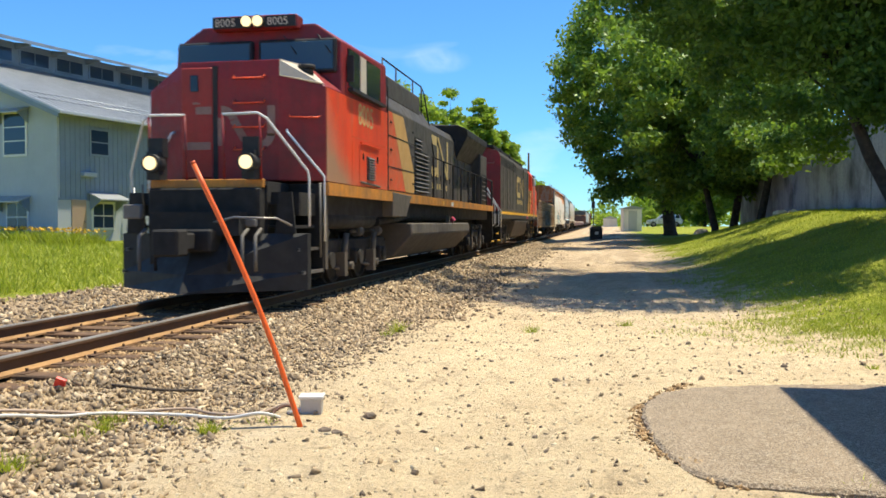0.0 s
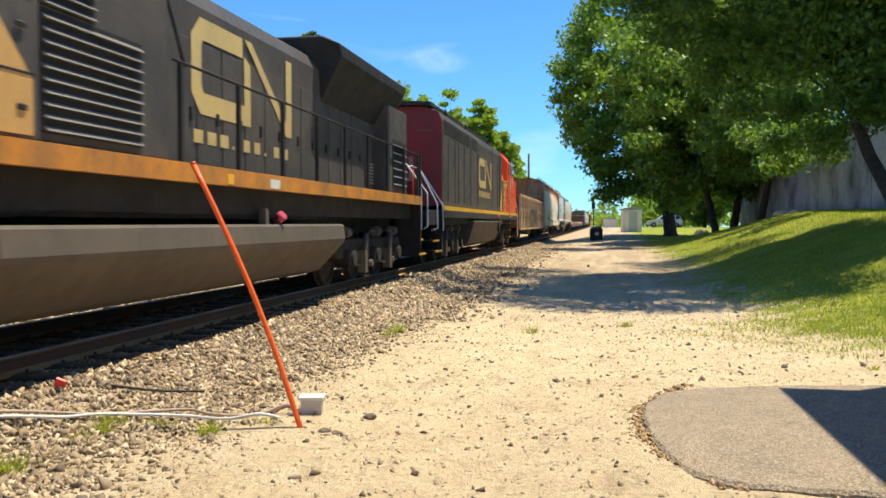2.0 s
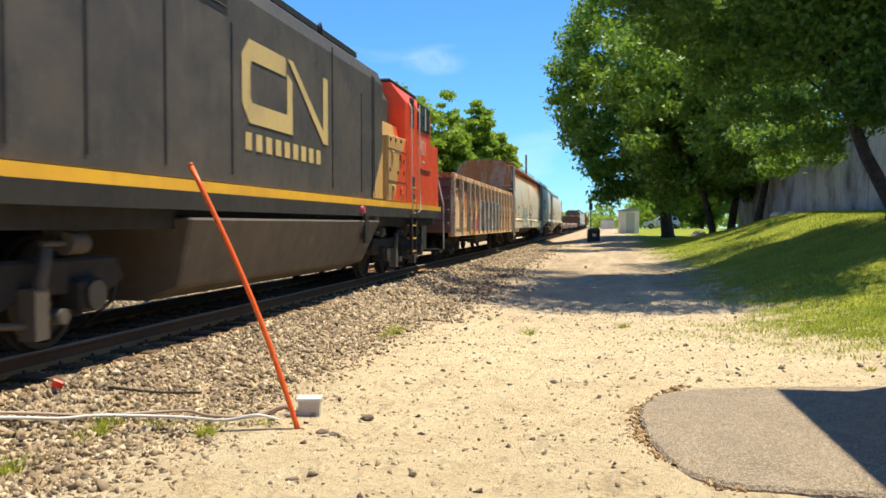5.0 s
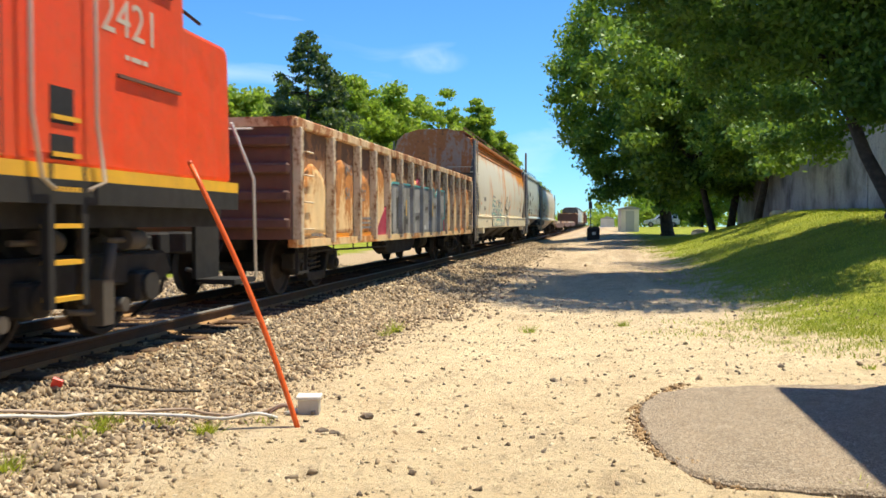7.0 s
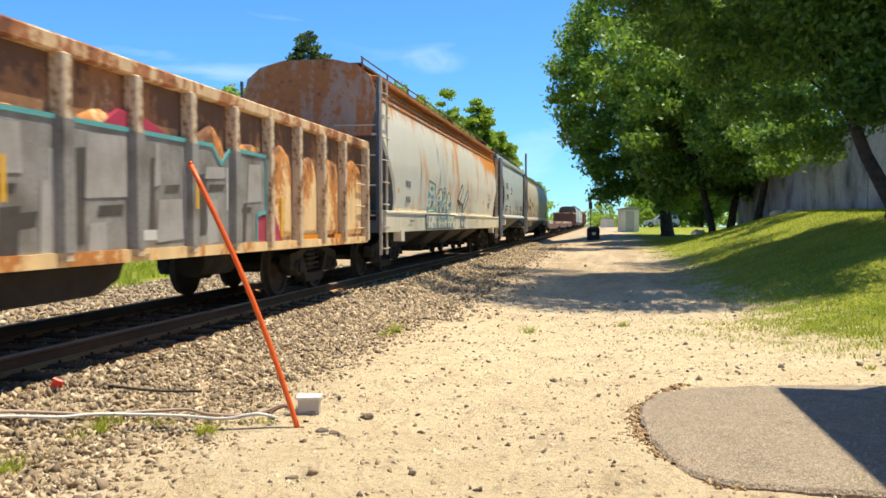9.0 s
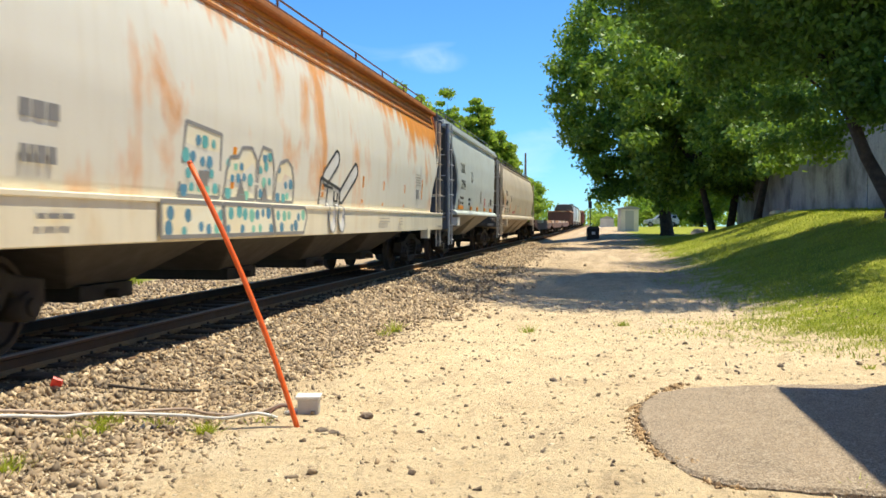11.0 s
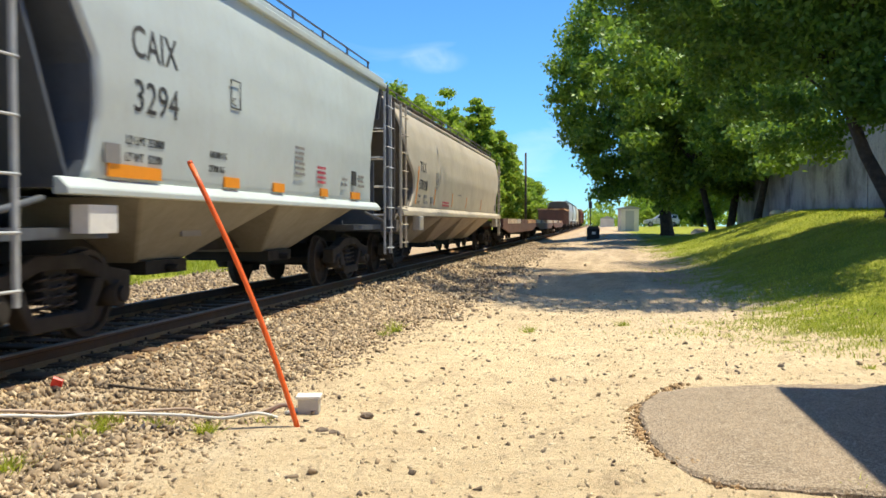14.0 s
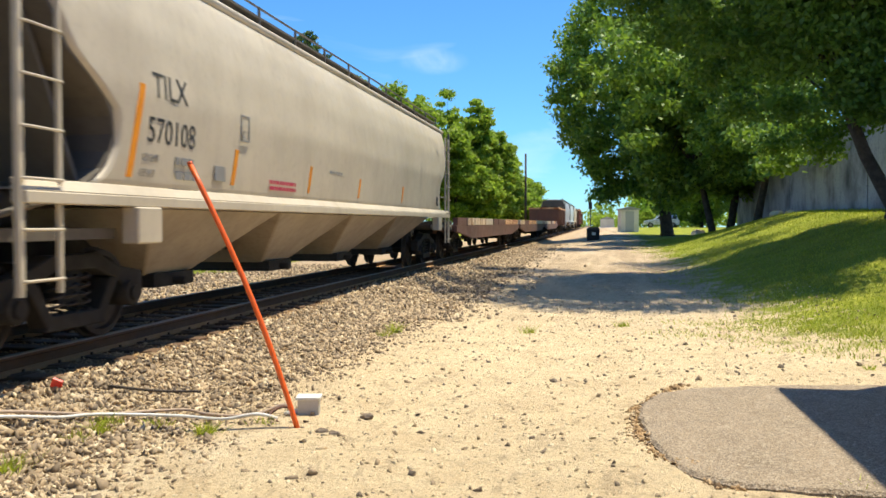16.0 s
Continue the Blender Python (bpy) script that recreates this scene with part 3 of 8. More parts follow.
def tree(label, base, top, r, crown, radii, clumps, leaves, size, material, seed, clump=1.6, extra=(), name="tree"):
    rng = random.Random(seed)
    t = thing(name, label, "tree")
    b, cs = limb_set(base, top, r, crown, radii, int(clumps * 2.2), rng)
    rad = [clump * rng.uniform(0.45, 1.05) for _ in cs]
    for e in extra:
        cs.append(Vector(e[:3]))
        rad.append(e[3])
    part("trunk", b, BARK, t)
    v, f = leaf_cloud(cs, rad, leaves, size, seed)
    part("crown", raw_mesh("crown", v, f, material), material, t)
    return t


def gz(x, y):
    return float(land(x, y))


def pine(base, height, radius, seed, count=9000):
    rng = np.random.default_rng(seed)
    t = thing("pine_tree", "tall dark green pine with layered drooping branches", "tree")
    bx, by, bz = base
    b = B().tube([(bx, by, bz - 0.3), (bx, by, bz + height * 0.5), (bx, by, bz + height * 0.98)], [0.28, 0.18, 0.03], 8)
    cs, rs = [], []
    for k in range(260):
        h = rng.uniform(0.12, 1.0)
        w = radius * (1 - h) ** 0.62 * rng.uniform(0.35, 1.05) + 0.1
        a = rng.uniform(0, math.tau)
        c = (bx + w * math.cos(a), by + w * math.sin(a), bz + height * h)
        if k < 60:
            b.tube([(bx, by, c[2] + 0.1), c], [0.06, 0.02], 5)
        cs.append(c)
        rs.append(0.3 + 1.0 * (1 - h))
    part("trunk", b, BARK, t)
    v, f = leaf_cloud(cs, rs, count, 0.16, seed, 0.1, 0.2)
    part("crown", raw_mesh("crown", v, f, NEEDLE), NEEDLE, t)


def all_trees():
    # the leaning tree on the bank, its crown out over the yard
    extra = [(5.6, 27, 5.0, 1.0), (6.6, 28, 4.3, 0.9), (4.3, 28.5, 5.2, 1.0), (7.4, 27.0, 4.7, 0.8), (3.2, 27, 6.2, 1.1), (2.0, 26, 7.2, 1.1), (6.9, 29, 3.9, 0.7), (5.6, 29.5, 4.2, 0.8)]
    extra += [(6.2, 23.4, 5.4, 0.9), (5.4, 23, 6.4, 1.0), (6.9, 23.4, 6.4, 1.0), (6.0, 22.8, 7.6, 1.0), (7.6, 23.6, 5.6, 0.9), (4.6, 23, 7.2, 1.0), (7.2, 22.8, 7.8, 1.0), (5.2, 22.6, 8.6, 1.0)]
    extra += [(0.4, 24, 11.2, 1.3), (-0.6, 22.5, 11.8, 1.2), (0.8, 20.5, 11, 1.3), (2.2, 19.5, 11.2, 1.3), (1.4, 22.5, 12.2, 1.3), (3.2, 19, 10.6, 1.3), (-0.8, 25.5, 12.2, 1.2), (0.2, 28, 12.5, 1.3), (4.5, 19.5, 11, 1.3), (1.2, 30.5, 12.8, 1.4), (-0.4, 31, 13, 1.2)]
    # low boughs over the trunk, and the crown's far side over the bank
    extra += [(7.4, 24.5, 5.6, 1.1), (7.0, 24.0, 6.4, 1.1), (7.8, 25.0, 6.6, 1.1), (6.7, 24.0, 5.2, 0.9), (7.9, 24.2, 5.0, 0.8), (7.3, 23.6, 7.2, 1.1), (8.3, 24.6, 5.8, 1.0), (7.4, 24.8, 4.7, 0.7)]
    extra += [(4.4, 31.5, 8.6, 1.6), (6.2, 32.5, 8.0, 1.6), (5.4, 34.5, 9.2, 1.7), (4.6, 34.0, 10.6, 1.6)]
    extra += [(6.9, 23.9, 4.5, 0.7), (6.5, 23.8, 4.8, 0.8), (6.9, 24.2, 5.2, 0.8), (6.3, 23.8, 5.4, 0.8), (7.3, 24.0, 4.7, 0.7), (6.6, 23.6, 5.9, 0.9), (6.1, 23.9, 4.7, 0.7)]
    tree("broad leafy tree with a leaning trunk on the grassy bank", (7.85, 25.5, gz(7.85, 25.5)), (6.45, 25.4, 5.2), 0.2, (5.6, 25.0, 9.8), (5.2, 5.6, 4.0), 78, 150000, 0.086, LEAF_A, 3, 1.25, extra)
    low = lambda x, y: [(x + dx, y + dy, gz(x, y) + dz, 1.1) for dx, dy, dz in ((-2, 0, 3.2), (2, 1, 3.0), (0, -2, 3.4), (-1, 2, 2.8), (1.5, -1.5, 3.6), (-3, -1, 4.2))]
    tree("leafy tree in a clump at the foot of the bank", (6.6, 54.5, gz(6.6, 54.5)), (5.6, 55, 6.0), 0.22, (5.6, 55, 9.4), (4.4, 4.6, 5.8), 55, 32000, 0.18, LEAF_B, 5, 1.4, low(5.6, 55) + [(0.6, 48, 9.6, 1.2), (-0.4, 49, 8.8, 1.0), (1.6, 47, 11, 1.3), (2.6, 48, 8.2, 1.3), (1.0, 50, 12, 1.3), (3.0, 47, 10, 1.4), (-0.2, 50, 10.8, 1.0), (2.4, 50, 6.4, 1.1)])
    tree("leafy tree in a clump at the foot of the bank", (8.0, 57, gz(8.0, 57)), (8.6, 57, 6.5), 0.26, (8.6, 57, 9.6), (4.6, 4.6, 6.0), 55, 26000, 0.18, LEAF_A, 6, 1.4, low(8.6, 57))
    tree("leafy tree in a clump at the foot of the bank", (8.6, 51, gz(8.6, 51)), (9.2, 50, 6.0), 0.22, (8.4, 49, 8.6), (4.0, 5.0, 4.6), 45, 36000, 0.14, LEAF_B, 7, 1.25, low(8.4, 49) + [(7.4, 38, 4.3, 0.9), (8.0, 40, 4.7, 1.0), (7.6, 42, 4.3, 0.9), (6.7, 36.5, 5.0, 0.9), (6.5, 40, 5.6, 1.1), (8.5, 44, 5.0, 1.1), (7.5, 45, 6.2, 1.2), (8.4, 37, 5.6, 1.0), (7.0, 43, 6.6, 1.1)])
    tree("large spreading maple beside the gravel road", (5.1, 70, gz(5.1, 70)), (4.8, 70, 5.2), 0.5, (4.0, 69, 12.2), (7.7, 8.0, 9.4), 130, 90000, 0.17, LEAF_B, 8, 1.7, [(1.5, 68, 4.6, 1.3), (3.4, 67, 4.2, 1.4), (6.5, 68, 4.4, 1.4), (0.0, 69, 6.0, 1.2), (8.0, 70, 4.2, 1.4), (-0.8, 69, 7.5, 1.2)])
    for k, (x, y, h) in enumerate([(13, 118, 9), (18, 112, 11), (24, 108, 12), (10.5, 128, 8), (30, 100, 12)]):
        tree("shaded broadleaf tree behind the parked car", (x, y, gz(x, y)), (x, y, gz(x, y) + h * 0.3), 0.2, (x, y, gz(x, y) + h * 0.5), (3.4, 3.4, h * 0.4), 30, 7000, 0.3, LEAF_A, 60 + k, 1.6)
    tree("bright green shrub beside the shed", (5.76, 121, gz(5.76, 121)), (5.76, 121, gz(5.76, 121) + 0.6), 0.05, (5.76, 121, gz(5.76, 121) + 1.4), (1.5, 1.2, 0.8), 16, 3000, 0.12, LEAF_C, 70, 0.6, name="shrub")
    # the wood along the far side of the track
    rng = random.Random(4)
    for k, (x, y, h, w) in enumerate([(-30.3, 70, 12, 4.5), (-30.3, 76, 13, 4.2), (-29, 82, 13.8, 4.5), (-25, 85, 16, 4.6), (-22.9, 92, 15.5, 4.2), (-22.2, 100, 16, 4.2), (-19, 105, 17, 3.4), (-15.6, 108, 16.4, 3.0), (-17.5, 104, 12, 3.4), (-13.6, 112, 13.6, 3.0), (-12.6, 118, 11.6, 2.6), (-11.8, 124, 6, 2.4), (-12.3, 140, 7, 3), (-24, 78, 10, 4), (-14.5, 106, 8, 3.0), (-13.2, 150, 9, 3.6), (-45, 76, 11, 5), (-38, 72, 11, 4.5)]):
        z = gz(x, y)
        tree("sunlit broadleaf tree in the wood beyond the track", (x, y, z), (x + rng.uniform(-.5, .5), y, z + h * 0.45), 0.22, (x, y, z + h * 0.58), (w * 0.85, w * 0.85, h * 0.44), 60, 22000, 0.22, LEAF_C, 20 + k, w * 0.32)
    pine((-23.6, 68, gz(-23.6, 68)), 16.4, 6.0, 40, 42000)
    # far treeline
    cs, rs = [], []
    for k in range(90):
        x = rng.uniform(-110, 90)
        y = 290 + rng.uniform(-20, 60)
        h = rng.uniform(8, 15)
        if -16 < x < 2:
            h *= 0.4
        for q in range(3):
            cs.append((x + rng.uniform(-3, 3), y, gz(x, y) + h * (0.2 + 0.3 * q)))
            rs.append(rng.uniform(2.5, 4.5))
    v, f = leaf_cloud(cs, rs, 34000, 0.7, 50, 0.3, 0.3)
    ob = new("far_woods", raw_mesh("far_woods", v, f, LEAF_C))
    tagged(ob, "distant green treeline beyond the end of the track", "trees", kind="stuff")


all_trees()


# ---------------------------------------------------------------- the train
V0, ACC, JRK = 6.853, -0.0184, -0.0017


def gone(t):
    """How far the train has rolled after t seconds."""
    return V0 * t + ACC * t * t / 2 + JRK * t ** 3 / 6


CARS, WHEELS = [], []


def car(name, label, category, s, group=""):
    """A rail car whose near end stands s metres down the line at the start; in its space y runs back along the train, z is over the rail."""
    ob = thing(name, label, category, pose(XC, s, RAIL + GRADE * s, math.degrees(GRADE)), group)
    CARS.append((ob, s))
    return ob


def wheel_mesh(r):
    b = B()
    n = 28
    for side in (-1, 1):
        prof = [(0.70, r + 0.028), (0.725, r + 0.03), (0.735, r), (0.82, r - 0.006), (0.82, r - 0.06), (0.775, r - 0.075), (0.76, 0.2), (0.83, 0.15), (0.83, 0.07)]
        back = [(0.70, 0.07)]
        rings = [[(side * x, q * math.cos(k * math.tau / n), q * math.sin(k * math.tau / n)) for k in range(n)] for x, q in back + prof]
        b.solid(rings, False)
    b.cyl((-0.95, 0, 0), (0.95, 0, 0), 0.075, 12)
    for k in range(3):
        a = k * math.tau / 3
        for side in (-1, 1):
            b.cyl((side * 0.96, 0.05 * math.cos(a), 0.05 * math.sin(a)), (side * 0.985, 0.05 * math.cos(a), 0.05 * math.sin(a)), 0.015, 6)
    return mesh_of("wheelset", b, STEELWHEEL)


STEELWHEEL = paint("worn_wheel_steel", (0.045, 0.036, 0.03), (0.1, 0.075, 0.055), 0.5, 0.75, 0.2)
WHEEL_BIG, WHEEL_SMALL = wheel_mesh(0.51), wheel_mesh(0.44)


def wheelset(parent, y, r, at=(0, 0, 0)):
    ob = part("wheelset", WHEEL_BIG if r > 0.48 else WHEEL_SMALL, None, parent)
    ob.location = (0, y - at[1], r - at[2])
    WHEELS.append((ob, y - at[1], r - at[2], r))


def freight_truck(parent, y, dust=TRUCK):
    tr = part("truck", B().box(-1.05, 1.05, -0.18, 0.18, 0.42, 0.78).box(-0.3, 0.3, -0.3, 0.3, 0.7, 0.95), UNDER, parent)
    tr.location = (0, y, 0)
    for side in (-1, 1):
        x0, x1 = sorted((side * 0.93, side * 1.12))
        b = B()
        b.prism([(-1.15, 0.42), (-1.15, 0.66), (-0.75, 0.72), (-0.35, 0.86), (0.35, 0.86), (0.75, 0.72), (1.15, 0.66), (1.15, 0.42), (0.95, 0.42), (0.72, 0.58), (0.3, 0.72), (-0.3, 0.72), (-0.72, 0.58), (-0.95, 0.42)], "x", x0, x1)
        b.prism([(-0.72, 0.62), (-0.55, 0.62), (-0.34, 0.3), (-0.42, 0.2)], "x", x0, x1).prism([(0.72, 0.62), (0.55, 0.62), (0.34, 0.3), (0.42, 0.2)], "x", x0, x1)
        b.prism([(-0.46, 0.19), (0.46, 0.19), (0.4, 0.33), (-0.4, 0.33)], "x", x0, x1)
        b.bevel(0.012, segments=1)
        part("side_frame", b, dust, tr)
        for k in (-0.2, 0.0, 0.2):
            s = B()
            x = side * 1.03
            s.tube([(x + 0.075 * math.cos(a * 0.9), k + 0.075 * math.sin(a * 0.9), 0.33 + 0.0115 * a) for a in range(34)], 0.014, 5)
            part("spring", s, STEELWHEEL, tr)
        for k in (-0.89, 0.89):
            c = B().cyl((side * 0.9, k, 0.44), (side * 1.17, k, 0.44), 0.13, 14).cyl((side * 1.17, k, 0.44), (side * 1.21, k, 0.44), 0.08, 12)
            part("bearing_cap", c, dust, tr)
    for k in (-0.89, 0.89):
        wheelset(tr, y + k, 0.44, (0, y, 0))


def coupler(parent, y, sign_):
    b = B().box(-0.1, 0.1, min(y, y + sign_ * 0.75), max(y, y + sign_ * 0.75), 0.78, 0.98).box(-0.17, 0.2, min(y + sign_ * 0.55, y + sign_ * 0.85), max(y + sign_ * 0.55, y + sign_ * 0.85), 0.72, 1.02).bevel(0.03, segments=1)
    part("coupler", b, UNDER, parent)
    h = B().tube([(0.35, y, 0.85), (0.36, y + sign_ * 0.25, 0.6), (0.3, y + sign_ * 0.5, 0.42), (0.15, y + sign_ * 0.72, 0.5)], 0.03, 8)
    part("brake_hose", h, BLACK, parent)


def ladder(parent, x, y0, y1, z0, z1, n, mat=WHITE, dy=True, r=0.016):
    """A grab ladder on a car's side: two stiles and n rungs."""
    b = B().box(x - 0.025, x + 0.025, y0 - 0.03, y0 + 0.03, z0, z1).box(x - 0.02, x + 0.02, y1 - 0.02, y1 + 0.02, z0, z1)
    lad = part("ladder", b, mat, parent)
    for k in range(n):
        z = z0 + (z1 - z0) * (k + 0.3) / n
        part("rung", B().tube([(x + 0.03, y0, z), (x + 0.06, y0 + 0.03, z), (x + 0.06, y1 - 0.03, z), (x + 0.03, y1, z)], r, 6), mat, lad)


def bands(parent, x, y, z, w, h, t, mat, name="emblem"):
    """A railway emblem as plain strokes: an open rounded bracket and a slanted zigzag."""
    b = B()
    a, c = 0.46 * w, 0.56 * w
    r = t * 0.9
    b.prism([(y, z + r), (y + r, z), (y + a, z), (y + a, z + t), (y + t * 1.2, z + t), (y + t, z + t * 1.3), (y + t, z + h - t * 1.3), (y + t * 1.2, z + h - t), (y + a - t * 0.2, z + h - t), (y + a - t * 0.2, z + h), (y + r, z + h), (y, z + h - r)], "x", x, x + 0.004)
    b.prism([(y + a, z), (y + a + t * 0.8, z), (y + a + t * 0.8, z + h * 0.72), (y + a, z + h * 0.8)], "x", x, x + 0.004)
    b.prism([(y + a + t * 0.1, z + h), (y + a + t * 0.9, z + h), (y + w - t * 0.2, z + t * 0.3), (y + w - t * 0.9, z)], "x", x + 0.004, x + 0.008)
    b.prism([(y + w - t * 0.9, z), (y + w, z), (y + w, z + h), (y + w - t * 0.9, z + h)], "x", x, x + 0.004)
    return part(name, b, mat, parent, "faded cream railway emblem")


def smallprint(parent, x, y, z, w, rows, mat, h=0.045, gap=0.085, seed=1):
    """Lines of writing too small to read, as bars."""
    rng = random.Random(seed)
    b = B()
    for k in range(rows):
        q = y
        while q < y + w - 0.03:
            d = min(rng.uniform(0.06, 0.2), y + w - q)
            b.box(x, x + 0.003, q, q + d, z - k * gap - h, z - k * gap)
            q += d + 0.03
    return tagged(part("small_print", b, mat, parent), kind="stuff")


def louvres(parent, x, y0, y1, z0, z1, n, mat=STEEL, name="louvre"):
    part("louvre_recess", B().box(x - 0.02, x + 0.004, y0, y1, z0, z1), BLACK, parent)
    me = mesh_of("slat", B().prism([(0, 0), (0.045, -0.01), (0.05, -0.004), (0.012, 0.034), (0, 0.034)], "y", 0, y1 - y0 - 0.05), mat)
    for k in range(n):
        part("slat", me, mat, parent).location = (x, y0 + 0.025, z0 + (z1 - z0) * (k + 0.2) / n)


def loco_truck(parent, yc, pitch=1.75):
    tr = part("truck", B().box(-0.6, 0.6, -pitch - 0.6, pitch + 0.6, 0.5, 0.8), UNDER, parent)
    tr.location = (0, yc, 0)
    for k in (-pitch, 0, pitch):
        part("traction_motor", B().box(-0.62, 0.62, k + 0.2, k + 1.1, 0.22, 1.2).bevel(0.08, segments=1), UNDER, tr)
    for side in (-1, 1):
        x0, x1 = sorted((side * 0.98, side * 1.2))
        b = B().prism([(-pitch - 0.75, 0.62), (-pitch - 0.6, 0.85), (pitch + 0.6, 0.85), (pitch + 0.75, 0.62), (pitch + 0.45, 0.5), (pitch * 0.6, 0.55), (pitch * 0.4, 0.45), (-pitch * 0.4, 0.45), (-pitch * 0.6, 0.55), (-pitch - 0.45, 0.5)], "x", x0, x1).bevel(0.03, segments=1)
        part("side_frame", b, TRUCK, tr)
        xo = side * 1.2
        for k in (-pitch, 0, pitch):
            s, e = sorted((side * 1.02, side * 1.32))
            j = B().box(s, e, k - 0.19, k + 0.19, 0.36, 0.66).bevel(0.03, segments=1)
            j.cyl((side * 1.3, k, 0.51), (side * 1.37, k, 0.51), 0.14, 14)
            part("journal_box", j, TRUCK, tr)
        for k in (-pitch * 0.55, pitch * 0.55):
            part("damper", B().cyl((xo + side * 0.1, k, 0.42), (xo + side * 0.12, k + 0.12, 0.95), 0.055, 10).box(*sorted((xo, xo + side * 0.16)), k - 0.09, k + 0.09, 0.2, 0.62), TANKMAT, tr)
        for k in (-pitch - 0.1, 0.3, pitch * 0.95):
            c = B().cyl((xo + side * 0.02, k - 0.2, 0.98), (xo + side * 0.02, k + 0.08, 0.98), 0.1, 14).cyl((xo + side * 0.02, k - 0.52, 0.98), (xo + side * 0.02, k - 0.2, 0.98), 0.028, 8)
            part("brake_cylinder", c, TANKMAT, tr)
        for k in (-pitch * 0.5, pitch * 0.5):
            r = B().tube([(xo + side * 0.03, k - 0.4, 0.36), (xo + side * 0.05, k, 0.32), (xo + side * 0.03, k + 0.4, 0.36)], 0.03, 8).cyl((xo, k + 0.42, 0.36), (xo + side * 0.14, k + 0.42, 0.36), 0.07, 10)
            part("brake_rigging", r, TANKMAT, tr)
        part("sand_pipe", B().tube([(xo, pitch + 0.62, 0.8), (xo - side * 0.1, pitch + 0.66, 0.4), (side * 0.78, pitch + 0.6, 0.12)], 0.022, 6), UNDER, tr)
    for k in (-pitch, 0, pitch):
        wheelset(tr, yc + k, 0.51, (0, yc, 0))


def rail_path(parent, pts, r=0.02, mat=BLACK, name="handrail", label=""):
    return part(name, B().tube(pts, r, 8), mat, parent, label)


def corner_stairs(parent, e, y0, y1, z_top, edge=YELLOW, low=0.38):
    """A step well at a corner of a locomotive, on the side e; y1 is the end towards the body."""
    span = lambda a, b_: sorted((e * a, e * b_))
    ya, yb = sorted((y0, y1))
    well = part("step_well", B().box(*span(0.86, 0.91), ya, yb, low, z_top).box(*span(0.91, 1.47), y1 - 0.025, y1 + 0.025, low - 0.04, z_top), UNDER, parent)
    for k in range(4):
        z = low + k * (z_top - low) / 4
        st = part("step", B().box(*span(0.91, 1.47 - 0.07 * k), ya + 0.02, yb - 0.03, z, z + 0.03), UNDER, well)
        part("step_edge", B().box(*span(1.44 - 0.07 * k, 1.475 - 0.07 * k), ya + 0.02, yb - 0.03, z - 0.012, z + 0.036), edge if k < 2 else UNDER, well)


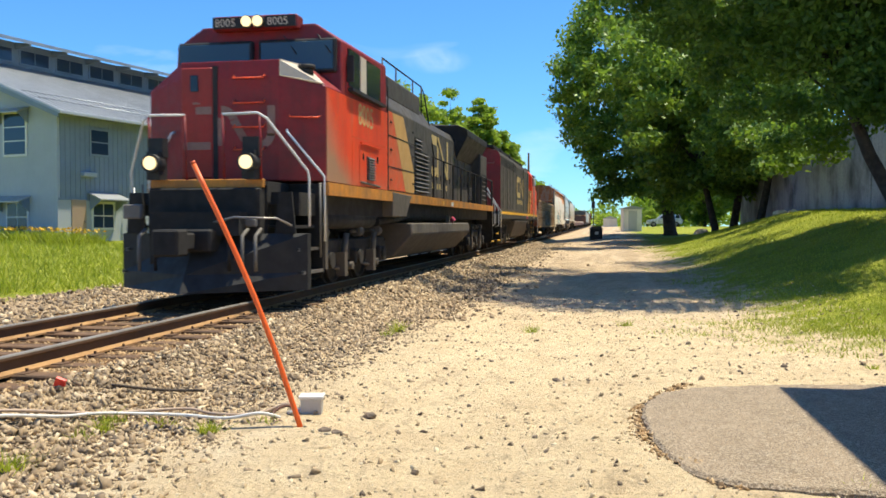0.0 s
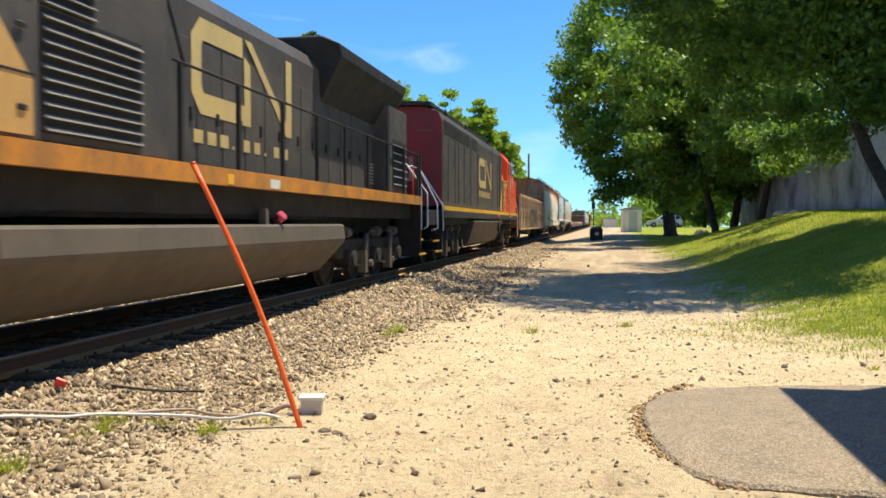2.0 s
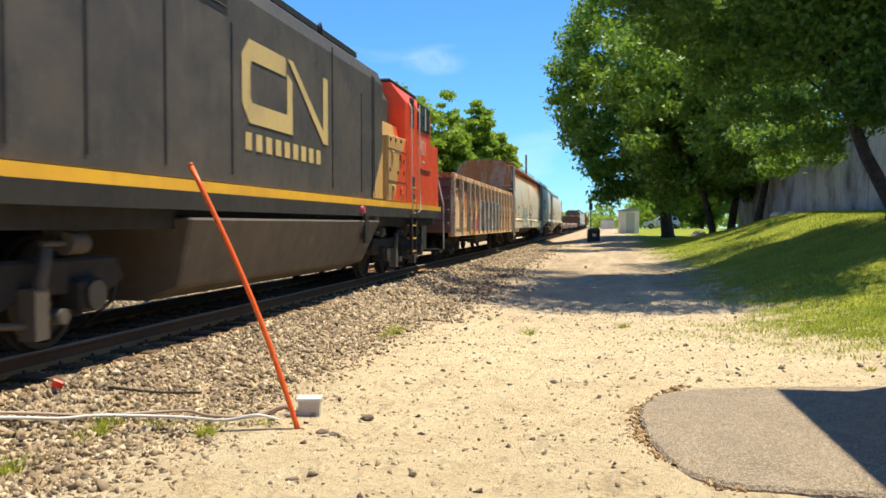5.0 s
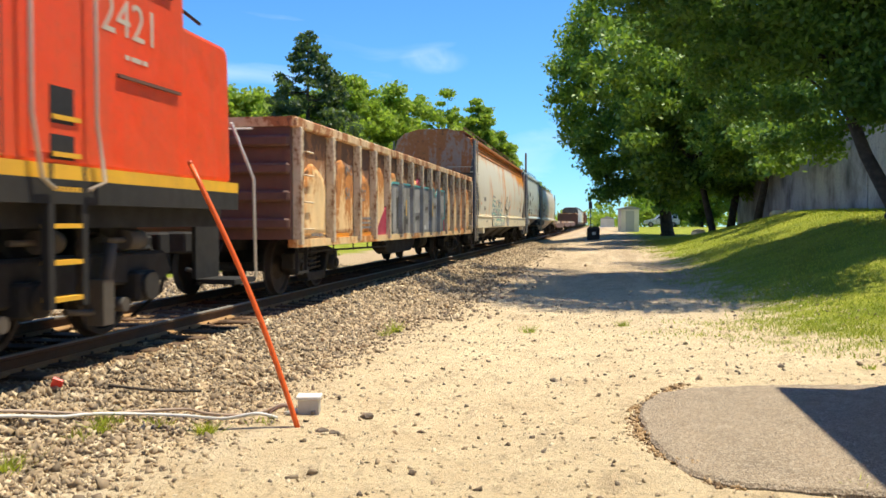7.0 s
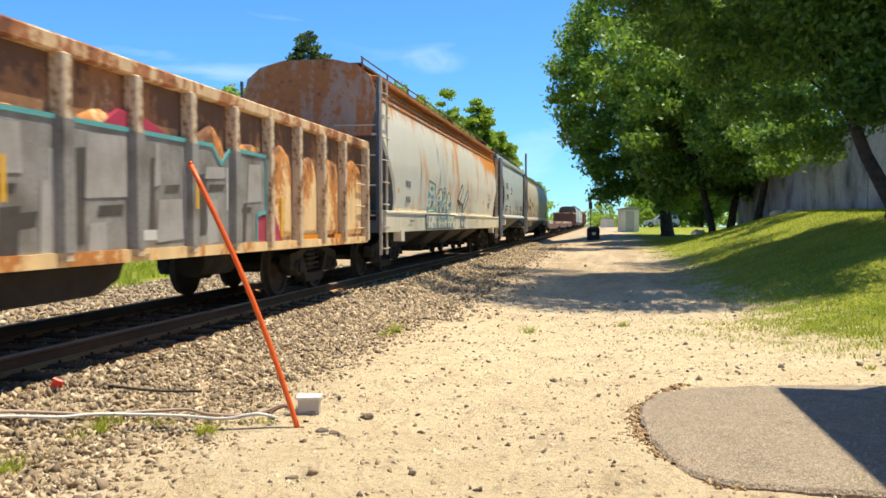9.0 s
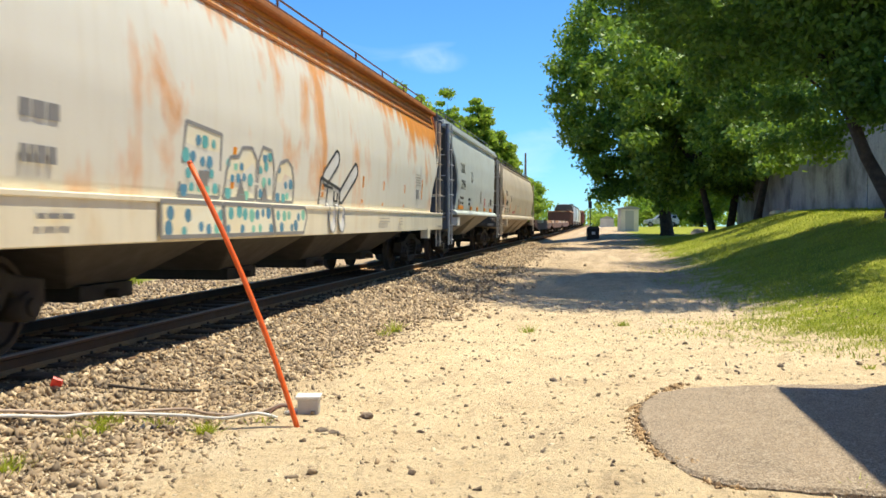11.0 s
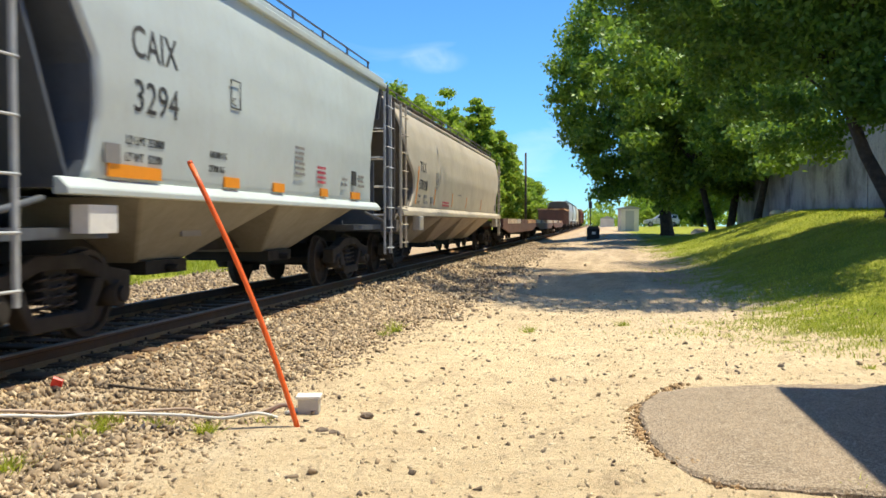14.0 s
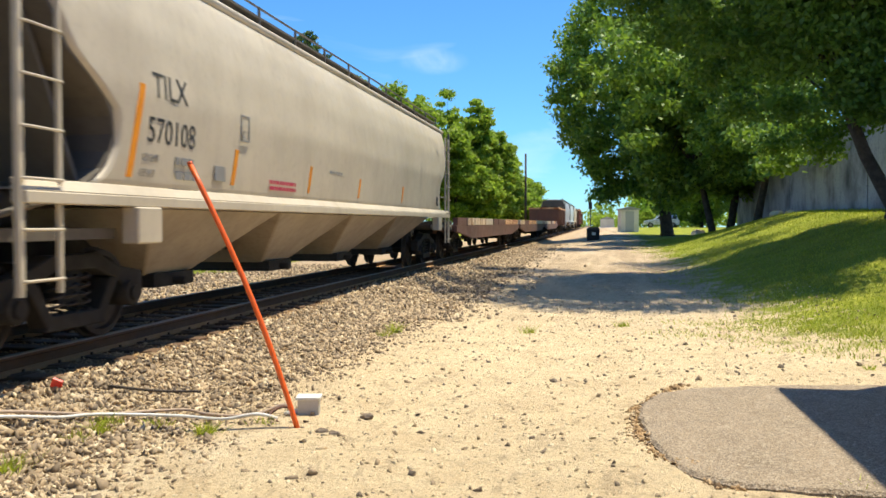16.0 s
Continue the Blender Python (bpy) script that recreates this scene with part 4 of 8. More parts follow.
# ------------------------------------------------ leading locomotive
def lead_locomotive():
    c = car("diesel_locomotive", "red and black six-axle diesel locomotive with lit headlights", "locomotive", 11.2, "train cars")
    # frame and walkway sill
    part("frame", B().box(-1.35, 1.35, 1.2, 22.4, 1.25, 1.6).box(-0.7, 0.7, 0.5, 23.7, 0.95, 1.3), UNDER, c)
    for side in (-1, 1):
        a, b_ = sorted((side * 1.46, side * 1.56))
        part("sill", B().box(a, b_, 2.0, 22.75, 1.58, 1.78), AMBER, c, "chipped amber edge of the walkway")
    part("walkway", B().box(-1.5, 1.5, 2.0, 22.86, 1.7, 1.76).box(-0.9, 0.9, 1.0, 2.0, 1.7, 1.76).box(-0.9, 0.9, 22.86, 23.74, 1.7, 1.76), UNDER, c)
    part("front_sill", B().box(-0.9, 0.9, 0.92, 1.0, 1.66, 1.79).bevel(0.01, segments=1), AMBER, c)
    part("rear_sill", B().box(-0.9, 0.9, 23.72, 23.8, 0.45, 1.78), UNDER, c)
    # pilot and plough
    pl = B()
    pl.solid([[(-1.5, 1.15, z0), (0, 0.15 + dz, z0), (1.5, 1.15, z0), (1.5, 1.3, z0), (0, 0.32 + dz, z0), (-1.5, 1.3, z0)] for z0, dz in ((0.14, -0.1), (0.4, 0.05), (0.98, 0.45))])
    part("plough", pl, BLACK, c, "wide black snow plough")
    part("pilot", B().box(-0.88, 0.88, 0.8, 1.05, 0.5, 1.66).box(-0.35, 0.35, 0.3, 0.75, 0.72, 1.05).bevel(0.03, segments=1), UNDER, c)
    part("coupler", B().box(-0.12, 0.12, -0.2, 0.5, 0.75, 1.0).box(-0.18, 0.2, -0.38, -0.05, 0.68, 1.05).bevel(0.03, segments=1), UNDER, c)
    for x in (-0.85, -0.6, 0.55, 0.75, 0.95):
        part("air_hose", B().tube([(x, 0.7, 1.05), (x, 0.5, 0.95), (x + 0.03, 0.42, 0.65), (x, 0.5, 0.45)], 0.026, 8), SLAT if abs(x) > 0.6 else BLACK, c)
    for x in (-1.2, 1.2):
        part("pilot_bracket", B().prism([(x - 0.16, 0.98), (x + 0.16, 0.98), (x + 0.1, 1.6), (x - 0.1, 1.6)], "y", 1.02, 1.06), UNDER, c)
    for a, b_, z0, z1 in ((-1.25, -0.95, 1.2, 1.42), (0.5, 0.86, 1.08, 1.2)):
        part("hose_rack", B().box(a, b_, 0.72, 0.82, z0, z1).bevel(0.02, segments=1), SLAT, c)
    rail_path(c, [(0.35, 0.45, 1.15), (0.7, 0.35, 1.22), (1.3, 0.45, 1.2), (1.42, 0.7, 1.1)], 0.016, STEEL, "uncoupling_lever")
    # nose: front face, shallow corner facets and sloping shoulders
    nose = B().solid([
        [(-1.5, 2.03, 1.8), (-0.82, 1.75, 1.8), (0.82, 1.75, 1.8), (1.5, 2.03, 1.8), (1.5, 3.0, 1.8), (-1.5, 3.0, 1.8)],
        [(-1.5, 2.03, 3.3), (-0.82, 1.75, 3.42), (0.82, 1.75, 3.42), (1.5, 2.03, 3.3), (1.5, 3.0, 3.34), (-1.5, 3.0, 3.34)],
        [(-1.02, 2.5, 3.7), (-0.82, 1.77, 3.7), (0.82, 1.77, 3.7), (1.02, 2.5, 3.7), (1.02, 3.0, 3.74), (-1.02, 3.0, 3.74)]]).bevel(0.02, 12)
    nose_ob = part("nose", nose, RED, c, "red sloping nose, its colour deepened for shade")
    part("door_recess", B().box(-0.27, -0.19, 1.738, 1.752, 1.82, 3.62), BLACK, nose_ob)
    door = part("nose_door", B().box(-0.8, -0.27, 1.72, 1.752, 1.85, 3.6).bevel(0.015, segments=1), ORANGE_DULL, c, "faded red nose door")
    part("door_window", B().box(-0.64, -0.5, 1.705, 1.722, 3.22, 3.48).bevel(0.02, segments=1), GLASS, door)
    part("door_plate", B().box(-0.6, -0.48, 1.712, 1.722, 3.02, 3.05), NOSEPALE, door)
    for z in (2.29, 2.64, 3.02, 3.41):
        rail_path(nose_ob, [(0.1, 1.75, z + 0.05), (0.1, 1.67, z), (0.6, 1.67, z), (0.6, 1.75, z + 0.05)], 0.014, ORANGE_RED, "grab_iron")
    rail_path(nose_ob, [(0.98, 1.83, 2.83), (1.0, 1.76, 2.8), (1.4, 1.93, 2.8), (1.42, 2.01, 2.83)], 0.014, ORANGE_RED, "grab_iron")
    # emblem on the nose, worn
    arc = lambda cx, cz, r0, r1, a0, a1: [(cx + r1 * math.cos(a0 + (a1 - a0) * k / 8), cz + r1 * math.sin(a0 + (a1 - a0) * k / 8)) for k in range(9)] + [(cx + r0 * math.cos(a1 - (a1 - a0) * k / 8), cz + r0 * math.sin(a1 - (a1 - a0) * k / 8)) for k in range(9)]
    em = B().box(-0.76, -0.3, 1.714, 1.719, 2.3, 2.42).box(-0.55, -0.28, 1.714, 1.719, 2.86, 2.98)
    em.prism(arc(-0.12, 2.72, 0.14, 0.27, 0.3, 1.6), "y", 1.742, 1.747).prism([(0.14, 2.8), (0.02, 2.74), (0.2, 2.42), (0.32, 2.46)], "y", 1.742, 1.747)
    em.prism(arc(0.5, 2.56, 0.14, 0.27, 3.6, 6.2), "y", 1.742, 1.747).box(0.64, 0.77, 1.742, 1.747, 2.5, 2.98).box(-0.19, -0.08, 1.742, 1.747, 2.36, 2.8)
    part("nose_emblem", em, NOSEPALE, c, "worn pale railway emblem")
    # pale flash on the nose shoulder
    part("nose_flash", B().solid([[(0.84, 1.758, 3.44), (1.47, 2.02, 3.325), (1.02, 2.49, 3.7), (0.84, 1.775, 3.69)], [(0.845, 1.745, 3.455), (1.485, 2.01, 3.34), (1.03, 2.48, 3.715), (0.845, 1.762, 3.705)]]), PALE, c, "pale flash on the nose shoulder")
    part("bell", B().cyl((1.15, 2.15, 3.52), (1.15, 2.15, 3.62), 0.11, 14).cyl((1.15, 2.15, 3.6), (1.15, 2.15, 3.66), 0.14, 14), BLACK, c)
    # cab
    cab = B().solid([
        [(-1.5, 2.88, 1.78), (1.5, 2.88, 1.78), (1.5, 6.0, 1.78), (-1.5, 6.0, 1.78)],
        [(-1.5, 2.88, 3.3), (1.5, 2.88, 3.3), (1.5, 6.0, 3.3), (-1.5, 6.0, 3.3)],
        [(-1.48, 2.94, 4.2), (1.48, 2.94, 4.2), (1.48, 6.0, 4.3), (-1.48, 6.0, 4.3)],
        [(-1.02, 2.98, 4.52), (1.02, 2.98, 4.52), (1.0, 6.0, 4.6), (-1.0, 6.0, 4.6)]]).bevel(0.035, 20)
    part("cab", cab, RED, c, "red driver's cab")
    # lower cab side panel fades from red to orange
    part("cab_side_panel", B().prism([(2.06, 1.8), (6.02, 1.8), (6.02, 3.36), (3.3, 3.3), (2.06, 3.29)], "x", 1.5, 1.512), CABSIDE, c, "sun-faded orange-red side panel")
    part("windscreen_frame", B().box(0.05, 1.42, 2.83, 2.95, 3.66, 4.24).box(-1.42, -0.05, 2.83, 2.95, 3.66, 4.24).bevel(0.03, segments=1), BLACK, c)
    for x in (0.1, -1.37):
        part("windscreen", B().box(x, x + 1.27, 2.81, 2.835, 3.71, 4.19).bevel(0.01, segments=1), SKYGLASS, c)
    for x in (0.5, 1.1):
        part("wiper", B().cyl((x, 2.86, 4.3), (x + 0.24, 2.79, 3.98), 0.012, 5), BLACK, c)
    for y0, y1 in ((3.3, 3.95), (4.02, 4.4), (4.46, 5.42)):
        part("cab_window", B().box(1.485, 1.515, y0, y1, 3.5, 4.14), GLASS if y1 != 4.4 else PALE, c)
    part("window_sill", B().box(1.5, 1.6, 3.25, 5.5, 3.4, 3.46), BLACK, c)
    part("mirror", B().box(1.5, 1.62, 3.2, 3.24, 3.55, 4.0), BLACK, c)
    louvres(c, 1.524, 4.38, 4.88, 1.93, 2.36, 9, SLAT)
    part("access_door", B().box(1.512, 1.522, 3.9, 5.3, 1.86, 2.56).bevel(0.008, segments=1), CABSIDE, c)
    part("drip_strip", B().box(1.513, 1.55, 3.95, 5.25, 2.56, 2.59), CABSIDE, c)
    part("hinge_bar", B().cyl((1.53, 3.95, 1.87), (1.53, 5.3, 1.84), 0.02, 8), SLAT, c)
    for y in (4.1, 5.1):
        part("latch", B().box(1.52, 1.54, y, y + 0.05, 2.28, 2.4), BLACK, c)
    part("panel_seam", B().box(1.512, 1.516, 3.46, 3.475, 1.82, 2.56).box(1.512, 1.516, 3.46, 6.0, 2.64, 2.655), FADED_RED, c)
    sign("side_number", "8005", 0.56, LOGO, c, 1.514, 3.85, 2.9, 0.92, "pale painted running number")
    # headlights and number boards
    part("headlight_box", B().box(-0.76, 0.76, 2.78, 3.1, 4.42, 4.65).bevel(0.02, segments=1), RED, c)
    for x0, x1 in ((-0.74, -0.2), (0.2, 0.74)):
        part("number_board", B().box(x0, x1, 2.755, 2.785, 4.44, 4.63), BLACK, c)
        ob = new("number", letters("8005", 0.2, PALE))
        ob.parent = c
        ob.matrix_basis = pose(x0 + 0.04, 2.75, 4.47, 90) @ Matrix.Diagonal((0.95, 0.95, 1, 1))
    for x in (-0.1, 0.1):
        h = part("headlight", B().cyl((x, 2.68, 4.53), (x, 2.8, 4.53), 0.105, 16), BLACK, c)
        part("lens", B().cyl((x, 2.66, 4.53), (x, 2.685, 4.53), 0.088, 16), LAMP, h, "lit headlight")
    for x in (-0.74, 0.76):
        h = part("ditch_light", B().cyl((x, 0.62, 2.02), (x, 0.85, 2.02), 0.14, 16).box(x - 0.1, x + 0.1, 0.7, 0.95, 1.78, 2.2).box(x - 0.12, x + 0.12, 0.78, 0.95, 2.12, 2.4), BLACK, c)
        part("lens", B().cyl((x, 0.6, 2.02), (x, 0.625, 2.02), 0.1, 16), LAMP, h, "lit ditch light")
    part("horn", B().cyl((-0.5, 4.0, 4.75), (-0.5, 3.6, 4.75), 0.04, 8, 0.09).cyl((-0.3, 4.0, 4.75), (-0.3, 3.6, 4.75), 0.04, 8, 0.09).box(-0.55, -0.25, 3.9, 4.0, 4.55, 4.75), BLACK, c)
    part("antenna", B().cyl((-1.35, 2.9, 3.55), (-1.35, 2.9, 3.72), 0.12, 12), BLACK, c)
    # handrails at the front
    for x in (1.5, -1.5):
        e = 1 if x > 0 else -1
        corner_stairs(c, e, 1.05, 1.98, 1.76, STEEL)
        rail_path(c, [(e * 0.3, 0.85, 2.74), (e * 0.85, 0.84, 2.75), (e * 0.98, 0.88, 2.67), (e * 1.45, 1.32, 1.92), (e * 1.46, 1.35, 1.8), (e * 1.46, 1.36, 1.09)], 0.02, WHITE, "handrail", "white handrail")
        rail_path(c, [(e * 0.95, 1.8, 2.6), (e * 0.97, 1.72, 2.57), (e * 1.5, 1.95, 1.87), (e * 1.5, 1.96, 1.7), (e * 1.5, 1.97, 0.85)], 0.02, WHITE, "handrail", "white handrail")
        rail_path(c, [(e * 1.5, 1.75, 1.76), (e * 1.5, 1.76, 0.6)], 0.018, SLAT, "handrail")
        rail_path(c, [(e * 0.3, 0.9, 1.78), (e * 0.3, 0.85, 2.74)], 0.018, RED, "stanchion")
        rail_path(c, [(e * 0.88, 0.9, 1.78), (e * 0.88, 0.85, 2.74)], 0.018, RED, "stanchion")
    part("step_side", B().box(1.42, 1.5, 1.99, 2.12, 0.4, 1.72), TANKMAT, c)
    # electrical cabinet behind the cab, full width
    cab2 = B().solid([[(-1.5, 6.02, 1.78), (1.5, 6.02, 1.78), (1.5, 10.65, 1.78), (-1.5, 10.65, 1.78)],
                      [(-1.5, 6.02, 3.5), (1.5, 6.02, 3.5), (1.5, 10.65, 3.5), (-1.5, 10.65, 3.5)],
                      [(-1.25, 6.02, 3.95), (1.25, 6.02, 3.95), (1.25, 10.65, 3.95), (-1.25, 10.65, 3.95)],
                      [(-0.8, 6.02, 4.12), (0.8, 6.02, 4.12), (0.8, 10.65, 4.12), (-0.8, 10.65, 4.12)]]).bevel(0.02, 25, 1)
    part("electrical_cabinet", cab2, LOCO_GREY, c, "dusty grey cabinet behind the cab")
    part("red_panel", B().prism([(6.06, 1.82), (7.6, 1.82), (7.1, 2.5), (6.4, 3.42), (6.06, 3.42)], "x", 1.5, 1.511), FADED_RED, c)
    part("sand_panel", B().prism([(7.6, 1.82), (8.5, 1.82), (8.5, 2.25), (7.4, 3.44), (6.4, 3.42), (7.1, 2.5)], "x", 1.5, 1.513), SAND, c, "faded sand-coloured slanting band")
    for z in (2.28, 2.92):
        part("panel_seam", B().box(1.511, 1.519, 6.06, 8.52, z, z + 0.02), BLACK, c)
    part("panel_seam", B().box(1.505, 1.52, 5.99, 6.05, 1.8, 3.9), BLACK, c)
    for y in (6.2, 8.3):
        for z in (2.0, 2.62, 3.18):
            part("latch", B().box(1.511, 1.53, y, y + 0.12, z, z + 0.05).bevel(0.01, segments=1), BLACK, c)
    louvres(c, 1.502, 8.6, 10.12, 1.86, 2.84, 10, SLAT)
    louvres(c, 1.502, 8.6, 9.36, 2.86, 3.14, 3, SLAT)
    part("roof_box", B().box(1.0, 1.35, 6.6, 9.9, 3.75, 4.25).box(0.4, 1.0, 6.6, 9.9, 4.0, 4.4).bevel(0.05, segments=1), LOCO_GREY, c)
    for y in (6.4, 7.6, 9.3, 10.3):
        rail_path(c, [(1.3, y, 3.7), (1.3, y, 4.55)], 0.018, BLACK, "roof_rail_post")
    rail_path(c, [(1.3, 6.4, 4.55), (1.3, 10.3, 4.55), (1.32, 10.55, 4.4), (1.45, 10.75, 3.4), (1.5, 11.0, 2.78)], 0.018, BLACK)
    # long hood
    hood = B().solid([[(-1.08, y, 1.76), (1.08, y, 1.76), (1.08, y, 3.72), (0.95, y, 3.95), (0.6, y, 4.06), (-0.6, y, 4.06), (-0.95, y, 3.95), (-1.08, y, 3.72)] for y in (10.65, 21.75)]).bevel(0.015, 50, 1)
    part("hood", hood, LOCO_GREY, c, "dusty black engine hood")
    for y in (11.4, 12.1, 12.8, 13.5, 14.2, 15.0, 15.7, 16.4, 17.1, 17.8, 18.5):
        part("hood_door", B().box(1.08, 1.092, y, y + 0.64, 1.85, 3.3).bevel(0.008, segments=1), LOCO_GREY, c)
        part("latch", B().box(1.092, 1.115, y + 0.5, y + 0.56, 2.35, 2.5), BLACK, c)
    bands(c, 1.094, 11.95, 2.45, 3.3, 1.15, 0.26, LOGO)
    for k, w in enumerate((0.24, 0.24, 0.24, 0.06, 0.2, 0.2, 0.06, 0.2, 0.2)):
        y = 12.0 + k * 0.36
        part("lettering_bar", B().box(1.094, 1.097, y, y + w, 2.1, 2.26 if w > 0.1 else 2.14), LOGO, c)
    # radiator flare
    fl = B().solid([[(-1.1, y0, 3.2), (1.1, y0, 3.2), (1.5, y1, 3.93), (1.5, y2, 4.14), (1.2, y2, 4.28), (-1.2, y2, 4.28), (-1.5, y2, 4.14), (-1.5, y1, 3.93)] for y0, y1, y2 in ((16.7, 16.6, 16.45), (21.0, 21.2, 21.4))]).bevel(0.02, 25, 1)
    part("radiator_flare", fl, BLACK, c, "flared black radiator housing")
    for y in (17.5, 19.0, 20.4):
        part("roof_fan", B().cyl((0, y, 4.27), (0, y, 4.38), 0.62, 20), BLACK, c)
    part("exhaust_stack", B().box(-0.3, 0.3, 13.0, 14.0, 4.04, 4.22).bevel(0.03, segments=1), BLACK, c)
    louvres(c, 1.082, 19.45, 20.1, 1.95, 2.4, 7, STEEL)
    part("rear_cabinet", B().box(-1.42, 1.42, 20.15, 21.8, 1.78, 3.62).bevel(0.03, segments=1), LOCO_GREY, c, "dusty rear equipment cabinet")
    louvres(c, 1.422, 20.42, 21.69, 1.93, 2.92, 6, STEEL)
    # walkway handrail on the near and far side
    for side in (1, -1):
        x = side * 1.5
        rail_path(c, [(x, 10.75, 2.82), (x, 22.6, 2.76), (x, 22.75, 2.6)], 0.018, BLACK)
        for k in range(9):
            y = 10.9 + k * 1.46
            part("stanchion", B().box(x - 0.022, x + 0.022, y - 0.03, y + 0.03, 1.6, 2.8), BLACK, c)
    for e in (1, -1):
        corner_stairs(c, e, 23.7, 22.88, 1.76)
        rail_path(c, [(e * 0.3, 23.74, 2.66), (e * 0.95, 23.75, 2.64), (e * 1.5, 23.74, 1.89), (e * 1.5, 23.75, 1.8), (e * 1.5, 23.76, 1.06), (e * 1.4, 23.76, 1.0)], 0.02, WHITE, "handrail", "white handrail")
        rail_path(c, [(e * 1.5, 22.86, 2.78), (e * 1.5, 22.85, 2.04), (e * 1.5, 23.0, 1.93), (e * 1.5, 23.01, 1.8), (e * 1.5, 23.0, 0.99), (e * 1.42, 22.95, 0.95)], 0.02, WHITE, "handrail", "white handrail")
        part("corner_post", B().box(*sorted((e * 1.45, e * 1.52)), 22.82, 22.89, 0.42, 2.78), UNDER, c)
    # skirt and tank
    part("skirt", B().prism([(6.2, 1.78), (8.0, 1.74), (7.45, 1.26), (6.2, 1.26)], "x", 1.2, 1.57).bevel(0.02, segments=1), TANKMAT, c)
    part("air_tank", B().cyl((1.2, 2.3, 1.2), (1.2, 5.6, 1.2), 0.17, 14), UNDER, c)
    tank = B().solid([[(-0.9, y, 0.3), (0.9, y, 0.3), (1.12, y, 0.36), (1.58, y, 0.86), (1.55, y, 1.13), (-1.55, y, 1.13), (-1.58, y, 0.86), (-1.12, y, 0.36)] for y in (8.0, 16.5)]).bevel(0.03, 25, 1)
    part("fuel_tank", tank, TANKMAT, c, "dust-coated fuel tank")
    v = part("fuel_filler", B().cyl((1.42, 13.7, 1.1), (1.5, 13.7, 1.24), 0.06, 10), TANKMAT, c)
    part("gauge_bracket", B().box(1.4, 1.5, 13.2, 13.3, 1.1, 1.34), TANKMAT, c)
    part("filler_cap", B().cyl((1.48, 13.68, 1.2), (1.56, 13.66, 1.26), 0.07, 10), PINK, v)
    part("sight_glass", B().box(1.5, 1.53, 13.2, 13.3, 0.95, 1.1), PINK, c)
    part("warning_plate", B().box(1.561, 1.565, 13.2, 13.55, 1.6, 1.72), WHITE, c)
    part("notice_plate", B().box(1.561, 1.565, 11.9, 12.08, 1.6, 1.72), YELLOW, c)
    part("cable_duct", B().box(0.9, 1.3, 8.2, 16.4, 1.2, 1.45).cyl((1.25, 6.0, 1.15), (1.25, 9.0, 1.3), 0.09, 10), UNDER, c)
    loco_truck(c, 4.55)
    loco_truck(c, 19.55)
    coupler(c, 23.75, 1)


lead_locomotive()


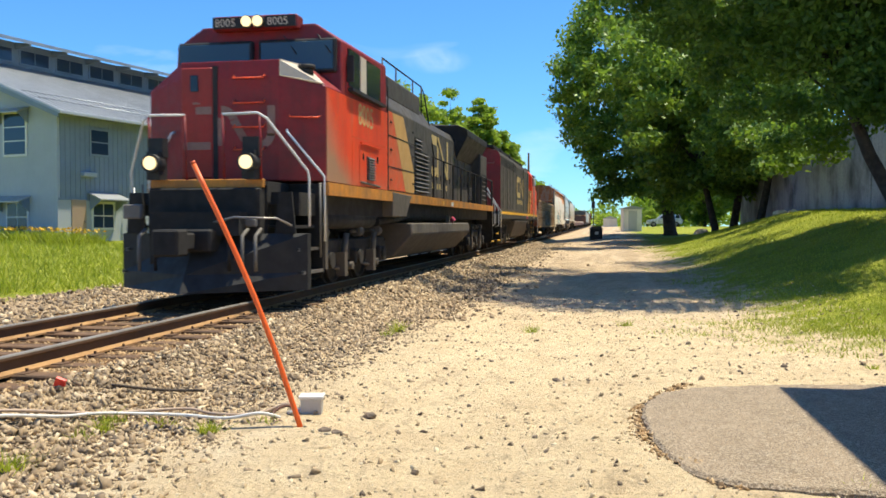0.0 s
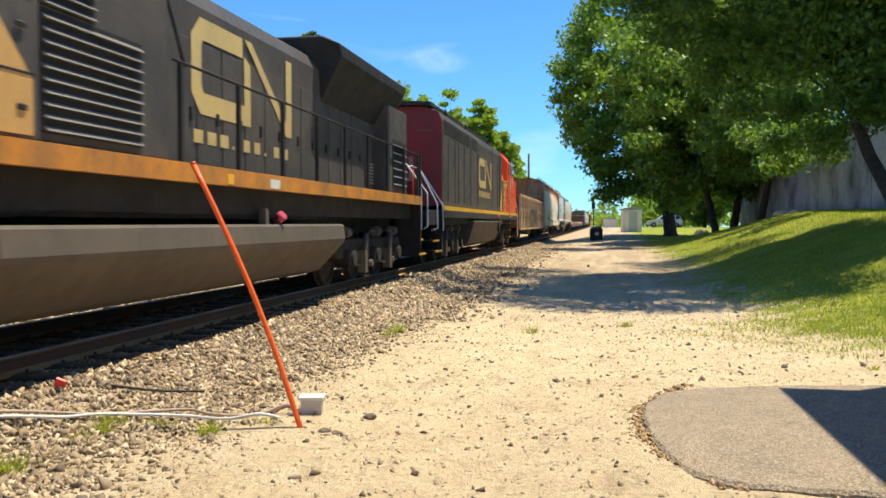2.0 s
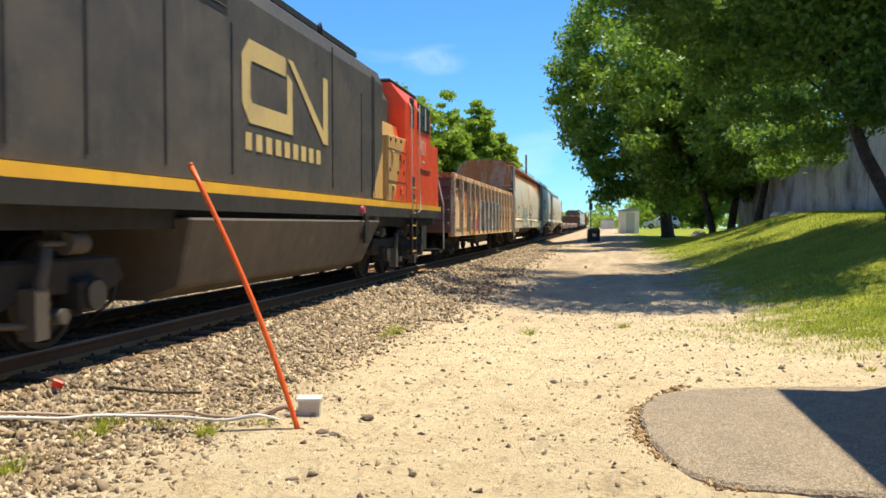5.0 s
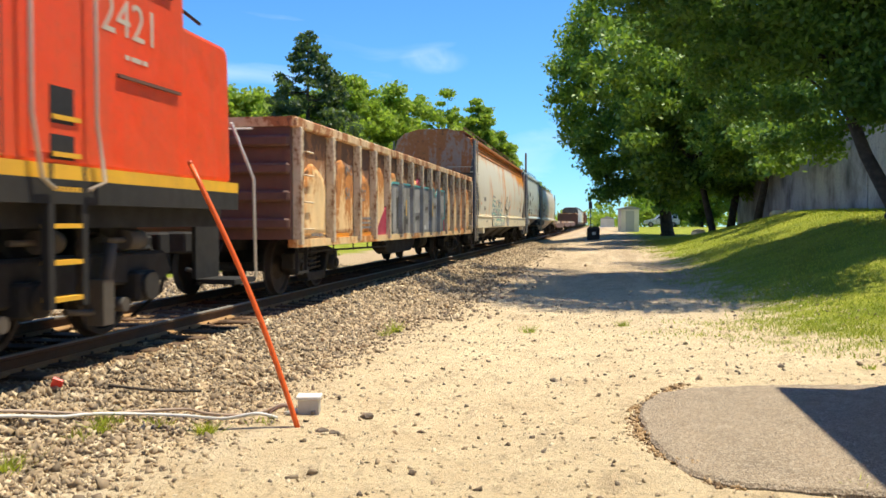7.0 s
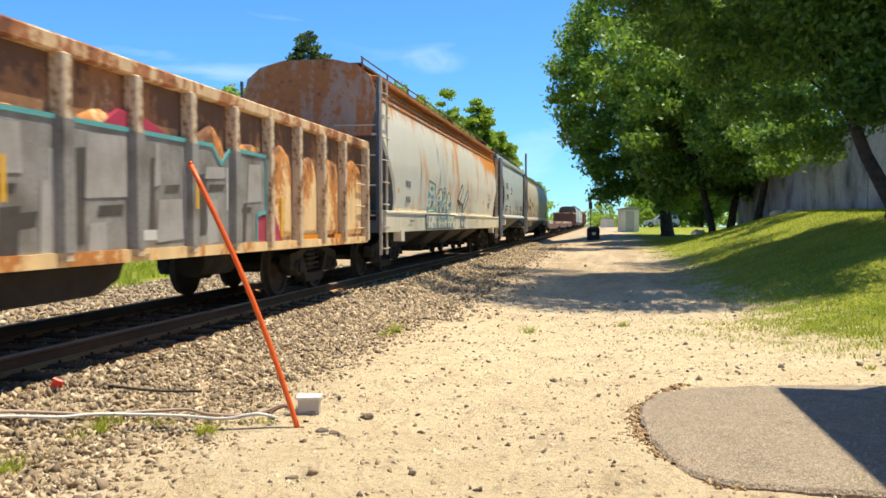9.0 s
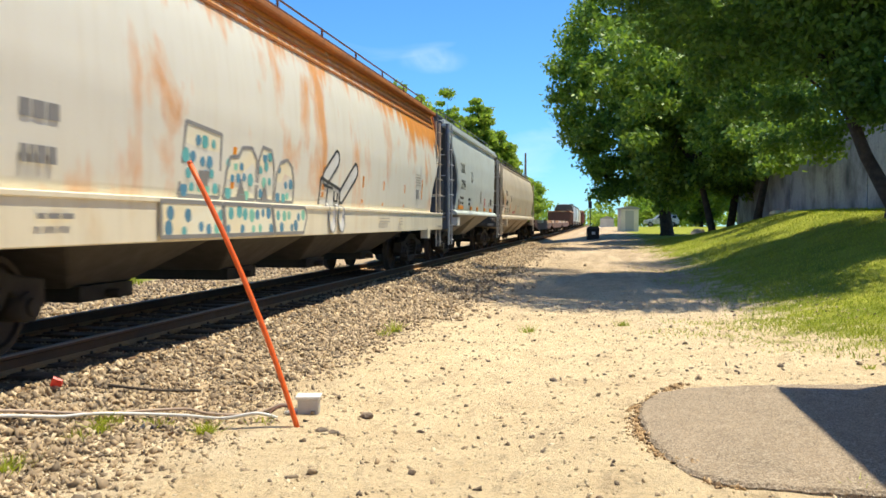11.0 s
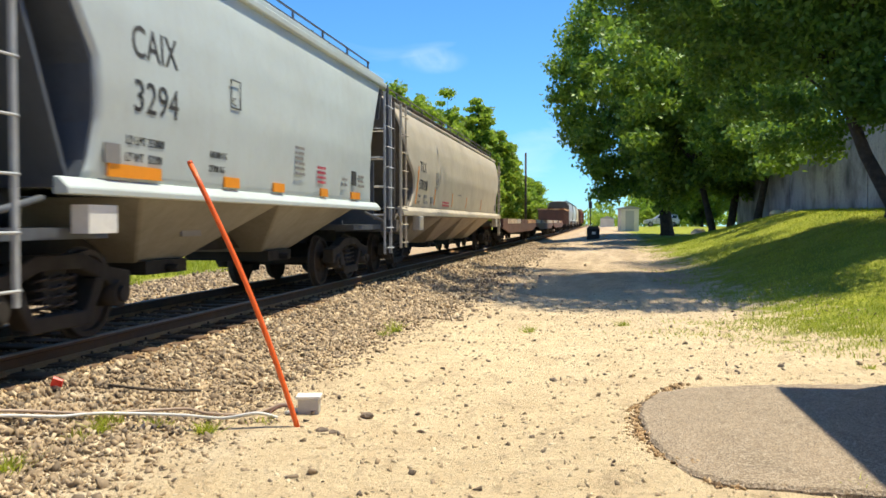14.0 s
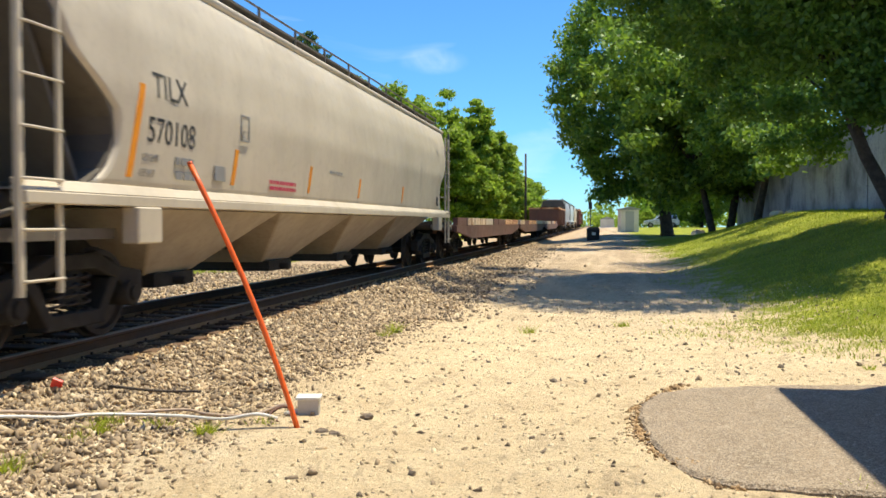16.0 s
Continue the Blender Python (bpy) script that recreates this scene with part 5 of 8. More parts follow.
# ------------------------------------------------ second locomotive, running cab last
def second_locomotive():
    c = car("diesel_locomotive", "grey and red full-width-body diesel locomotive with a yellow stripe", "locomotive", 35.2, "train cars")
    part("frame", B().box(-1.35, 1.35, 0.6, 22.0, 1.1, 1.5), UNDER, c)
    body = B().solid([[(-1.48, y, 1.62), (1.48, y, 1.62), (1.48, y, 3.95), (1.38, y, 4.2), (1.0, y, 4.36), (-1.0, y, 4.36), (-1.38, y, 4.2), (-1.48, y, 3.95)] for y in (1.92, 15.9)]).bevel(0.02, 40, 1)
    part("body", body, LOCO_GREY, c, "dusty dark grey carbody side")
    part("end_wall", B().prism([(-1.47, 1.62), (1.47, 1.62), (1.47, 3.95), (1.37, 4.19), (1.0, 4.34), (-1.0, 4.34), (-1.37, 4.19), (-1.47, 3.95)], "y", 1.86, 1.93), RED, c, "red end wall, its colour deepened for shade")
    part("roof_edge", B().box(0.95, 1.2, 1.6, 15.0, 4.34, 4.44).box(-1.2, 0.95, 1.6, 15.0, 4.36, 4.46), BLACK, c)
    part("end_window", B().cyl((0.1, 1.84, 2.95), (0.1, 1.87, 2.95), 0.2, 18), DEEPBLUE, c)
    ob = new("end_number", letters("2421", 0.36, NOSEPALE))
    ob.parent = c
    ob.matrix_basis = pose(-0.75, 1.852, 3.78, 90)
    part("end_light", B().cyl((0.25, 1.8, 3.6), (0.25, 1.88, 3.6), 0.08, 12), STEEL, c)
    for side in (1, -1):
        a, b_ = sorted((side * 1.46, side * 1.53))
        part("yellow_stripe", B().box(a, b_, 1.9, 22.1, 1.5, 1.62), YELLOW, c, "bright yellow sill stripe")
        part("sill", B().box(a, b_, 1.9, 22.1, 1.3, 1.5), UNDER, c)
    part("platform", B().box(-0.9, 0.9, 0.94, 1.95, 1.5, 1.6), UNDER, c)
    part("end_sill", B().box(-0.9, 0.9, 0.88, 0.94, 1.48, 1.61), YELLOW, c)
    part("buffer_plate", B().box(-0.9, 0.9, 0.94, 1.1, 0.35, 1.48).bevel(0.02, segments=1), UNDER, c)
    part("socket_box", B().box(0.45, 0.72, 0.86, 0.95, 0.62, 0.86).bevel(0.02, segments=1), SLAT, c)
    part("brake_stand", B().box(0.15, 0.4, 1.6, 1.86, 1.75, 2.4).box(0.1, 0.5, 1.62, 1.86, 1.62, 1.78).bevel(0.02, segments=1), ORANGE_RED, c, "red brake stand on the end platform")
    for x in (-0.3, 0.35, 0.45):
        part("jumper_hose", B().tube([(x, 0.9, 1.1), (x + 0.02, 0.6, 0.9), (x + 0.05, 0.55, 0.6), (x + 0.02, 0.75, 0.45)], 0.026, 8), SLAT, c)
    em = B().box(-0.62, -0.5, 1.848, 1.86, 2.3, 2.9).box(-0.62, -0.15, 1.848, 1.86, 2.3, 2.4).box(-0.62, -0.15, 1.848, 1.86, 2.8, 2.9).box(0.0, 0.1, 1.848, 1.86, 2.3, 2.9).box(0.55, 0.66, 1.848, 1.86, 2.4, 2.98).box(0.2, 0.66, 1.848, 1.86, 2.3, 2.4)
    part("end_emblem", em, NOSEPALE, c, "worn pale railway emblem")
    rail_path(c, [(0.75, 1.86, 3.72), (0.75, 1.8, 3.68), (1.2, 1.8, 3.68), (1.2, 1.86, 3.72)], 0.014, NOSEPALE, "grab_iron")
    for y0, y1 in ((2.1, 3.9), (4.0, 5.25), (5.35, 6.7), (7.25, 8.5)):
        w = part("grille", B().box(1.475, 1.486, y0, y1, 3.62, 4.0), BLACK, c)
        for k in range(3):
            part("slat", B().box(1.484, 1.494, y0 + 0.02, y1 - 0.02, 3.7 + k * 0.1, 3.715 + k * 0.1), LOCO_GREY, w)
    for y in (2.75, 3.9, 4.55, 5.6, 6.98, 8.6, 12.55, 14.3):
        part("panel_seam", B().box(1.478, 1.492, y, y + 0.035, 1.75, 3.55 if y not in (6.98, 12.55) else 4.05), BLACK, c)
    for y in (3.3, 7.1, 12.5):
        part("lifting_ring", B().tube([(1.3, y - 0.06, 4.25), (1.3, y - 0.07, 4.38), (1.3, y, 4.44), (1.3, y + 0.07, 4.38), (1.3, y + 0.06, 4.25)], 0.02, 6), BLACK, c)
    bands(c, 1.486, 8.9, 2.42, 3.4, 1.05, 0.26, LOGO)
    for k in range(9):
        part("lettering_bar", B().box(1.486, 1.489, 9.0 + k * 0.34, 9.2 + k * 0.34, 2.08, 2.3), LOGO, c)
    # tapered section and sand band, then the red cab
    part("taper", B().solid([[(-1.1, y, 1.62), (1.1, y, 1.62), (1.1, y, 3.9), (0.9, y, 4.3), (-0.9, y, 4.3), (-1.1, y, 3.9)] for y in (15.9, 18.1)]), LOCO_GREY, c)
    part("sand_band", B().prism([(15.08, 1.66), (15.88, 1.66), (15.88, 2.62)], "x", 1.478, 1.488), SAND, c, "faded sand-coloured slanting band")
    part("panel_seam", B().box(1.478, 1.494, 15.06, 15.1, 1.66, 4.0).box(1.478, 1.494, 15.2, 15.22, 1.66, 4.0), BLACK, c)
    cabinet = part("side_cabinet", B().prism([(16.22, 1.64), (17.96, 1.64), (17.96, 3.06), (16.22, 3.0)], "x", 1.05, 1.5).bevel(0.015, segments=1), SAND, c, "sand-coloured side cabinet with vents")
    part("red_corner", B().prism([(16.76, 1.66), (17.95, 1.66), (17.95, 3.03), (17.82, 3.03)], "x", 1.5, 1.506), ORANGE_RED, c)
    for z in (2.05, 2.72):
        part("panel_seam", B().box(1.5, 1.514, 16.24, 17.94, z, z + 0.018), DARKRUST, cabinet)
    for y in (16.24, 17.93):
        part("panel_seam", B().box(1.5, 1.512, y, y + 0.014, 1.66, 3.0), DARKRUST, cabinet)
    for y, z in ((16.55, 2.56), (17.3, 2.54), (16.6, 1.84), (17.35, 1.82)):
        for k in range(3):
            part("vent", B().prism([(1.5, z + k * 0.055), (1.545, z + k * 0.055), (1.5, z + 0.04 + k * 0.055)], "y", y, y + 0.2), SAND if y < 16.7 else ORANGE_RED, cabinet)
    for y, z in ((16.4, 2.25), (17.1, 2.22), (17.65, 2.24), (17.65, 2.5), (16.45, 2.88), (16.9, 2.9), (17.4, 2.92)):
        part("latch", B().box(1.5, 1.525, y, y + 0.05, z, z + 0.08).bevel(0.008, segments=1), BLACK, cabinet)
    part("sand_hatch", B().prism([(0.85, 3.0), (1.36, 3.0), (1.3, 3.32), (0.85, 3.52)], "y", 16.3, 17.55).bevel(0.02, segments=1), SAND, c, "sand-coloured hatch set back above the cabinet")
    part("red_hatch", B().prism([(0.85, 3.0), (1.36, 3.0), (1.3, 3.32), (0.85, 3.52)], "y", 17.56, 17.95), ORANGE_RED, c)
    part("sand_filler", B().box(1.1, 1.2, 15.92, 16.2, 1.64, 2.72), SAND, c)
    cab = B().solid([[(-1.5, 17.95, 1.62), (1.5, 17.95, 1.62), (1.5, 20.85, 1.62), (-1.5, 20.85, 1.62)],
                     [(-1.5, 17.95, 3.9), (1.5, 17.95, 3.9), (1.5, 20.8, 3.9), (-1.5, 20.8, 3.9)],
                     [(-1.1, 17.95, 4.4), (1.1, 17.95, 4.4), (1.1, 20.7, 4.36), (-1.1, 20.7, 4.36)]]).bevel(0.03, 25)
    part("cab", cab, ORANGE_RED, c, "bright orange-red driver's cab")
    part("nose", B().prism([(20.7, 1.62), (21.99, 1.62), (21.94, 3.1), (21.86, 3.2), (20.7, 3.22)], "x", -1.49, 1.49).bevel(0.05, 25), ORANGE_RED, c)
    part("cab_roof", B().box(-1.15, 1.15, 17.9, 20.75, 4.36, 4.44).bevel(0.03, segments=1), BLACK, c)
    for y0, y1, z0 in ((18.38, 18.66, 3.42), (19.22, 19.84, 3.46), (19.93, 20.5, 3.46)):
        w = part("cab_window_frame", B().box(1.49, 1.53, y0 - 0.05, y1 + 0.05, z0 - 0.05, 4.06).bevel(0.02, segments=1), BLACK, c)
        part("pane", B().box(1.522, 1.534, y0 + 0.12, y1, z0, 4.0), SKYGLASS, w)
        part("sliding_sash", B().box(1.522, 1.538, y0, y0 + 0.12, z0, 4.0), PALE if y0 > 19 else GLASS, w)
    part("door", B().box(1.498, 1.512, 18.25, 18.95, 1.7, 3.95).bevel(0.015, segments=1), ORANGE_RED, c)
    sign("side_number", "2421", 0.5, PALE, c, 1.502, 19.25, 2.86, 1.02, "pale painted running number")
    smallprint(c, 1.502, 19.65, 2.7, 0.4, 1, PALE)
    for y0, z0, y1, z1 in ((19.5, 2.47, 20.68, 2.5),):
        part("rain_strip", B().box(1.5, 1.53, y0, y1, z0, z1), DARKRUST, c)
    part("step_recess", B().box(1.49, 1.516, 18.5, 18.82, 1.95, 2.25).box(1.49, 1.516, 18.5, 18.82, 1.66, 1.86), BLACK, c)
    for k in range(6):
        z = 0.5 + 0.3 * k if k < 4 else 1.68 + (k - 4) * 0.3
        part("step", B().box(1.4, 1.53, 18.52, 18.9, z, z + 0.04), YELLOW, c)
    part("ladder_stile", B().box(1.46, 1.53, 18.44, 18.52, 0.45, 1.62), UNDER, c)
    part("ladder_stile", B().box(1.46, 1.53, 18.9, 18.98, 0.45, 1.62), UNDER, c)
    for y in (18.18, 19.05):
        rail_path(c, [(1.52, y, 3.9), (1.58, y, 3.8), (1.58, y, 2.0), (1.58, y + 0.12, 1.5), (1.56, y + 0.3 if y < 18.5 else y - 0.1, 1.42)], 0.018, PALE)
    part("nose_vent", B().box(1.42, 1.432, 21.6, 21.95, 1.75, 2.05), BLACK, c)
    part("headlight_bracket", B().tube([(1.2, 20.9, 3.45), (1.25, 21.3, 3.5), (1.3, 21.6, 3.42)], 0.02, 6), BLACK, c)
    # rear platform handrails and steps
    for e in (1, -1):
        corner_stairs(c, e, 1.0, 1.86, 1.5)
        rail_path(c, [(e * 0.2, 0.88, 2.62), (e * 0.85, 0.82, 2.64), (e * 1.05, 0.86, 2.58), (e * 1.5, 1.04, 1.66), (e * 1.5, 1.06, 1.5), (e * 1.5, 1.12, 1.01), (e * 1.4, 1.1, 0.98)], 0.02, WHITE, "handrail", "white handrail")
        rail_path(c, [(e * 0.8, 1.86, 2.7), (e * 0.84, 1.8, 2.67), (e * 1.5, 1.84, 1.64), (e * 1.5, 1.86, 1.5), (e * 1.5, 1.89, 0.93)], 0.02, WHITE, "handrail", "white handrail")
        rail_path(c, [(e * 0.88, 0.9, 1.6), (e * 0.88, 0.84, 2.62)], 0.018, ORANGE_RED, "stanchion")
        rail_path(c, [(e * 0.2, 0.9, 1.6), (e * 0.2, 0.88, 2.62)], 0.018, ORANGE_RED, "stanchion")
        rail_path(c, [(e * 0.35, 0.87, 1.46), (e * 0.6, 0.8, 1.5), (e * 0.75, 0.78, 1.3), (e * 0.72, 0.8, 1.12)], 0.02, WHITE, "uncoupling_lever")
    part("front_steps", B().box(0.95, 1.5, 22.05, 22.7, 0.4, 0.46).box(0.95, 1.0, 22.05, 22.7, 0.4, 1.5), UNDER, c)
    rail_path(c, [(1.45, 22.1, 2.35), (1.5, 22.65, 1.7), (1.5, 22.7, 0.45)], 0.02, WHITE, "handrail", "white handrail")
    tank = B().solid([[(-0.9, y0, 0.3), (0.9, y0, 0.3), (1.3, y0, 0.45), (1.56, y1, 1.22), (-1.56, y1, 1.22), (-1.3, y0, 0.45)] for y0, y1 in ((7.6, 7.4), (15.0, 15.4))]).bevel(0.03, 25, 1)
    part("fuel_tank", tank, TANKMAT, c, "dust-coated fuel tank")
    part("fuel_cutoff", B().box(1.5, 1.56, 14.3, 14.55, 0.8, 1.35), BLACK, c)
    part("fuel_cap", B().cyl((1.5, 14.1, 1.4), (1.6, 14.1, 1.42), 0.07, 10), PINK, c)
    loco_truck(c, 4.2)
    loco_truck(c, 18.6)
    coupler(c, 0.95, -1)
    coupler(c, 22.1, 1)


second_locomotive()


# ------------------------------------------------ gondola
LIGHTSPRAY = paint("light_grey_spray_paint", (0.44, 0.42, 0.39), (0.24, 0.2, 0.16), 0.7, 0.5, scale=2.5)


def gondola():
    c = car("gondola_car", "rusty cream ribbed gondola with grey and raspberry graffiti", "freight car", 59.4, "train cars")
    L, w, zb, zt = 17.3, 1.42, 0.8, 2.66
    side = part("side_wall", B().box(w - 0.03, w, 0.1, L - 0.1, zb, zt - 0.1), GONSHEET, c, "rust-stained side sheet, darkened for the top chord's shade")
    part("side_wall", B().box(-w, -w + 0.03, 0.1, L - 0.1, zb, zt - 0.1), GONSHEET, c)
    part("floor", B().box(-w, w, 0.1, L - 0.1, 1.0, 1.06), DARKRUST, c)
    for x in (w - 0.04, -w - 0.1):
        part("top_chord", B().box(x, x + 0.14, 0, L, zt - 0.13, zt + 0.02).bevel(0.02, segments=1), GONTOP, c, "rust-flaked top chord")
        part("bottom_chord", B().box(x - 0.02, x + 0.12, 0.05, L - 0.05, zb - 0.02, zb + 0.1), GON, c)
    for y in (0.0, L - 0.12):
        e = part("end_wall", B().box(-w, w, y, y + 0.12, zb + 0.1, zt), DARKRUST, c, "dark rusty corrugated end")
        for k in range(4):
            z = 1.05 + k * 0.4
            q = y - 0.1 if y == 0 else y + 0.12
            part("end_rib", B().box(-w, w, q, q + 0.1, z, z + 0.16).bevel(0.03, segments=1), DARKRUST, e)
        part("end_rail", B().box(-w - 0.05, w + 0.05, y - 0.04, y + 0.16, zt - 0.12, zt + 0.02), GONTOP, e)
    posts = [0.06, 1.62] + [3.2 + 1.125 * k for k in range(12)] + [L - 0.26]
    rib = mesh_of("rib", B().prism([(0.0, -0.085), (0.13, -0.06), (0.13, 0.06), (0.0, 0.085)], "z", zb + 0.02, zt - 0.12).bevel(0.012, segments=1), GONRIB)
    for y in posts:
        part("rib", rib, None, c).location = (w, y + 0.1, 0)
        r2 = part("rib", rib, None, c)
        r2.matrix_basis = pose(-w, y + 0.1, 0, 0, 0, 180)
    # bulged bays between the ribs: rounded dents left by the load
    for a, b_ in zip(posts, posts[1:]):
        y0, y1 = a + 0.25, b_ - 0.05
        if y1 - y0 < 0.3:
            continue
        ctr, hw = (y0 + y1) / 2, (y1 - y0) / 2
        top = random.uniform(2.0, 2.3)
        arch = [(math.cos(k * math.pi / 14), math.sin(k * math.pi / 14)) for k in range(15)]
        zm = top - min(hw, 0.45)
        ring = lambda q, x: [(x, ctr + hw * q * c_, zm + (top - zm) * q * s_ * (1 + 0.06 * math.sin(5 * c_ + 9 * ctr))) for c_, s_ in arch] + [(x, ctr - hw * q, 0.95 + 0.3 * (1 - q)), (x, ctr + hw * q, 0.95 + 0.3 * (1 - q))]
        part("bulge", B().solid([ring(1.0, w - 0.005), ring(0.93, w + 0.03), ring(0.7, w + 0.05)], True), GON, c)
    # graffiti block
    x = w + 0.055
    P = [(5.8, 0.82), (5.8, 1.3), (5.72, 1.32), (5.75, 1.85), (5.98, 2.0), (10.6, 2.03), (10.85, 1.83), (11.1, 2.03), (12.2, 2.02), (12.2, 1.28), (11.9, 1.25), (11.9, 0.82)]
    inside = lambda y, z: 5.8 < y < 12.15 and z < 2.0
    g = part("graffiti", B().prism([(p, q) for p, q in P], "x", w + 0.002, x), SILVER, c, "silver-grey spray-painted block letters")
    out = B()
    for (a, b_), (d, e) in zip(P, P[1:]):
        v = Vector((d - a, e - b_))
        n = Vector((-v.y, v.x)).normalized() * 0.022
        out.prism([(a + n.x, b_ + n.y), (d + n.x, e + n.y), (d - n.x, e - n.y), (a - n.x, b_ - n.y)], "x", x, x + 0.012)
    part("graffiti_outline", out, TEAL, g)
    for y in posts:
        if 5.9 < y < 12.0:
            part("sprayed_rib", B().prism([(w, y - 0.005), (w + 0.136, y + 0.025), (w + 0.136, y + 0.175), (w, y + 0.205)], "z", zb + 0.1, 2.0), SILVER, g)
    for y, z, dy, dz in ((5.86, 0.86, 0.2, 0.5), (6.3, 1.0, 0.22, 0.7), (6.9, 1.35, 0.3, 0.1), (7.2, 1.1, 0.25, 0.14), (7.0, 0.86, 0.24, 0.42), (7.75, 1.55, 0.35, 0.1), (7.95, 0.95, 0.16, 0.85), (8.3, 1.2, 0.4, 0.12), (9.2, 1.0, 0.1, 0.8), (9.5, 1.45, 0.3, 0.1), (10.25, 1.0, 0.18, 0.7), (10.5, 1.5, 0.4, 0.1), (11.2, 1.25, 0.5, 0.1), (11.45, 0.9, 0.1, 0.5)):
        part("graffiti_shading", B().prism([(y, z), (y + dy, z + 0.02), (y + dy + 0.04, z + dz), (y + 0.04, z + dz - 0.02)], "x", x, x + 0.004), LOCO_GREY, g)
    for y0, y1, z0, z1 in ((6.0, 6.32, 0.95, 1.9), (6.66, 7.3, 1.5, 1.92), (7.5, 7.72, 0.88, 1.5), (8.12, 8.8, 1.36, 1.95), (8.15, 8.45, 0.88, 1.16), (9.34, 9.9, 0.95, 1.4), (9.3, 9.42, 1.5, 1.95), (10.42, 10.95, 1.64, 1.8), (10.45, 10.75, 0.9, 1.42), (11.25, 11.4, 0.9, 1.95), (11.6, 12.05, 1.4, 1.9)):
        part("graffiti_face", B().prism([(y0, z0), (y1, z0 + 0.03), (y1 - 0.02, z1), (y0 + 0.03, z1 - 0.02)], "x", x + 0.004, x + 0.008), LIGHTSPRAY, g)
    for y, z, dz in ((6.62, 1.4, 0.5), (7.65, 1.0, 0.75), (8.85, 0.9, 0.9), (9.95, 1.1, 0.7), (11.0, 1.3, 0.5)):
        part("graffiti_highlight", B().box(x, x + 0.005, y, y + 0.03, z, z + dz), WHITE, g)
    flare = lambda pts: part("graffiti_flare", B().prism(pts, "x", w + 0.002, w + 0.052), PINK, g, "raspberry spray-paint flare")
    flare([(4.5, 0.82), (5.79, 0.82), (5.79, 1.3), (5.7, 1.6), (5.2, 1.35), (4.75, 1.05)])
    flare([(11.91, 0.82), (12.9, 0.82), (12.6, 1.2), (12.35, 1.55), (12.21, 1.55), (12.21, 1.24), (11.91, 1.22)])
    flare([(8.4, 2.03), (9.6, 2.04), (9.2, 2.16), (8.7, 2.2)])
    for y in (6.95, 10.05):
        part("reflector", B().box(w + 0.132, w + 0.14, y, y + 0.06, 1.3, 1.65), YELLOW, c)
    for y, z0, z1 in ((0.22, 1.2, 2.05), (12.75, 0.95, 1.5)):
        part("reflector", B().box(w + 0.055, w + 0.062, y, y + 0.09, z0, z1), YELLOW, c, "yellow reflective strip")
    for y in (1.9, 3.4, 13.5, 15.2):
        part("orange_band", B().box(w + 0.052, w + 0.06, y, y + 0.85, zb + 0.1, zb + 0.17), REFLECT, c)
    sign("car_number", "WC", 0.26, GREYLET, c, w + 0.056, 2.55, 1.98, 0.9, "faded grey lettering")
    sign("car_number", "54", 0.3, GREYLET, c, w + 0.056, 2.55, 1.55, 0.9, "faded grey lettering")
    sign("car_number", "27", 0.3, GREYLET, c, w + 0.056, 3.6, 1.55, 0.9, "faded grey lettering")
    smallprint(c, w + 0.054, 3.55, 1.25, 0.7, 3, GREYLET, seed=4)
    smallprint(c, w + 0.054, 0.75, 0.98, 0.6, 1, GREYLET, seed=5)
    part("label_plate", B().box(w + 0.135, w + 0.14, 8.95, 9.2, 0.98, 1.08), WHITE, c)
    for y0, y1 in ((0.35, 0.75), (L - 0.75, L - 0.35)):
        for z in (1.05, 1.45, 1.85, 2.2):
            rail_path(c, [(w, y0, z), (w + 0.1, y0 + 0.03, z), (w + 0.1, y1 - 0.03, z), (w, y1, z)], 0.014, GONRIB, "grab_iron")
    part("sill_step", B().box(w - 0.05, w, 0.3, 0.34, 0.4, 0.85).box(w - 0.05, w, 0.7, 0.74, 0.4, 0.85).box(w - 0.05, w, 0.3, 0.74, 0.38, 0.42), UNDER, c)
    # underframe with a deep centre
    part("centre_sill", B().box(-0.35, 0.35, 0.2, L - 0.2, 0.72, 1.0), UNDER, c)
    part("side_sill", B().prism([(6.0, 0.82), (9.1, 0.82), (8.95, 0.6), (8.6, 0.48), (6.5, 0.46), (6.15, 0.56)], "x", 1.0, 1.3).bevel(0.02, segments=1), UNDER, c)
    rod = part("brake_rod", B().cyl((1.3, 0.6, 0.7), (1.3, 6.2, 0.64), 0.018, 6), UNDER, c)
    for y in (1.2, 2.4, 3.6, 4.6, 5.6):
        part("hanger", B().box(1.29, 1.31, y, y + 0.03, 0.64, 0.8), UNDER, rod)
    part("brake_reservoir", B().cyl((0.7, 11.6, 0.65), (0.7, 12.6, 0.65), 0.2, 12), UNDER, c)
    freight_truck(c, 2.05)
    freight_truck(c, L - 2.05)
    coupler(c, 0.0, -1)
    coupler(c, L, 1)
    rail_path(c, [(-0.3, -0.12, 2.5), (0.9, -0.14, 2.5)], 0.014, WHITE, "grab_iron")


gondola()


# ------------------------------------------------ covered hoppers
def layered(width, ends, L, zs):
    """A body of stacked rounded rectangles: half-width and end inset vary with height."""
    b = B()
    rings = []
    for z in zs:
        w, a, r = width(z), ends(z), 0.06
        rings.append([(-w + r, a, z), (w - r, a, z), (w, a + r, z), (w, a + 2 * r, z), (w, L - a - 2 * r, z), (w, L - a - r, z), (w - r, L - a, z), (-w + r, L - a, z), (-w, L - a - r, z), (-w, L - a - 2 * r, z), (-w, a + 2 * r, z), (-w, a + r, z)])
    b.solid(rings)
    for f in b.bm.faces:
        f.smooth = len(f.verts) == 4
    return b


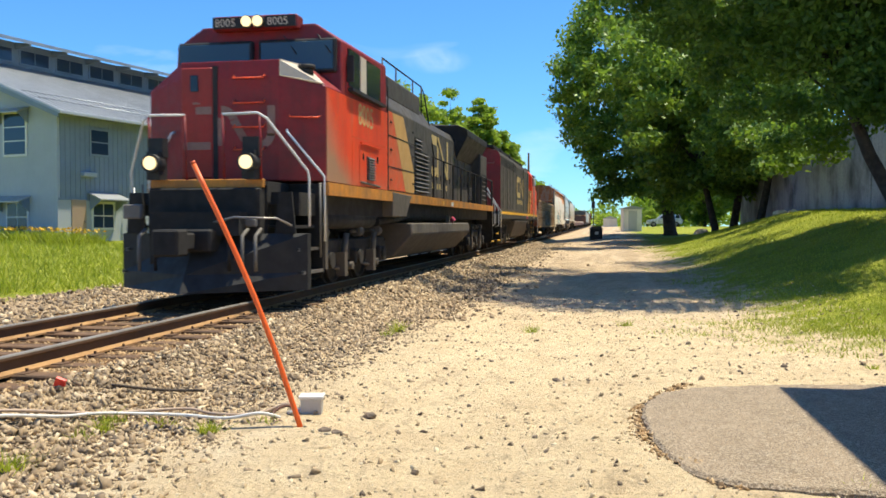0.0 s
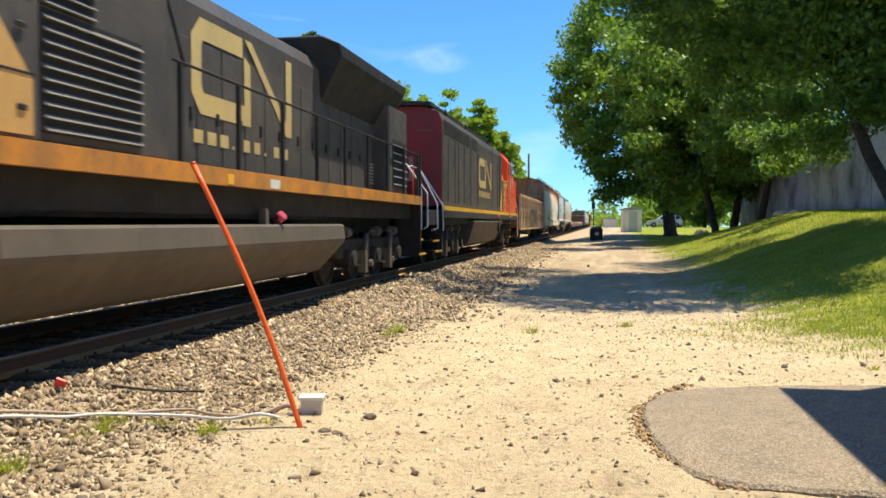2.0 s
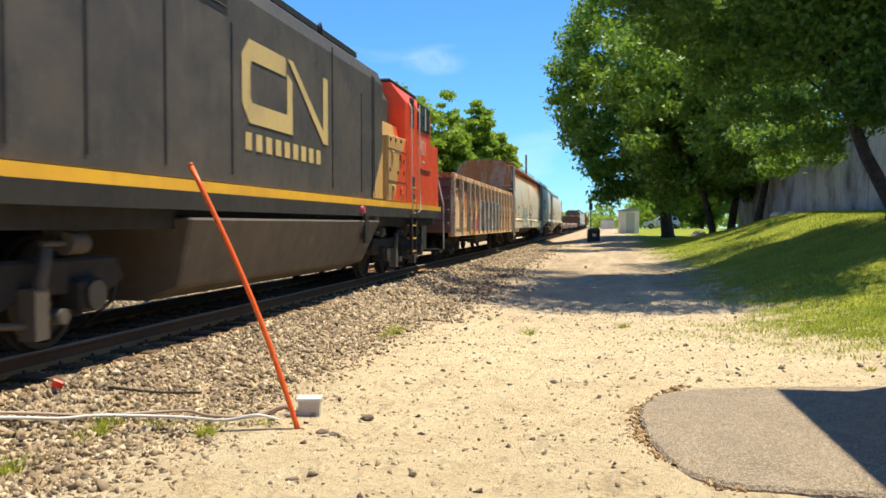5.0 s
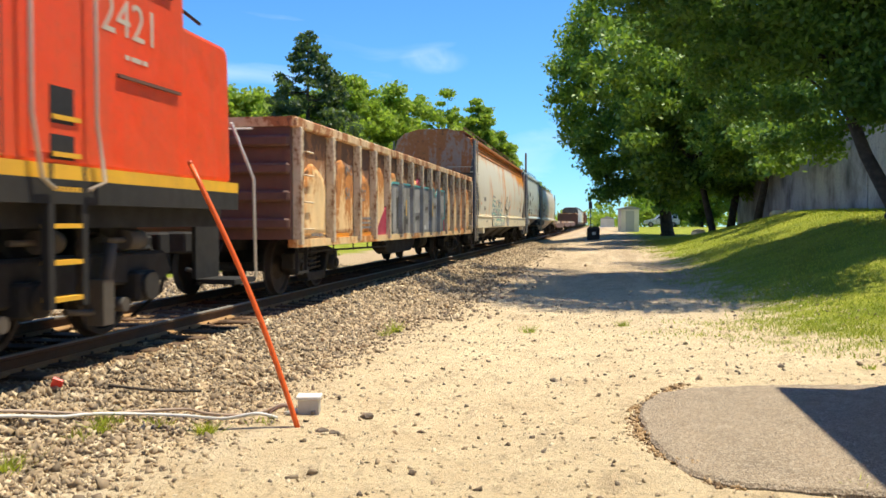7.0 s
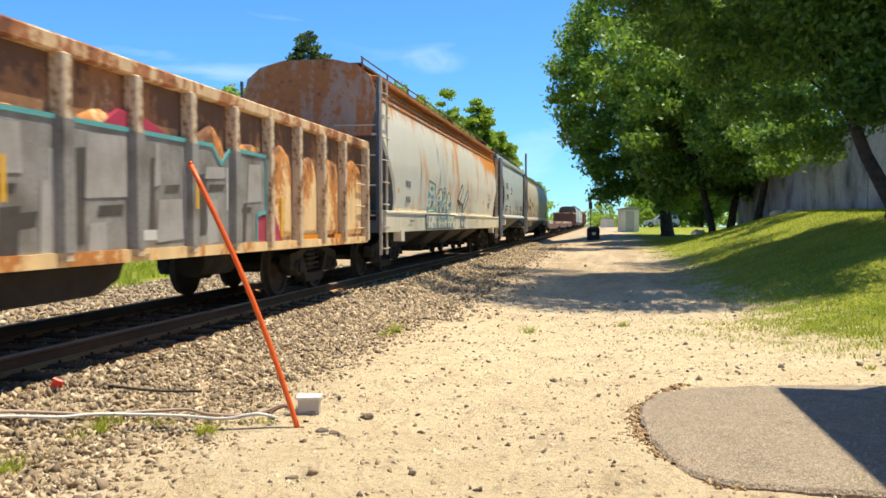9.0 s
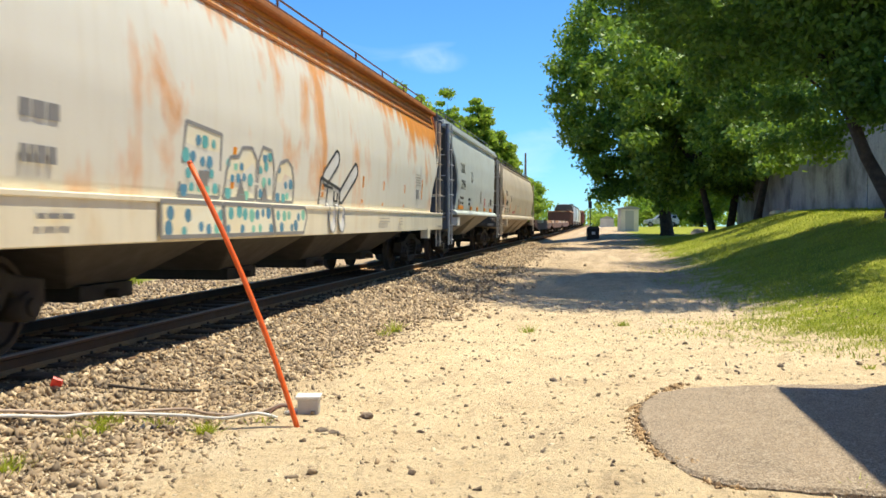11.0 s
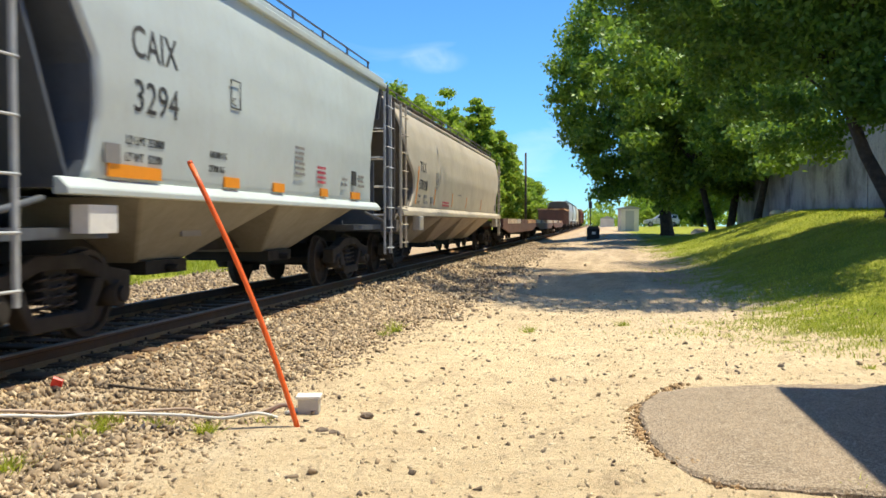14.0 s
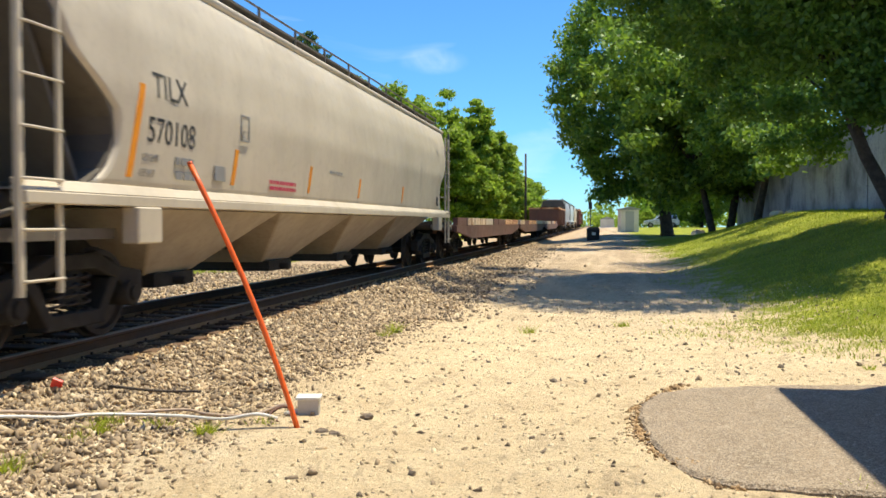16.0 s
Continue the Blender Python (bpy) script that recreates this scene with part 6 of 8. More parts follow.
def end_shade_skins(parent, width, ends, L, zs, mat):
    """Skins that follow the body's curved end at both ends, coloured dark for the shade there."""
    for near in (True, False):
        rings = []
        for z in zs:
            w, a = width(z) - 0.04, ends(z)
            y0, y1 = (a - 0.02, a + 0.08) if near else (L - a - 0.08, L - a + 0.02)
            rings.append([(-w, y0, z), (w, y0, z), (w, y1, z), (-w, y1, z)])
        part("end_shade", B().solid(rings), mat, parent)


def interp(pts):
    xs, ys = zip(*pts)
    return lambda z: float(np.interp(z, xs, ys))


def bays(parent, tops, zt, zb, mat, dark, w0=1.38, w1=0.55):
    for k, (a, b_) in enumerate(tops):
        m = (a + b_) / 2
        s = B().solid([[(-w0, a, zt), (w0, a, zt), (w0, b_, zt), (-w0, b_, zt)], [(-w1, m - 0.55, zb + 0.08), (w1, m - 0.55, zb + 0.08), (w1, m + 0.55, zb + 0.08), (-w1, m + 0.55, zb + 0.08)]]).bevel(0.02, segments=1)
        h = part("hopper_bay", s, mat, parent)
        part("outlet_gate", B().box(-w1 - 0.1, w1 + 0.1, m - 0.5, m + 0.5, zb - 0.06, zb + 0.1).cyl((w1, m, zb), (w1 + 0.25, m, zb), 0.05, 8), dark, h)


def roof_walk(parent, L, z, x, mat, n=12):
    w = part("roof_walk", B().box(x - 0.28, x, 0.3, L - 0.3, z, z + 0.03), mat, parent)
    for k in range(n):
        y = 0.4 + (L - 0.8) * k / (n - 1)
        part("bracket", B().box(x - 0.02, x + 0.01, y - 0.02, y + 0.02, z - 0.18, z + 0.16), mat, w)
    part("kick_rail", B().box(x - 0.01, x + 0.005, 0.3, L - 0.3, z + 0.13, z + 0.16), mat, w)
    for k in range(4):
        y = L * (k + 0.5) / 4
        part("hatch", B().box(-0.5, 0.5, y - 0.9, y + 0.9, z - 0.08, z + 0.06).bevel(0.04, segments=1), mat, parent)


def end_gear(parent, L, mat, dark, x=1.46, z1=4.05, step_z=0.5, inset=0.0):
    """Ladders, corner posts and end plates at both ends of a hopper."""
    for y0, y1, near in ((0.12 + inset, 0.62 + inset, True), (L - 0.62 - inset, L - 0.12 - inset, False)):
        ladder(parent, x, y0 if near else y1, y1 if near else y0, step_z, z1 if near else z1 - 0.2, 8, mat, r=0.013)
        yp = 0.1 if near else L - 0.18
        part("corner_post", B().box(x - 0.09, x - 0.035, yp, yp + 0.05, 1.1, z1), dark, parent)
        part("corner_post", B().box(-x + 0.035, -x + 0.09, yp, yp + 0.05, 1.1, z1), dark, parent)
        part("end_sill", B().box(-x, x, min(yp, yp + 0.1), max(yp, yp + 0.1) + 0.1, 0.95, 1.2), dark, parent)
        ye = 0.3 if near else L - 0.36
        part("end_web", B().prism([(-0.5, 1.0), (0.5, 1.0), (0.7, 3.4), (-0.7, 3.4)], "y", ye, ye + 0.06), dark, parent)
        for z in (1.3, 1.9, 2.5, 3.1):
            part("grab_iron", B().tube([(0.55, yp, z), (0.55, yp - 0.03, z), (x - 0.1, yp - 0.03, z)], 0.014, 6), mat, parent)
        part("brace", B().cyl((x - 0.1, yp + 0.05, 1.15), (x - 0.25, 1.3 if near else L - 1.3, 1.35), 0.03, 6), dark, parent)
    part("shear_plate", B().box(-1.3, 1.3, 0.15, 2.2, 1.0, 1.1), dark, parent)
    part("shear_plate", B().box(-1.3, 1.3, L - 2.2, L - 0.15, 1.0, 1.1), dark, parent)
    part("centre_sill", B().box(-0.3, 0.3, 0.1, L - 0.1, 0.75, 1.05), UNDER, parent)
    part("brake_reservoir", B().cyl((0.5, 1.0, 1.3), (0.5, 1.8, 1.3), 0.2, 12), dark, parent)
    part("brake_wheel", B().tube([(-0.6 + 0.28 * math.cos(k * math.tau / 16), 0.02, 2.6 + 0.28 * math.sin(k * math.tau / 16)) for k in range(17)], 0.018, 6), dark, parent)


PALEPRINT = paint("faded_print", (0.45, 0.4, 0.33), (0.6, 0.52, 0.4), 0.5, 0.6)


ORANGERUST = paint("orange_rust_steel", (0.5, 0.17, 0.035), (0.17, 0.075, 0.04), 0.85, 0.8, scale=1.5)


ENDRUST = flaked("streaked_rust_end_sheet", (0.36, 0.27, 0.22), (0.4, 0.15, 0.05), (0.16, 0.08, 0.05), 0.46, 0.56)


CREAMSPRAY = paint("cream_spray_paint", (0.85, 0.8, 0.62), (0.8, 0.6, 0.25), 0.5, 0.55, scale=1.5)


BAYBROWN = paint("dusty_brown_bay_paint", (0.4, 0.335, 0.26), (0.17, 0.135, 0.1), 0.6, 0.7)


def rusty_hopper():
    c = car("covered_hopper_car", "long pale covered hopper streaked with orange rust and graffiti", "freight car", 77.5, "train cars")
    L = 19.9
    width = interp([(1.35, 1.47), (1.6, 1.5), (2.4, 1.53), (2.9, 1.5), (3.3, 1.45), (3.7, 1.36), (4.1, 1.24), (4.3, 1.0), (4.42, 0.5)])
    ends = interp([(1.35, 1.36), (1.74, 1.31), (2.08, 1.1), (2.25, 0.9), (2.58, 0.5), (2.92, 0.16), (3.1, 0.12), (4.42, 0.12)])
    part("body", layered(width, ends, L, np.concatenate([np.linspace(1.38, 4.1, 22), [4.2, 4.3, 4.42]])), HOP1, c, "pale body with orange rust runs below the roof")
    end_shade_skins(c, width, ends, L, np.linspace(1.42, 4.05, 16), HOP2DARK)
    for y in (0.1, L - 0.14):
        part("end_sheet", B().prism([(-1.3, 2.9), (1.3, 2.9), (1.42, 3.6), (1.3, 4.08), (1.02, 4.31), (0.52, 4.44), (-0.52, 4.44), (-1.02, 4.31), (-1.3, 4.08), (-1.42, 3.6)], "y", y - 0.01, y + 0.05), ENDRUST, c, "rusty brown end sheet")
    for z in (3.66, 3.78, 3.9):
        part("roof_bead", B().box(width(z) - 0.01, width(z) + 0.02, 0.4, L - 0.4, z, z + 0.035), ORANGERUST, c)
    part("eave", B().box(1.25, 1.42, 0.25, L - 0.25, 4.02, 4.12).bevel(0.02, segments=1), ORANGERUST, c)
    for x in (1.42, -1.56):
        part("side_sill", B().box(x, x + 0.14, 0.3, L - 0.05, 0.95, 1.38).box(x - 0.03, x + 0.16, 0.3, L - 0.05, 1.34, 1.4).bevel(0.012, segments=1), HOP1SILL, c, "cream side sill with yellow stains")
    part("jacking_pad", B().box(1.4, 1.58, L - 2.2, L - 1.9, 0.75, 1.0), HOP1SILL, c)
    part("jacking_pad", B().box(1.4, 1.58, 1.6, 1.9, 0.75, 1.0), HOP1SILL, c)
    # bays painted near black for the shade beneath the body
    bays(c, [(3.2, 6.4), (6.8, 9.8), (10.1, 13.1), (13.5, 16.7)], 1.02, 0.4, paint("grimy_shade_bay_paint", (0.07, 0.062, 0.055), (0.03, 0.027, 0.024), 0.6, 0.8), UNDER, 1.3, 0.6)
    end_gear(c, L, PALE, HOP2DARK, 1.5, 4.05)
    roof_walk(c, L, 4.36, 1.05, DARKRUST, 10)
    for y, z in ((1.6, 1.9), (9.62, 2.05), (6.2, 2.05), (11.95, 2.0), (13.5, 1.98), (15.4, 1.98), (17.3, 2.2)):
        x = width(1.75) + 0.004
        part("reflector", B().solid([[(width(z - 0.5) + 0.003, y - 0.07, z - 0.5), (width(z - 0.5) + 0.003, y + 0.03, z - 0.5), (width(z) + 0.004, y + 0.09, z), (width(z) + 0.004, y - 0.01, z)], [(width(z - 0.5) - 0.01, y - 0.07, z - 0.5), (width(z - 0.5) - 0.01, y + 0.03, z - 0.5), (width(z) - 0.01, y + 0.09, z), (width(z) - 0.01, y - 0.01, z)]]), REFLECT, c, "orange reflective strip")
    # graffiti: a dotted block word over body and sill, and a white figure beside it
    def skin(name, pts, mat, parent, lift, label=""):
        """A flat painted shape that follows the bulge of the side."""
        flat = lambda e: [(width(max(z, 1.41)) + e if z > 1.405 else 1.586 + e, y, z) for y, z in pts]
        return part(name, B().solid([flat(lift - 0.02), flat(lift)]), mat, parent, label)

    def outline(pts, parent, lift, r, mat=LETTER, closed=True):
        q = pts + pts[:1] if closed else pts
        path = [(width(max(z, 1.41)) + lift if z > 1.405 else 1.586 + lift, y, z) for y, z in q]
        b = B()
        for a, d in zip(path, path[1:]):
            n = Vector((0, -(d[2] - a[2]), d[1] - a[1])).normalized() * r
            a, d = Vector(a), Vector(d)
            b.solid([[a + n, d + n, d - n, a - n], [p - Vector((0.006, 0, 0)) for p in (a + n, d + n, d - n, a - n)]])
        return part("graffiti_outline", b, mat, parent)

    BLUESPRAY = paint("blue_spray_paint", (0.09, 0.26, 0.38), (0.1, 0.16, 0.2), 0.3, 0.5)
    MINT = paint("mint_spray_paint", (0.2, 0.55, 0.42), (0.3, 0.4, 0.3), 0.3, 0.5)
    rng = random.Random(9)
    words = [[(4.85, 1.43), (4.98, 2.22), (5.85, 2.16), (5.83, 1.43)], [(5.95, 1.43), (6.0, 1.75), (6.1, 1.92), (6.35, 1.95), (6.45, 2.06), (6.75, 2.08), (6.9, 1.95), (6.9, 1.43)],
             [(6.95, 1.43), (6.98, 1.95), (7.1, 2.12), (7.4, 2.1), (7.5, 1.9), (7.52, 1.43)], [(7.56, 1.43), (7.6, 1.8), (7.75, 1.97), (8.0, 2.02), (8.2, 1.92), (8.28, 1.7), (8.28, 1.43)],
             [(4.3, 1.0), (4.3, 1.36), (5.7, 1.36), (5.75, 1.0)], [(5.8, 1.0), (5.75, 1.36), (7.2, 1.36), (7.3, 1.0)], [(7.36, 1.0), (7.25, 1.36), (8.5, 1.36), (8.6, 1.24), (8.45, 1.0)]]
    for pts in words:
        g = skin("graffiti", pts, CREAMSPRAY, c, 0.004, "pale block letter with blue and mint dots")
        outline(pts, g, 0.008, 0.022, GREYLET)
        y0, y1 = min(q[0] for q in pts) + 0.12, max(q[0] for q in pts) - 0.08
        z0, z1 = min(q[1] for q in pts) + 0.08, max(q[1] for q in pts) - 0.1
        for a in range(int((y1 - y0) / 0.19) + 1):
            for b_ in range(int((z1 - z0) / 0.17) + 1):
                y, z = y0 + 0.19 * a + 0.09 * (b_ % 2) + rng.uniform(-.03, .03), z0 + 0.17 * b_ + rng.uniform(-.03, .03)
                if y > y1 or rng.random() < 0.12:
                    continue
                xx = (width(z) if z > 1.405 else 1.586) + 0.005
                part("dot", B().cyl((xx - 0.012, y, z), (xx, y, z), rng.uniform(0.05, 0.085), 12), (BLUESPRAY, MINT, TEAL)[rng.randrange(3)], g)
    for pts in ([(5.3, 1.72), (5.55, 1.72), (5.5, 1.55), (5.28, 1.55)], [(6.3, 1.43), (6.42, 1.68), (6.6, 1.43)], [(7.1, 1.43), (7.2, 1.66), (7.32, 1.43)]):
        skin("graffiti_shading", pts, GREYLET, c, 0.012)
    capsule = lambda a, d, r: [(q[0] + r * math.cos(t), q[1] + r * math.sin(t)) for q, off in ((d, 0), (a, math.pi)) for t in (math.atan2(d[1] - a[1], d[0] - a[0]) + off - math.pi / 2 + math.pi * k / 6 for k in range(7))]
    sk = skin("graffiti", [(9.42, 1.43), (9.5, 1.85), (9.62, 1.86), (10.5, 1.7), (10.55, 1.43)], WHITE, c, 0.004, "white outlined graffiti figure with two prongs")
    outline([(9.42, 1.43), (9.5, 1.85), (10.5, 1.7), (10.55, 1.43)], sk, 0.01, 0.026, LETTER, False)
    for a, d in (((9.72, 1.86), (10.3, 2.2)), ((10.62, 1.6), (11.42, 2.06))):
        cp = capsule(a, d, 0.13)
        skin("graffiti_prong", cp, WHITE, sk, 0.006)
        outline(cp, sk, 0.011, 0.022)
    outline([(9.8, 1.45), (9.85, 1.72), (9.65, 1.74), (10.1, 1.7)], sk, 0.012, 0.02, LETTER, False)
    outline([(10.2, 1.66), (10.2, 1.5), (10.38, 1.5), (10.38, 1.64)], sk, 0.012, 0.018, LETTER, False)
    for y in (9.85, 10.35):
        cp = capsule((y, 1.14), (y, 1.3), 0.16)
        skin("graffiti_foot", cp, WHITE, sk, 0.004)
        outline(cp, sk, 0.008, 0.012, GREYLET)
    smallprint(c, width(2.1) + 0.004, 16.6, 2.35, 0.5, 6, PALEPRINT, 0.03, 0.06, seed=7)
    part("label_patch", B().box(1.52, 1.526, 16.62, 16.9, 1.7, 1.92), GREYLET, c)
    smallprint(c, 1.585, 12.9, 1.24, 0.8, 2, PALEPRINT, 0.03, 0.06, seed=8)
    smallprint(c, 1.585, 14.6, 1.24, 0.3, 3, PALEPRINT, 0.03, 0.06, seed=18)
    smallprint(c, 1.52, 2.3, 2.1, 0.5, 2, GREYLET, 0.14, 0.35, seed=12)
    smallprint(c, 1.585, 2.4, 1.22, 0.5, 1, GREYLET, seed=13)
    freight_truck(c, 2.0)
    freight_truck(c, L - 2.0)
    coupler(c, 0.1, -1)
    coupler(c, L - 0.1, 1)


rusty_hopper()


def blue_hopper():
    c = car("covered_hopper_car", "short pale blue-grey covered hopper with black lettering", "freight car", 98.6, "train cars")
    L = 12.6
    width = interp([(1.45, 1.45), (1.7, 1.48), (2.4, 1.52), (3.1, 1.49), (3.6, 1.43), (3.95, 1.36), (4.1, 1.3), (4.25, 0.9), (4.32, 0.5)])
    ends = interp([(1.45, 1.5), (1.65, 1.62), (2.1, 1.72), (2.6, 1.68), (3.1, 1.35), (3.6, 0.85), (3.9, 0.45), (4.32, 0.2)])
    part("body", layered(width, ends, L, np.concatenate([np.linspace(1.48, 4.1, 22), [4.18, 4.25, 4.32]])), HOP2, c, "pale blue-grey curved body")
    end_shade_skins(c, width, ends, L, np.linspace(1.52, 4.05, 16), HOP2DARK)
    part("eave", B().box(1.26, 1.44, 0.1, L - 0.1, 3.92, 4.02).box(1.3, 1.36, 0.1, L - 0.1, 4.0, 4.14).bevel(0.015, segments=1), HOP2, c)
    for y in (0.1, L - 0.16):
        part("end_sheet", B().prism([(-1.25, 3.3), (1.25, 3.3), (1.32, 4.06), (0.95, 4.24), (-0.95, 4.24), (-1.32, 4.06)], "y", y, y + 0.06), HOP2DARK, c, "end sheet in slate grey darkened for shade")
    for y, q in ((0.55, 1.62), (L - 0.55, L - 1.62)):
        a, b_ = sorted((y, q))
        part("slope_sheet", B().solid([[(-1.3, y, 3.95), (1.3, y, 3.95), (1.3, y + 0.05, 3.95), (-1.3, y + 0.05, 3.95)], [(-1.34, q - 0.1, 1.45), (1.34, q - 0.1, 1.45), (1.34, q - 0.05, 1.45), (-1.34, q - 0.05, 1.45)]]), HOP2DARK, c, "sloping end in slate grey darkened for shade")
        part("end_plate", B().box(0.2, 1.25, (a if y < 2 else b_) - 0.02, (a if y < 2 else b_) + 0.03, 1.2, 2.4), HOP2DARK, c)
    for x in (1.42, -1.56):
        part("side_sill", B().prism([(x, 1.38), (x + 0.14, 1.38), (x + 0.14, 1.44), (x + 0.05, 1.53), (x, 1.53)], "y", 1.2, L - 1.2).bevel(0.01, segments=1), HOP2, c)
    # bay grey taken down from pale beige to hold the underside shade
    bays(c, [(2.6, 6.3), (6.35, 10.0)], 1.4, 0.6, paint("dusty_shade_bay_paint", (0.25, 0.24, 0.21), (0.12, 0.11, 0.095), 0.6, 0.7), UNDER, 1.42, 0.6)
    part("bay_print", B().box(1.0, 1.02, 4.2, 4.7, 0.98, 1.1), GREYLET, c)
    end_gear(c, L, paint("light_steel_paint", (0.45, 0.47, 0.48), (0.25, 0.22, 0.2), 0.4, 0.5), HOP2DARK, 1.5, 4.0)
    roof_walk(c, L, 4.3, 1.1, HOP2DARK, 9)
    part("jacking_pad", B().box(1.35, 1.52, 1.55, 2.0, 1.05, 1.3), WHITE, c)
    xl = 1.528
    sign("reporting_mark", "CAIX", 0.44, LETTER, c, xl, 2.3, 2.72, 0.88, "bold black lettering", width)
    sign("reporting_mark", "3294", 0.44, LETTER, c, xl + 0.004, 2.3, 2.2, 1.02, "bold black lettering", width=width)
    sign("data_lettering", "LD LMT 233800", 0.12, LETTER, c, xl - 0.002, 2.2, 1.88, 0.9, width=width)
    sign("data_lettering", "LT WT   52200", 0.12, LETTER, c, xl - 0.008, 2.2, 1.72, 0.9, width=width)
    sign("data_lettering", "106300 KG", 0.11, LETTER, c, xl - 0.002, 3.95, 1.88, 0.9, width=width)
    sign("data_lettering", "23700 KG", 0.11, LETTER, c, xl - 0.008, 3.95, 1.72, 0.9, width=width)
    part("data_plate", B().box(1.5, 1.512, 1.82, 2.08, 1.68, 1.86), GREYLET, c)
    fr = B()
    for y0, y1, z0, z1 in ((4.48, 4.76, 2.83, 2.845), (4.48, 4.76, 2.5, 2.515), (4.48, 4.495, 2.5, 2.845), (4.745, 4.76, 2.5, 2.845)):
        fr.box(1.522, 1.53, y0, y1, z0, z1)
    part("plate_outline", fr, LETTER, c)
    sign("plate_letter", "C", 0.14, LETTER, c, 1.53, 4.55, 2.54, 0.9, width=width)
    for y, w in ((1.9, 0.95), (4.35, 0.42), (5.9, 0.4), (7.9, 0.35), (9.6, 0.55)):
        part("reflector", B().box(1.475, 1.5, y, y + w, 1.56, 1.68), REFLECT, c, "orange reflective patch")
    smallprint(c, 1.51, 6.7, 2.25, 0.4, 6, GREYLET, 0.04, 0.075, 2)
    smallprint(c, 1.51, 7.7, 2.02, 0.4, 4, PINK, 0.04, 0.075, 3)
    smallprint(c, 1.505, 9.0, 1.9, 0.3, 2, GREYLET, seed=5)
    part("data_plate", B().box(1.5, 1.515, 9.6, 9.85, 1.8, 2.05), LETTER, c)
    smallprint(c, 1.505, 10.0, 2.0, 0.4, 3, GREYLET, seed=6)
    freight_truck(c, 1.75)
    freight_truck(c, L - 1.75)
    coupler(c, 0.1, -1)
    coupler(c, L - 0.1, 1)


blue_hopper()


def beige_hopper(s, L, mats, label, lettered=True, nb=4, wheels=True):
    body, dark = mats
    c = car("covered_hopper_car", label, "freight car", s, "train cars")
    width = interp([(1.4, 1.46), (1.7, 1.49), (2.4, 1.54), (3.0, 1.5), (3.4, 1.42), (3.7, 1.3), (3.9, 1.12), (4.0, 0.8), (4.05, 0.4)])
    ends = interp([(1.4, 1.35), (1.6, 1.75), (1.9, 1.92), (2.2, 1.85), (2.45, 1.45), (2.6, 1.2), (2.9, 1.0), (3.4, 0.75), (3.8, 0.4), (4.05, 0.3)])
    part("body", layered(width, ends, L, np.concatenate([np.linspace(1.45, 3.9, 24), [3.96, 4.0, 4.05]])), body, c)
    end_shade_skins(c, width, ends, L, np.linspace(1.48, 3.85, 16), dark)
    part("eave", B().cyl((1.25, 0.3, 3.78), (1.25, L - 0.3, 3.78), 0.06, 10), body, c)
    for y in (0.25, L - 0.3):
        part("end_sheet", B().prism([(-1.3, 3.2), (1.3, 3.2), (1.28, 3.75), (1.0, 3.95), (-1.0, 3.95), (-1.28, 3.75)], "y", y, y + 0.05), dark, c, "end sheet coloured dark for shade")
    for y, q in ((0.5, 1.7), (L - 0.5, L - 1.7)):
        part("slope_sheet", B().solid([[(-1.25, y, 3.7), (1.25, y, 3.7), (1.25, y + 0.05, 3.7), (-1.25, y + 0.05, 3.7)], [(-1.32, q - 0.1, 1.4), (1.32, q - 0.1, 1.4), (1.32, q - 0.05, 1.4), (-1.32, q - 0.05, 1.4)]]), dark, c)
    for x in (1.42, -1.56):
        part("side_sill", B().box(x, x + 0.14, 0.55, L - 0.55, 1.3, 1.4).prism([(x, 1.4), (x + 0.14, 1.4), (x + 0.06, 1.5), (x, 1.5)], "y", 0.55, L - 0.55).bevel(0.01, segments=1), body, c)
    step_ = (L - 5.6) / nb
    bays(c, [(2.75 + k * step_, 2.75 + (k + 0.98) * step_) for k in range(nb)], 1.3, 0.45, BAYBROWN, UNDER, 1.4, 0.6)
    end_gear(c, L, body, dark, 1.5, 3.75, 0.58, 0.42)
    roof_walk(c, L, 4.02, 1.1, dark, 14)
    part("jacking_pad", B().box(1.42, 1.6, 2.1, 2.55, 0.95, 1.3).bevel(0.015, segments=1), body, c)
    part("jacking_pad", B().box(1.42, 1.6, L - 2.55, L - 2.1, 0.95, 1.3).bevel(0.015, segments=1), body, c)
    if lettered:
        xl = 1.546
        sign("reporting_mark", "TILX", 0.36, LETTER, c, xl - 0.01, 2.5, 2.38, 0.98, "black stencilled lettering", width=width)
        sign("reporting_mark", "570108", 0.36, LETTER, c, xl - 0.02, 2.42, 1.94, 0.94, "black stencilled lettering", width=width)
        sign("data_lettering", "LD LMT", 0.11, GREYLET, c, xl - 0.035, 2.35, 1.75, 0.85, width=width)
        sign("data_lettering", "LT WT", 0.11, GREYLET, c, xl - 0.045, 2.32, 1.6, 0.85, width=width)
        smallprint(c, xl - 0.04, 3.0, 1.83, 0.45, 2, GREYLET, 0.08, 0.15, 3)
        fr = B()
        for y0, y1, z0, z1 in ((4.6, 4.85, 2.44, 2.46), (4.6, 4.85, 2.14, 2.16), (4.6, 4.62, 2.14, 2.46), (4.83, 4.85, 2.14, 2.46)):
            fr.box(1.535, 1.546, y0, y1, z0, z1)
        part("plate_outline", fr, GREYLET, c)
        sign("plate_letter", "C", 0.13, GREYLET, c, 1.545, 4.66, 2.19, 0.85, width=width)
        part("data_plate", B().box(1.5, 1.512, 3.92, 4.2, 1.63, 1.8), GREYLET, c)
        smallprint(c, 1.505, 5.6, 1.72, 1.0, 2, PINK, 0.05, 0.08, 4)
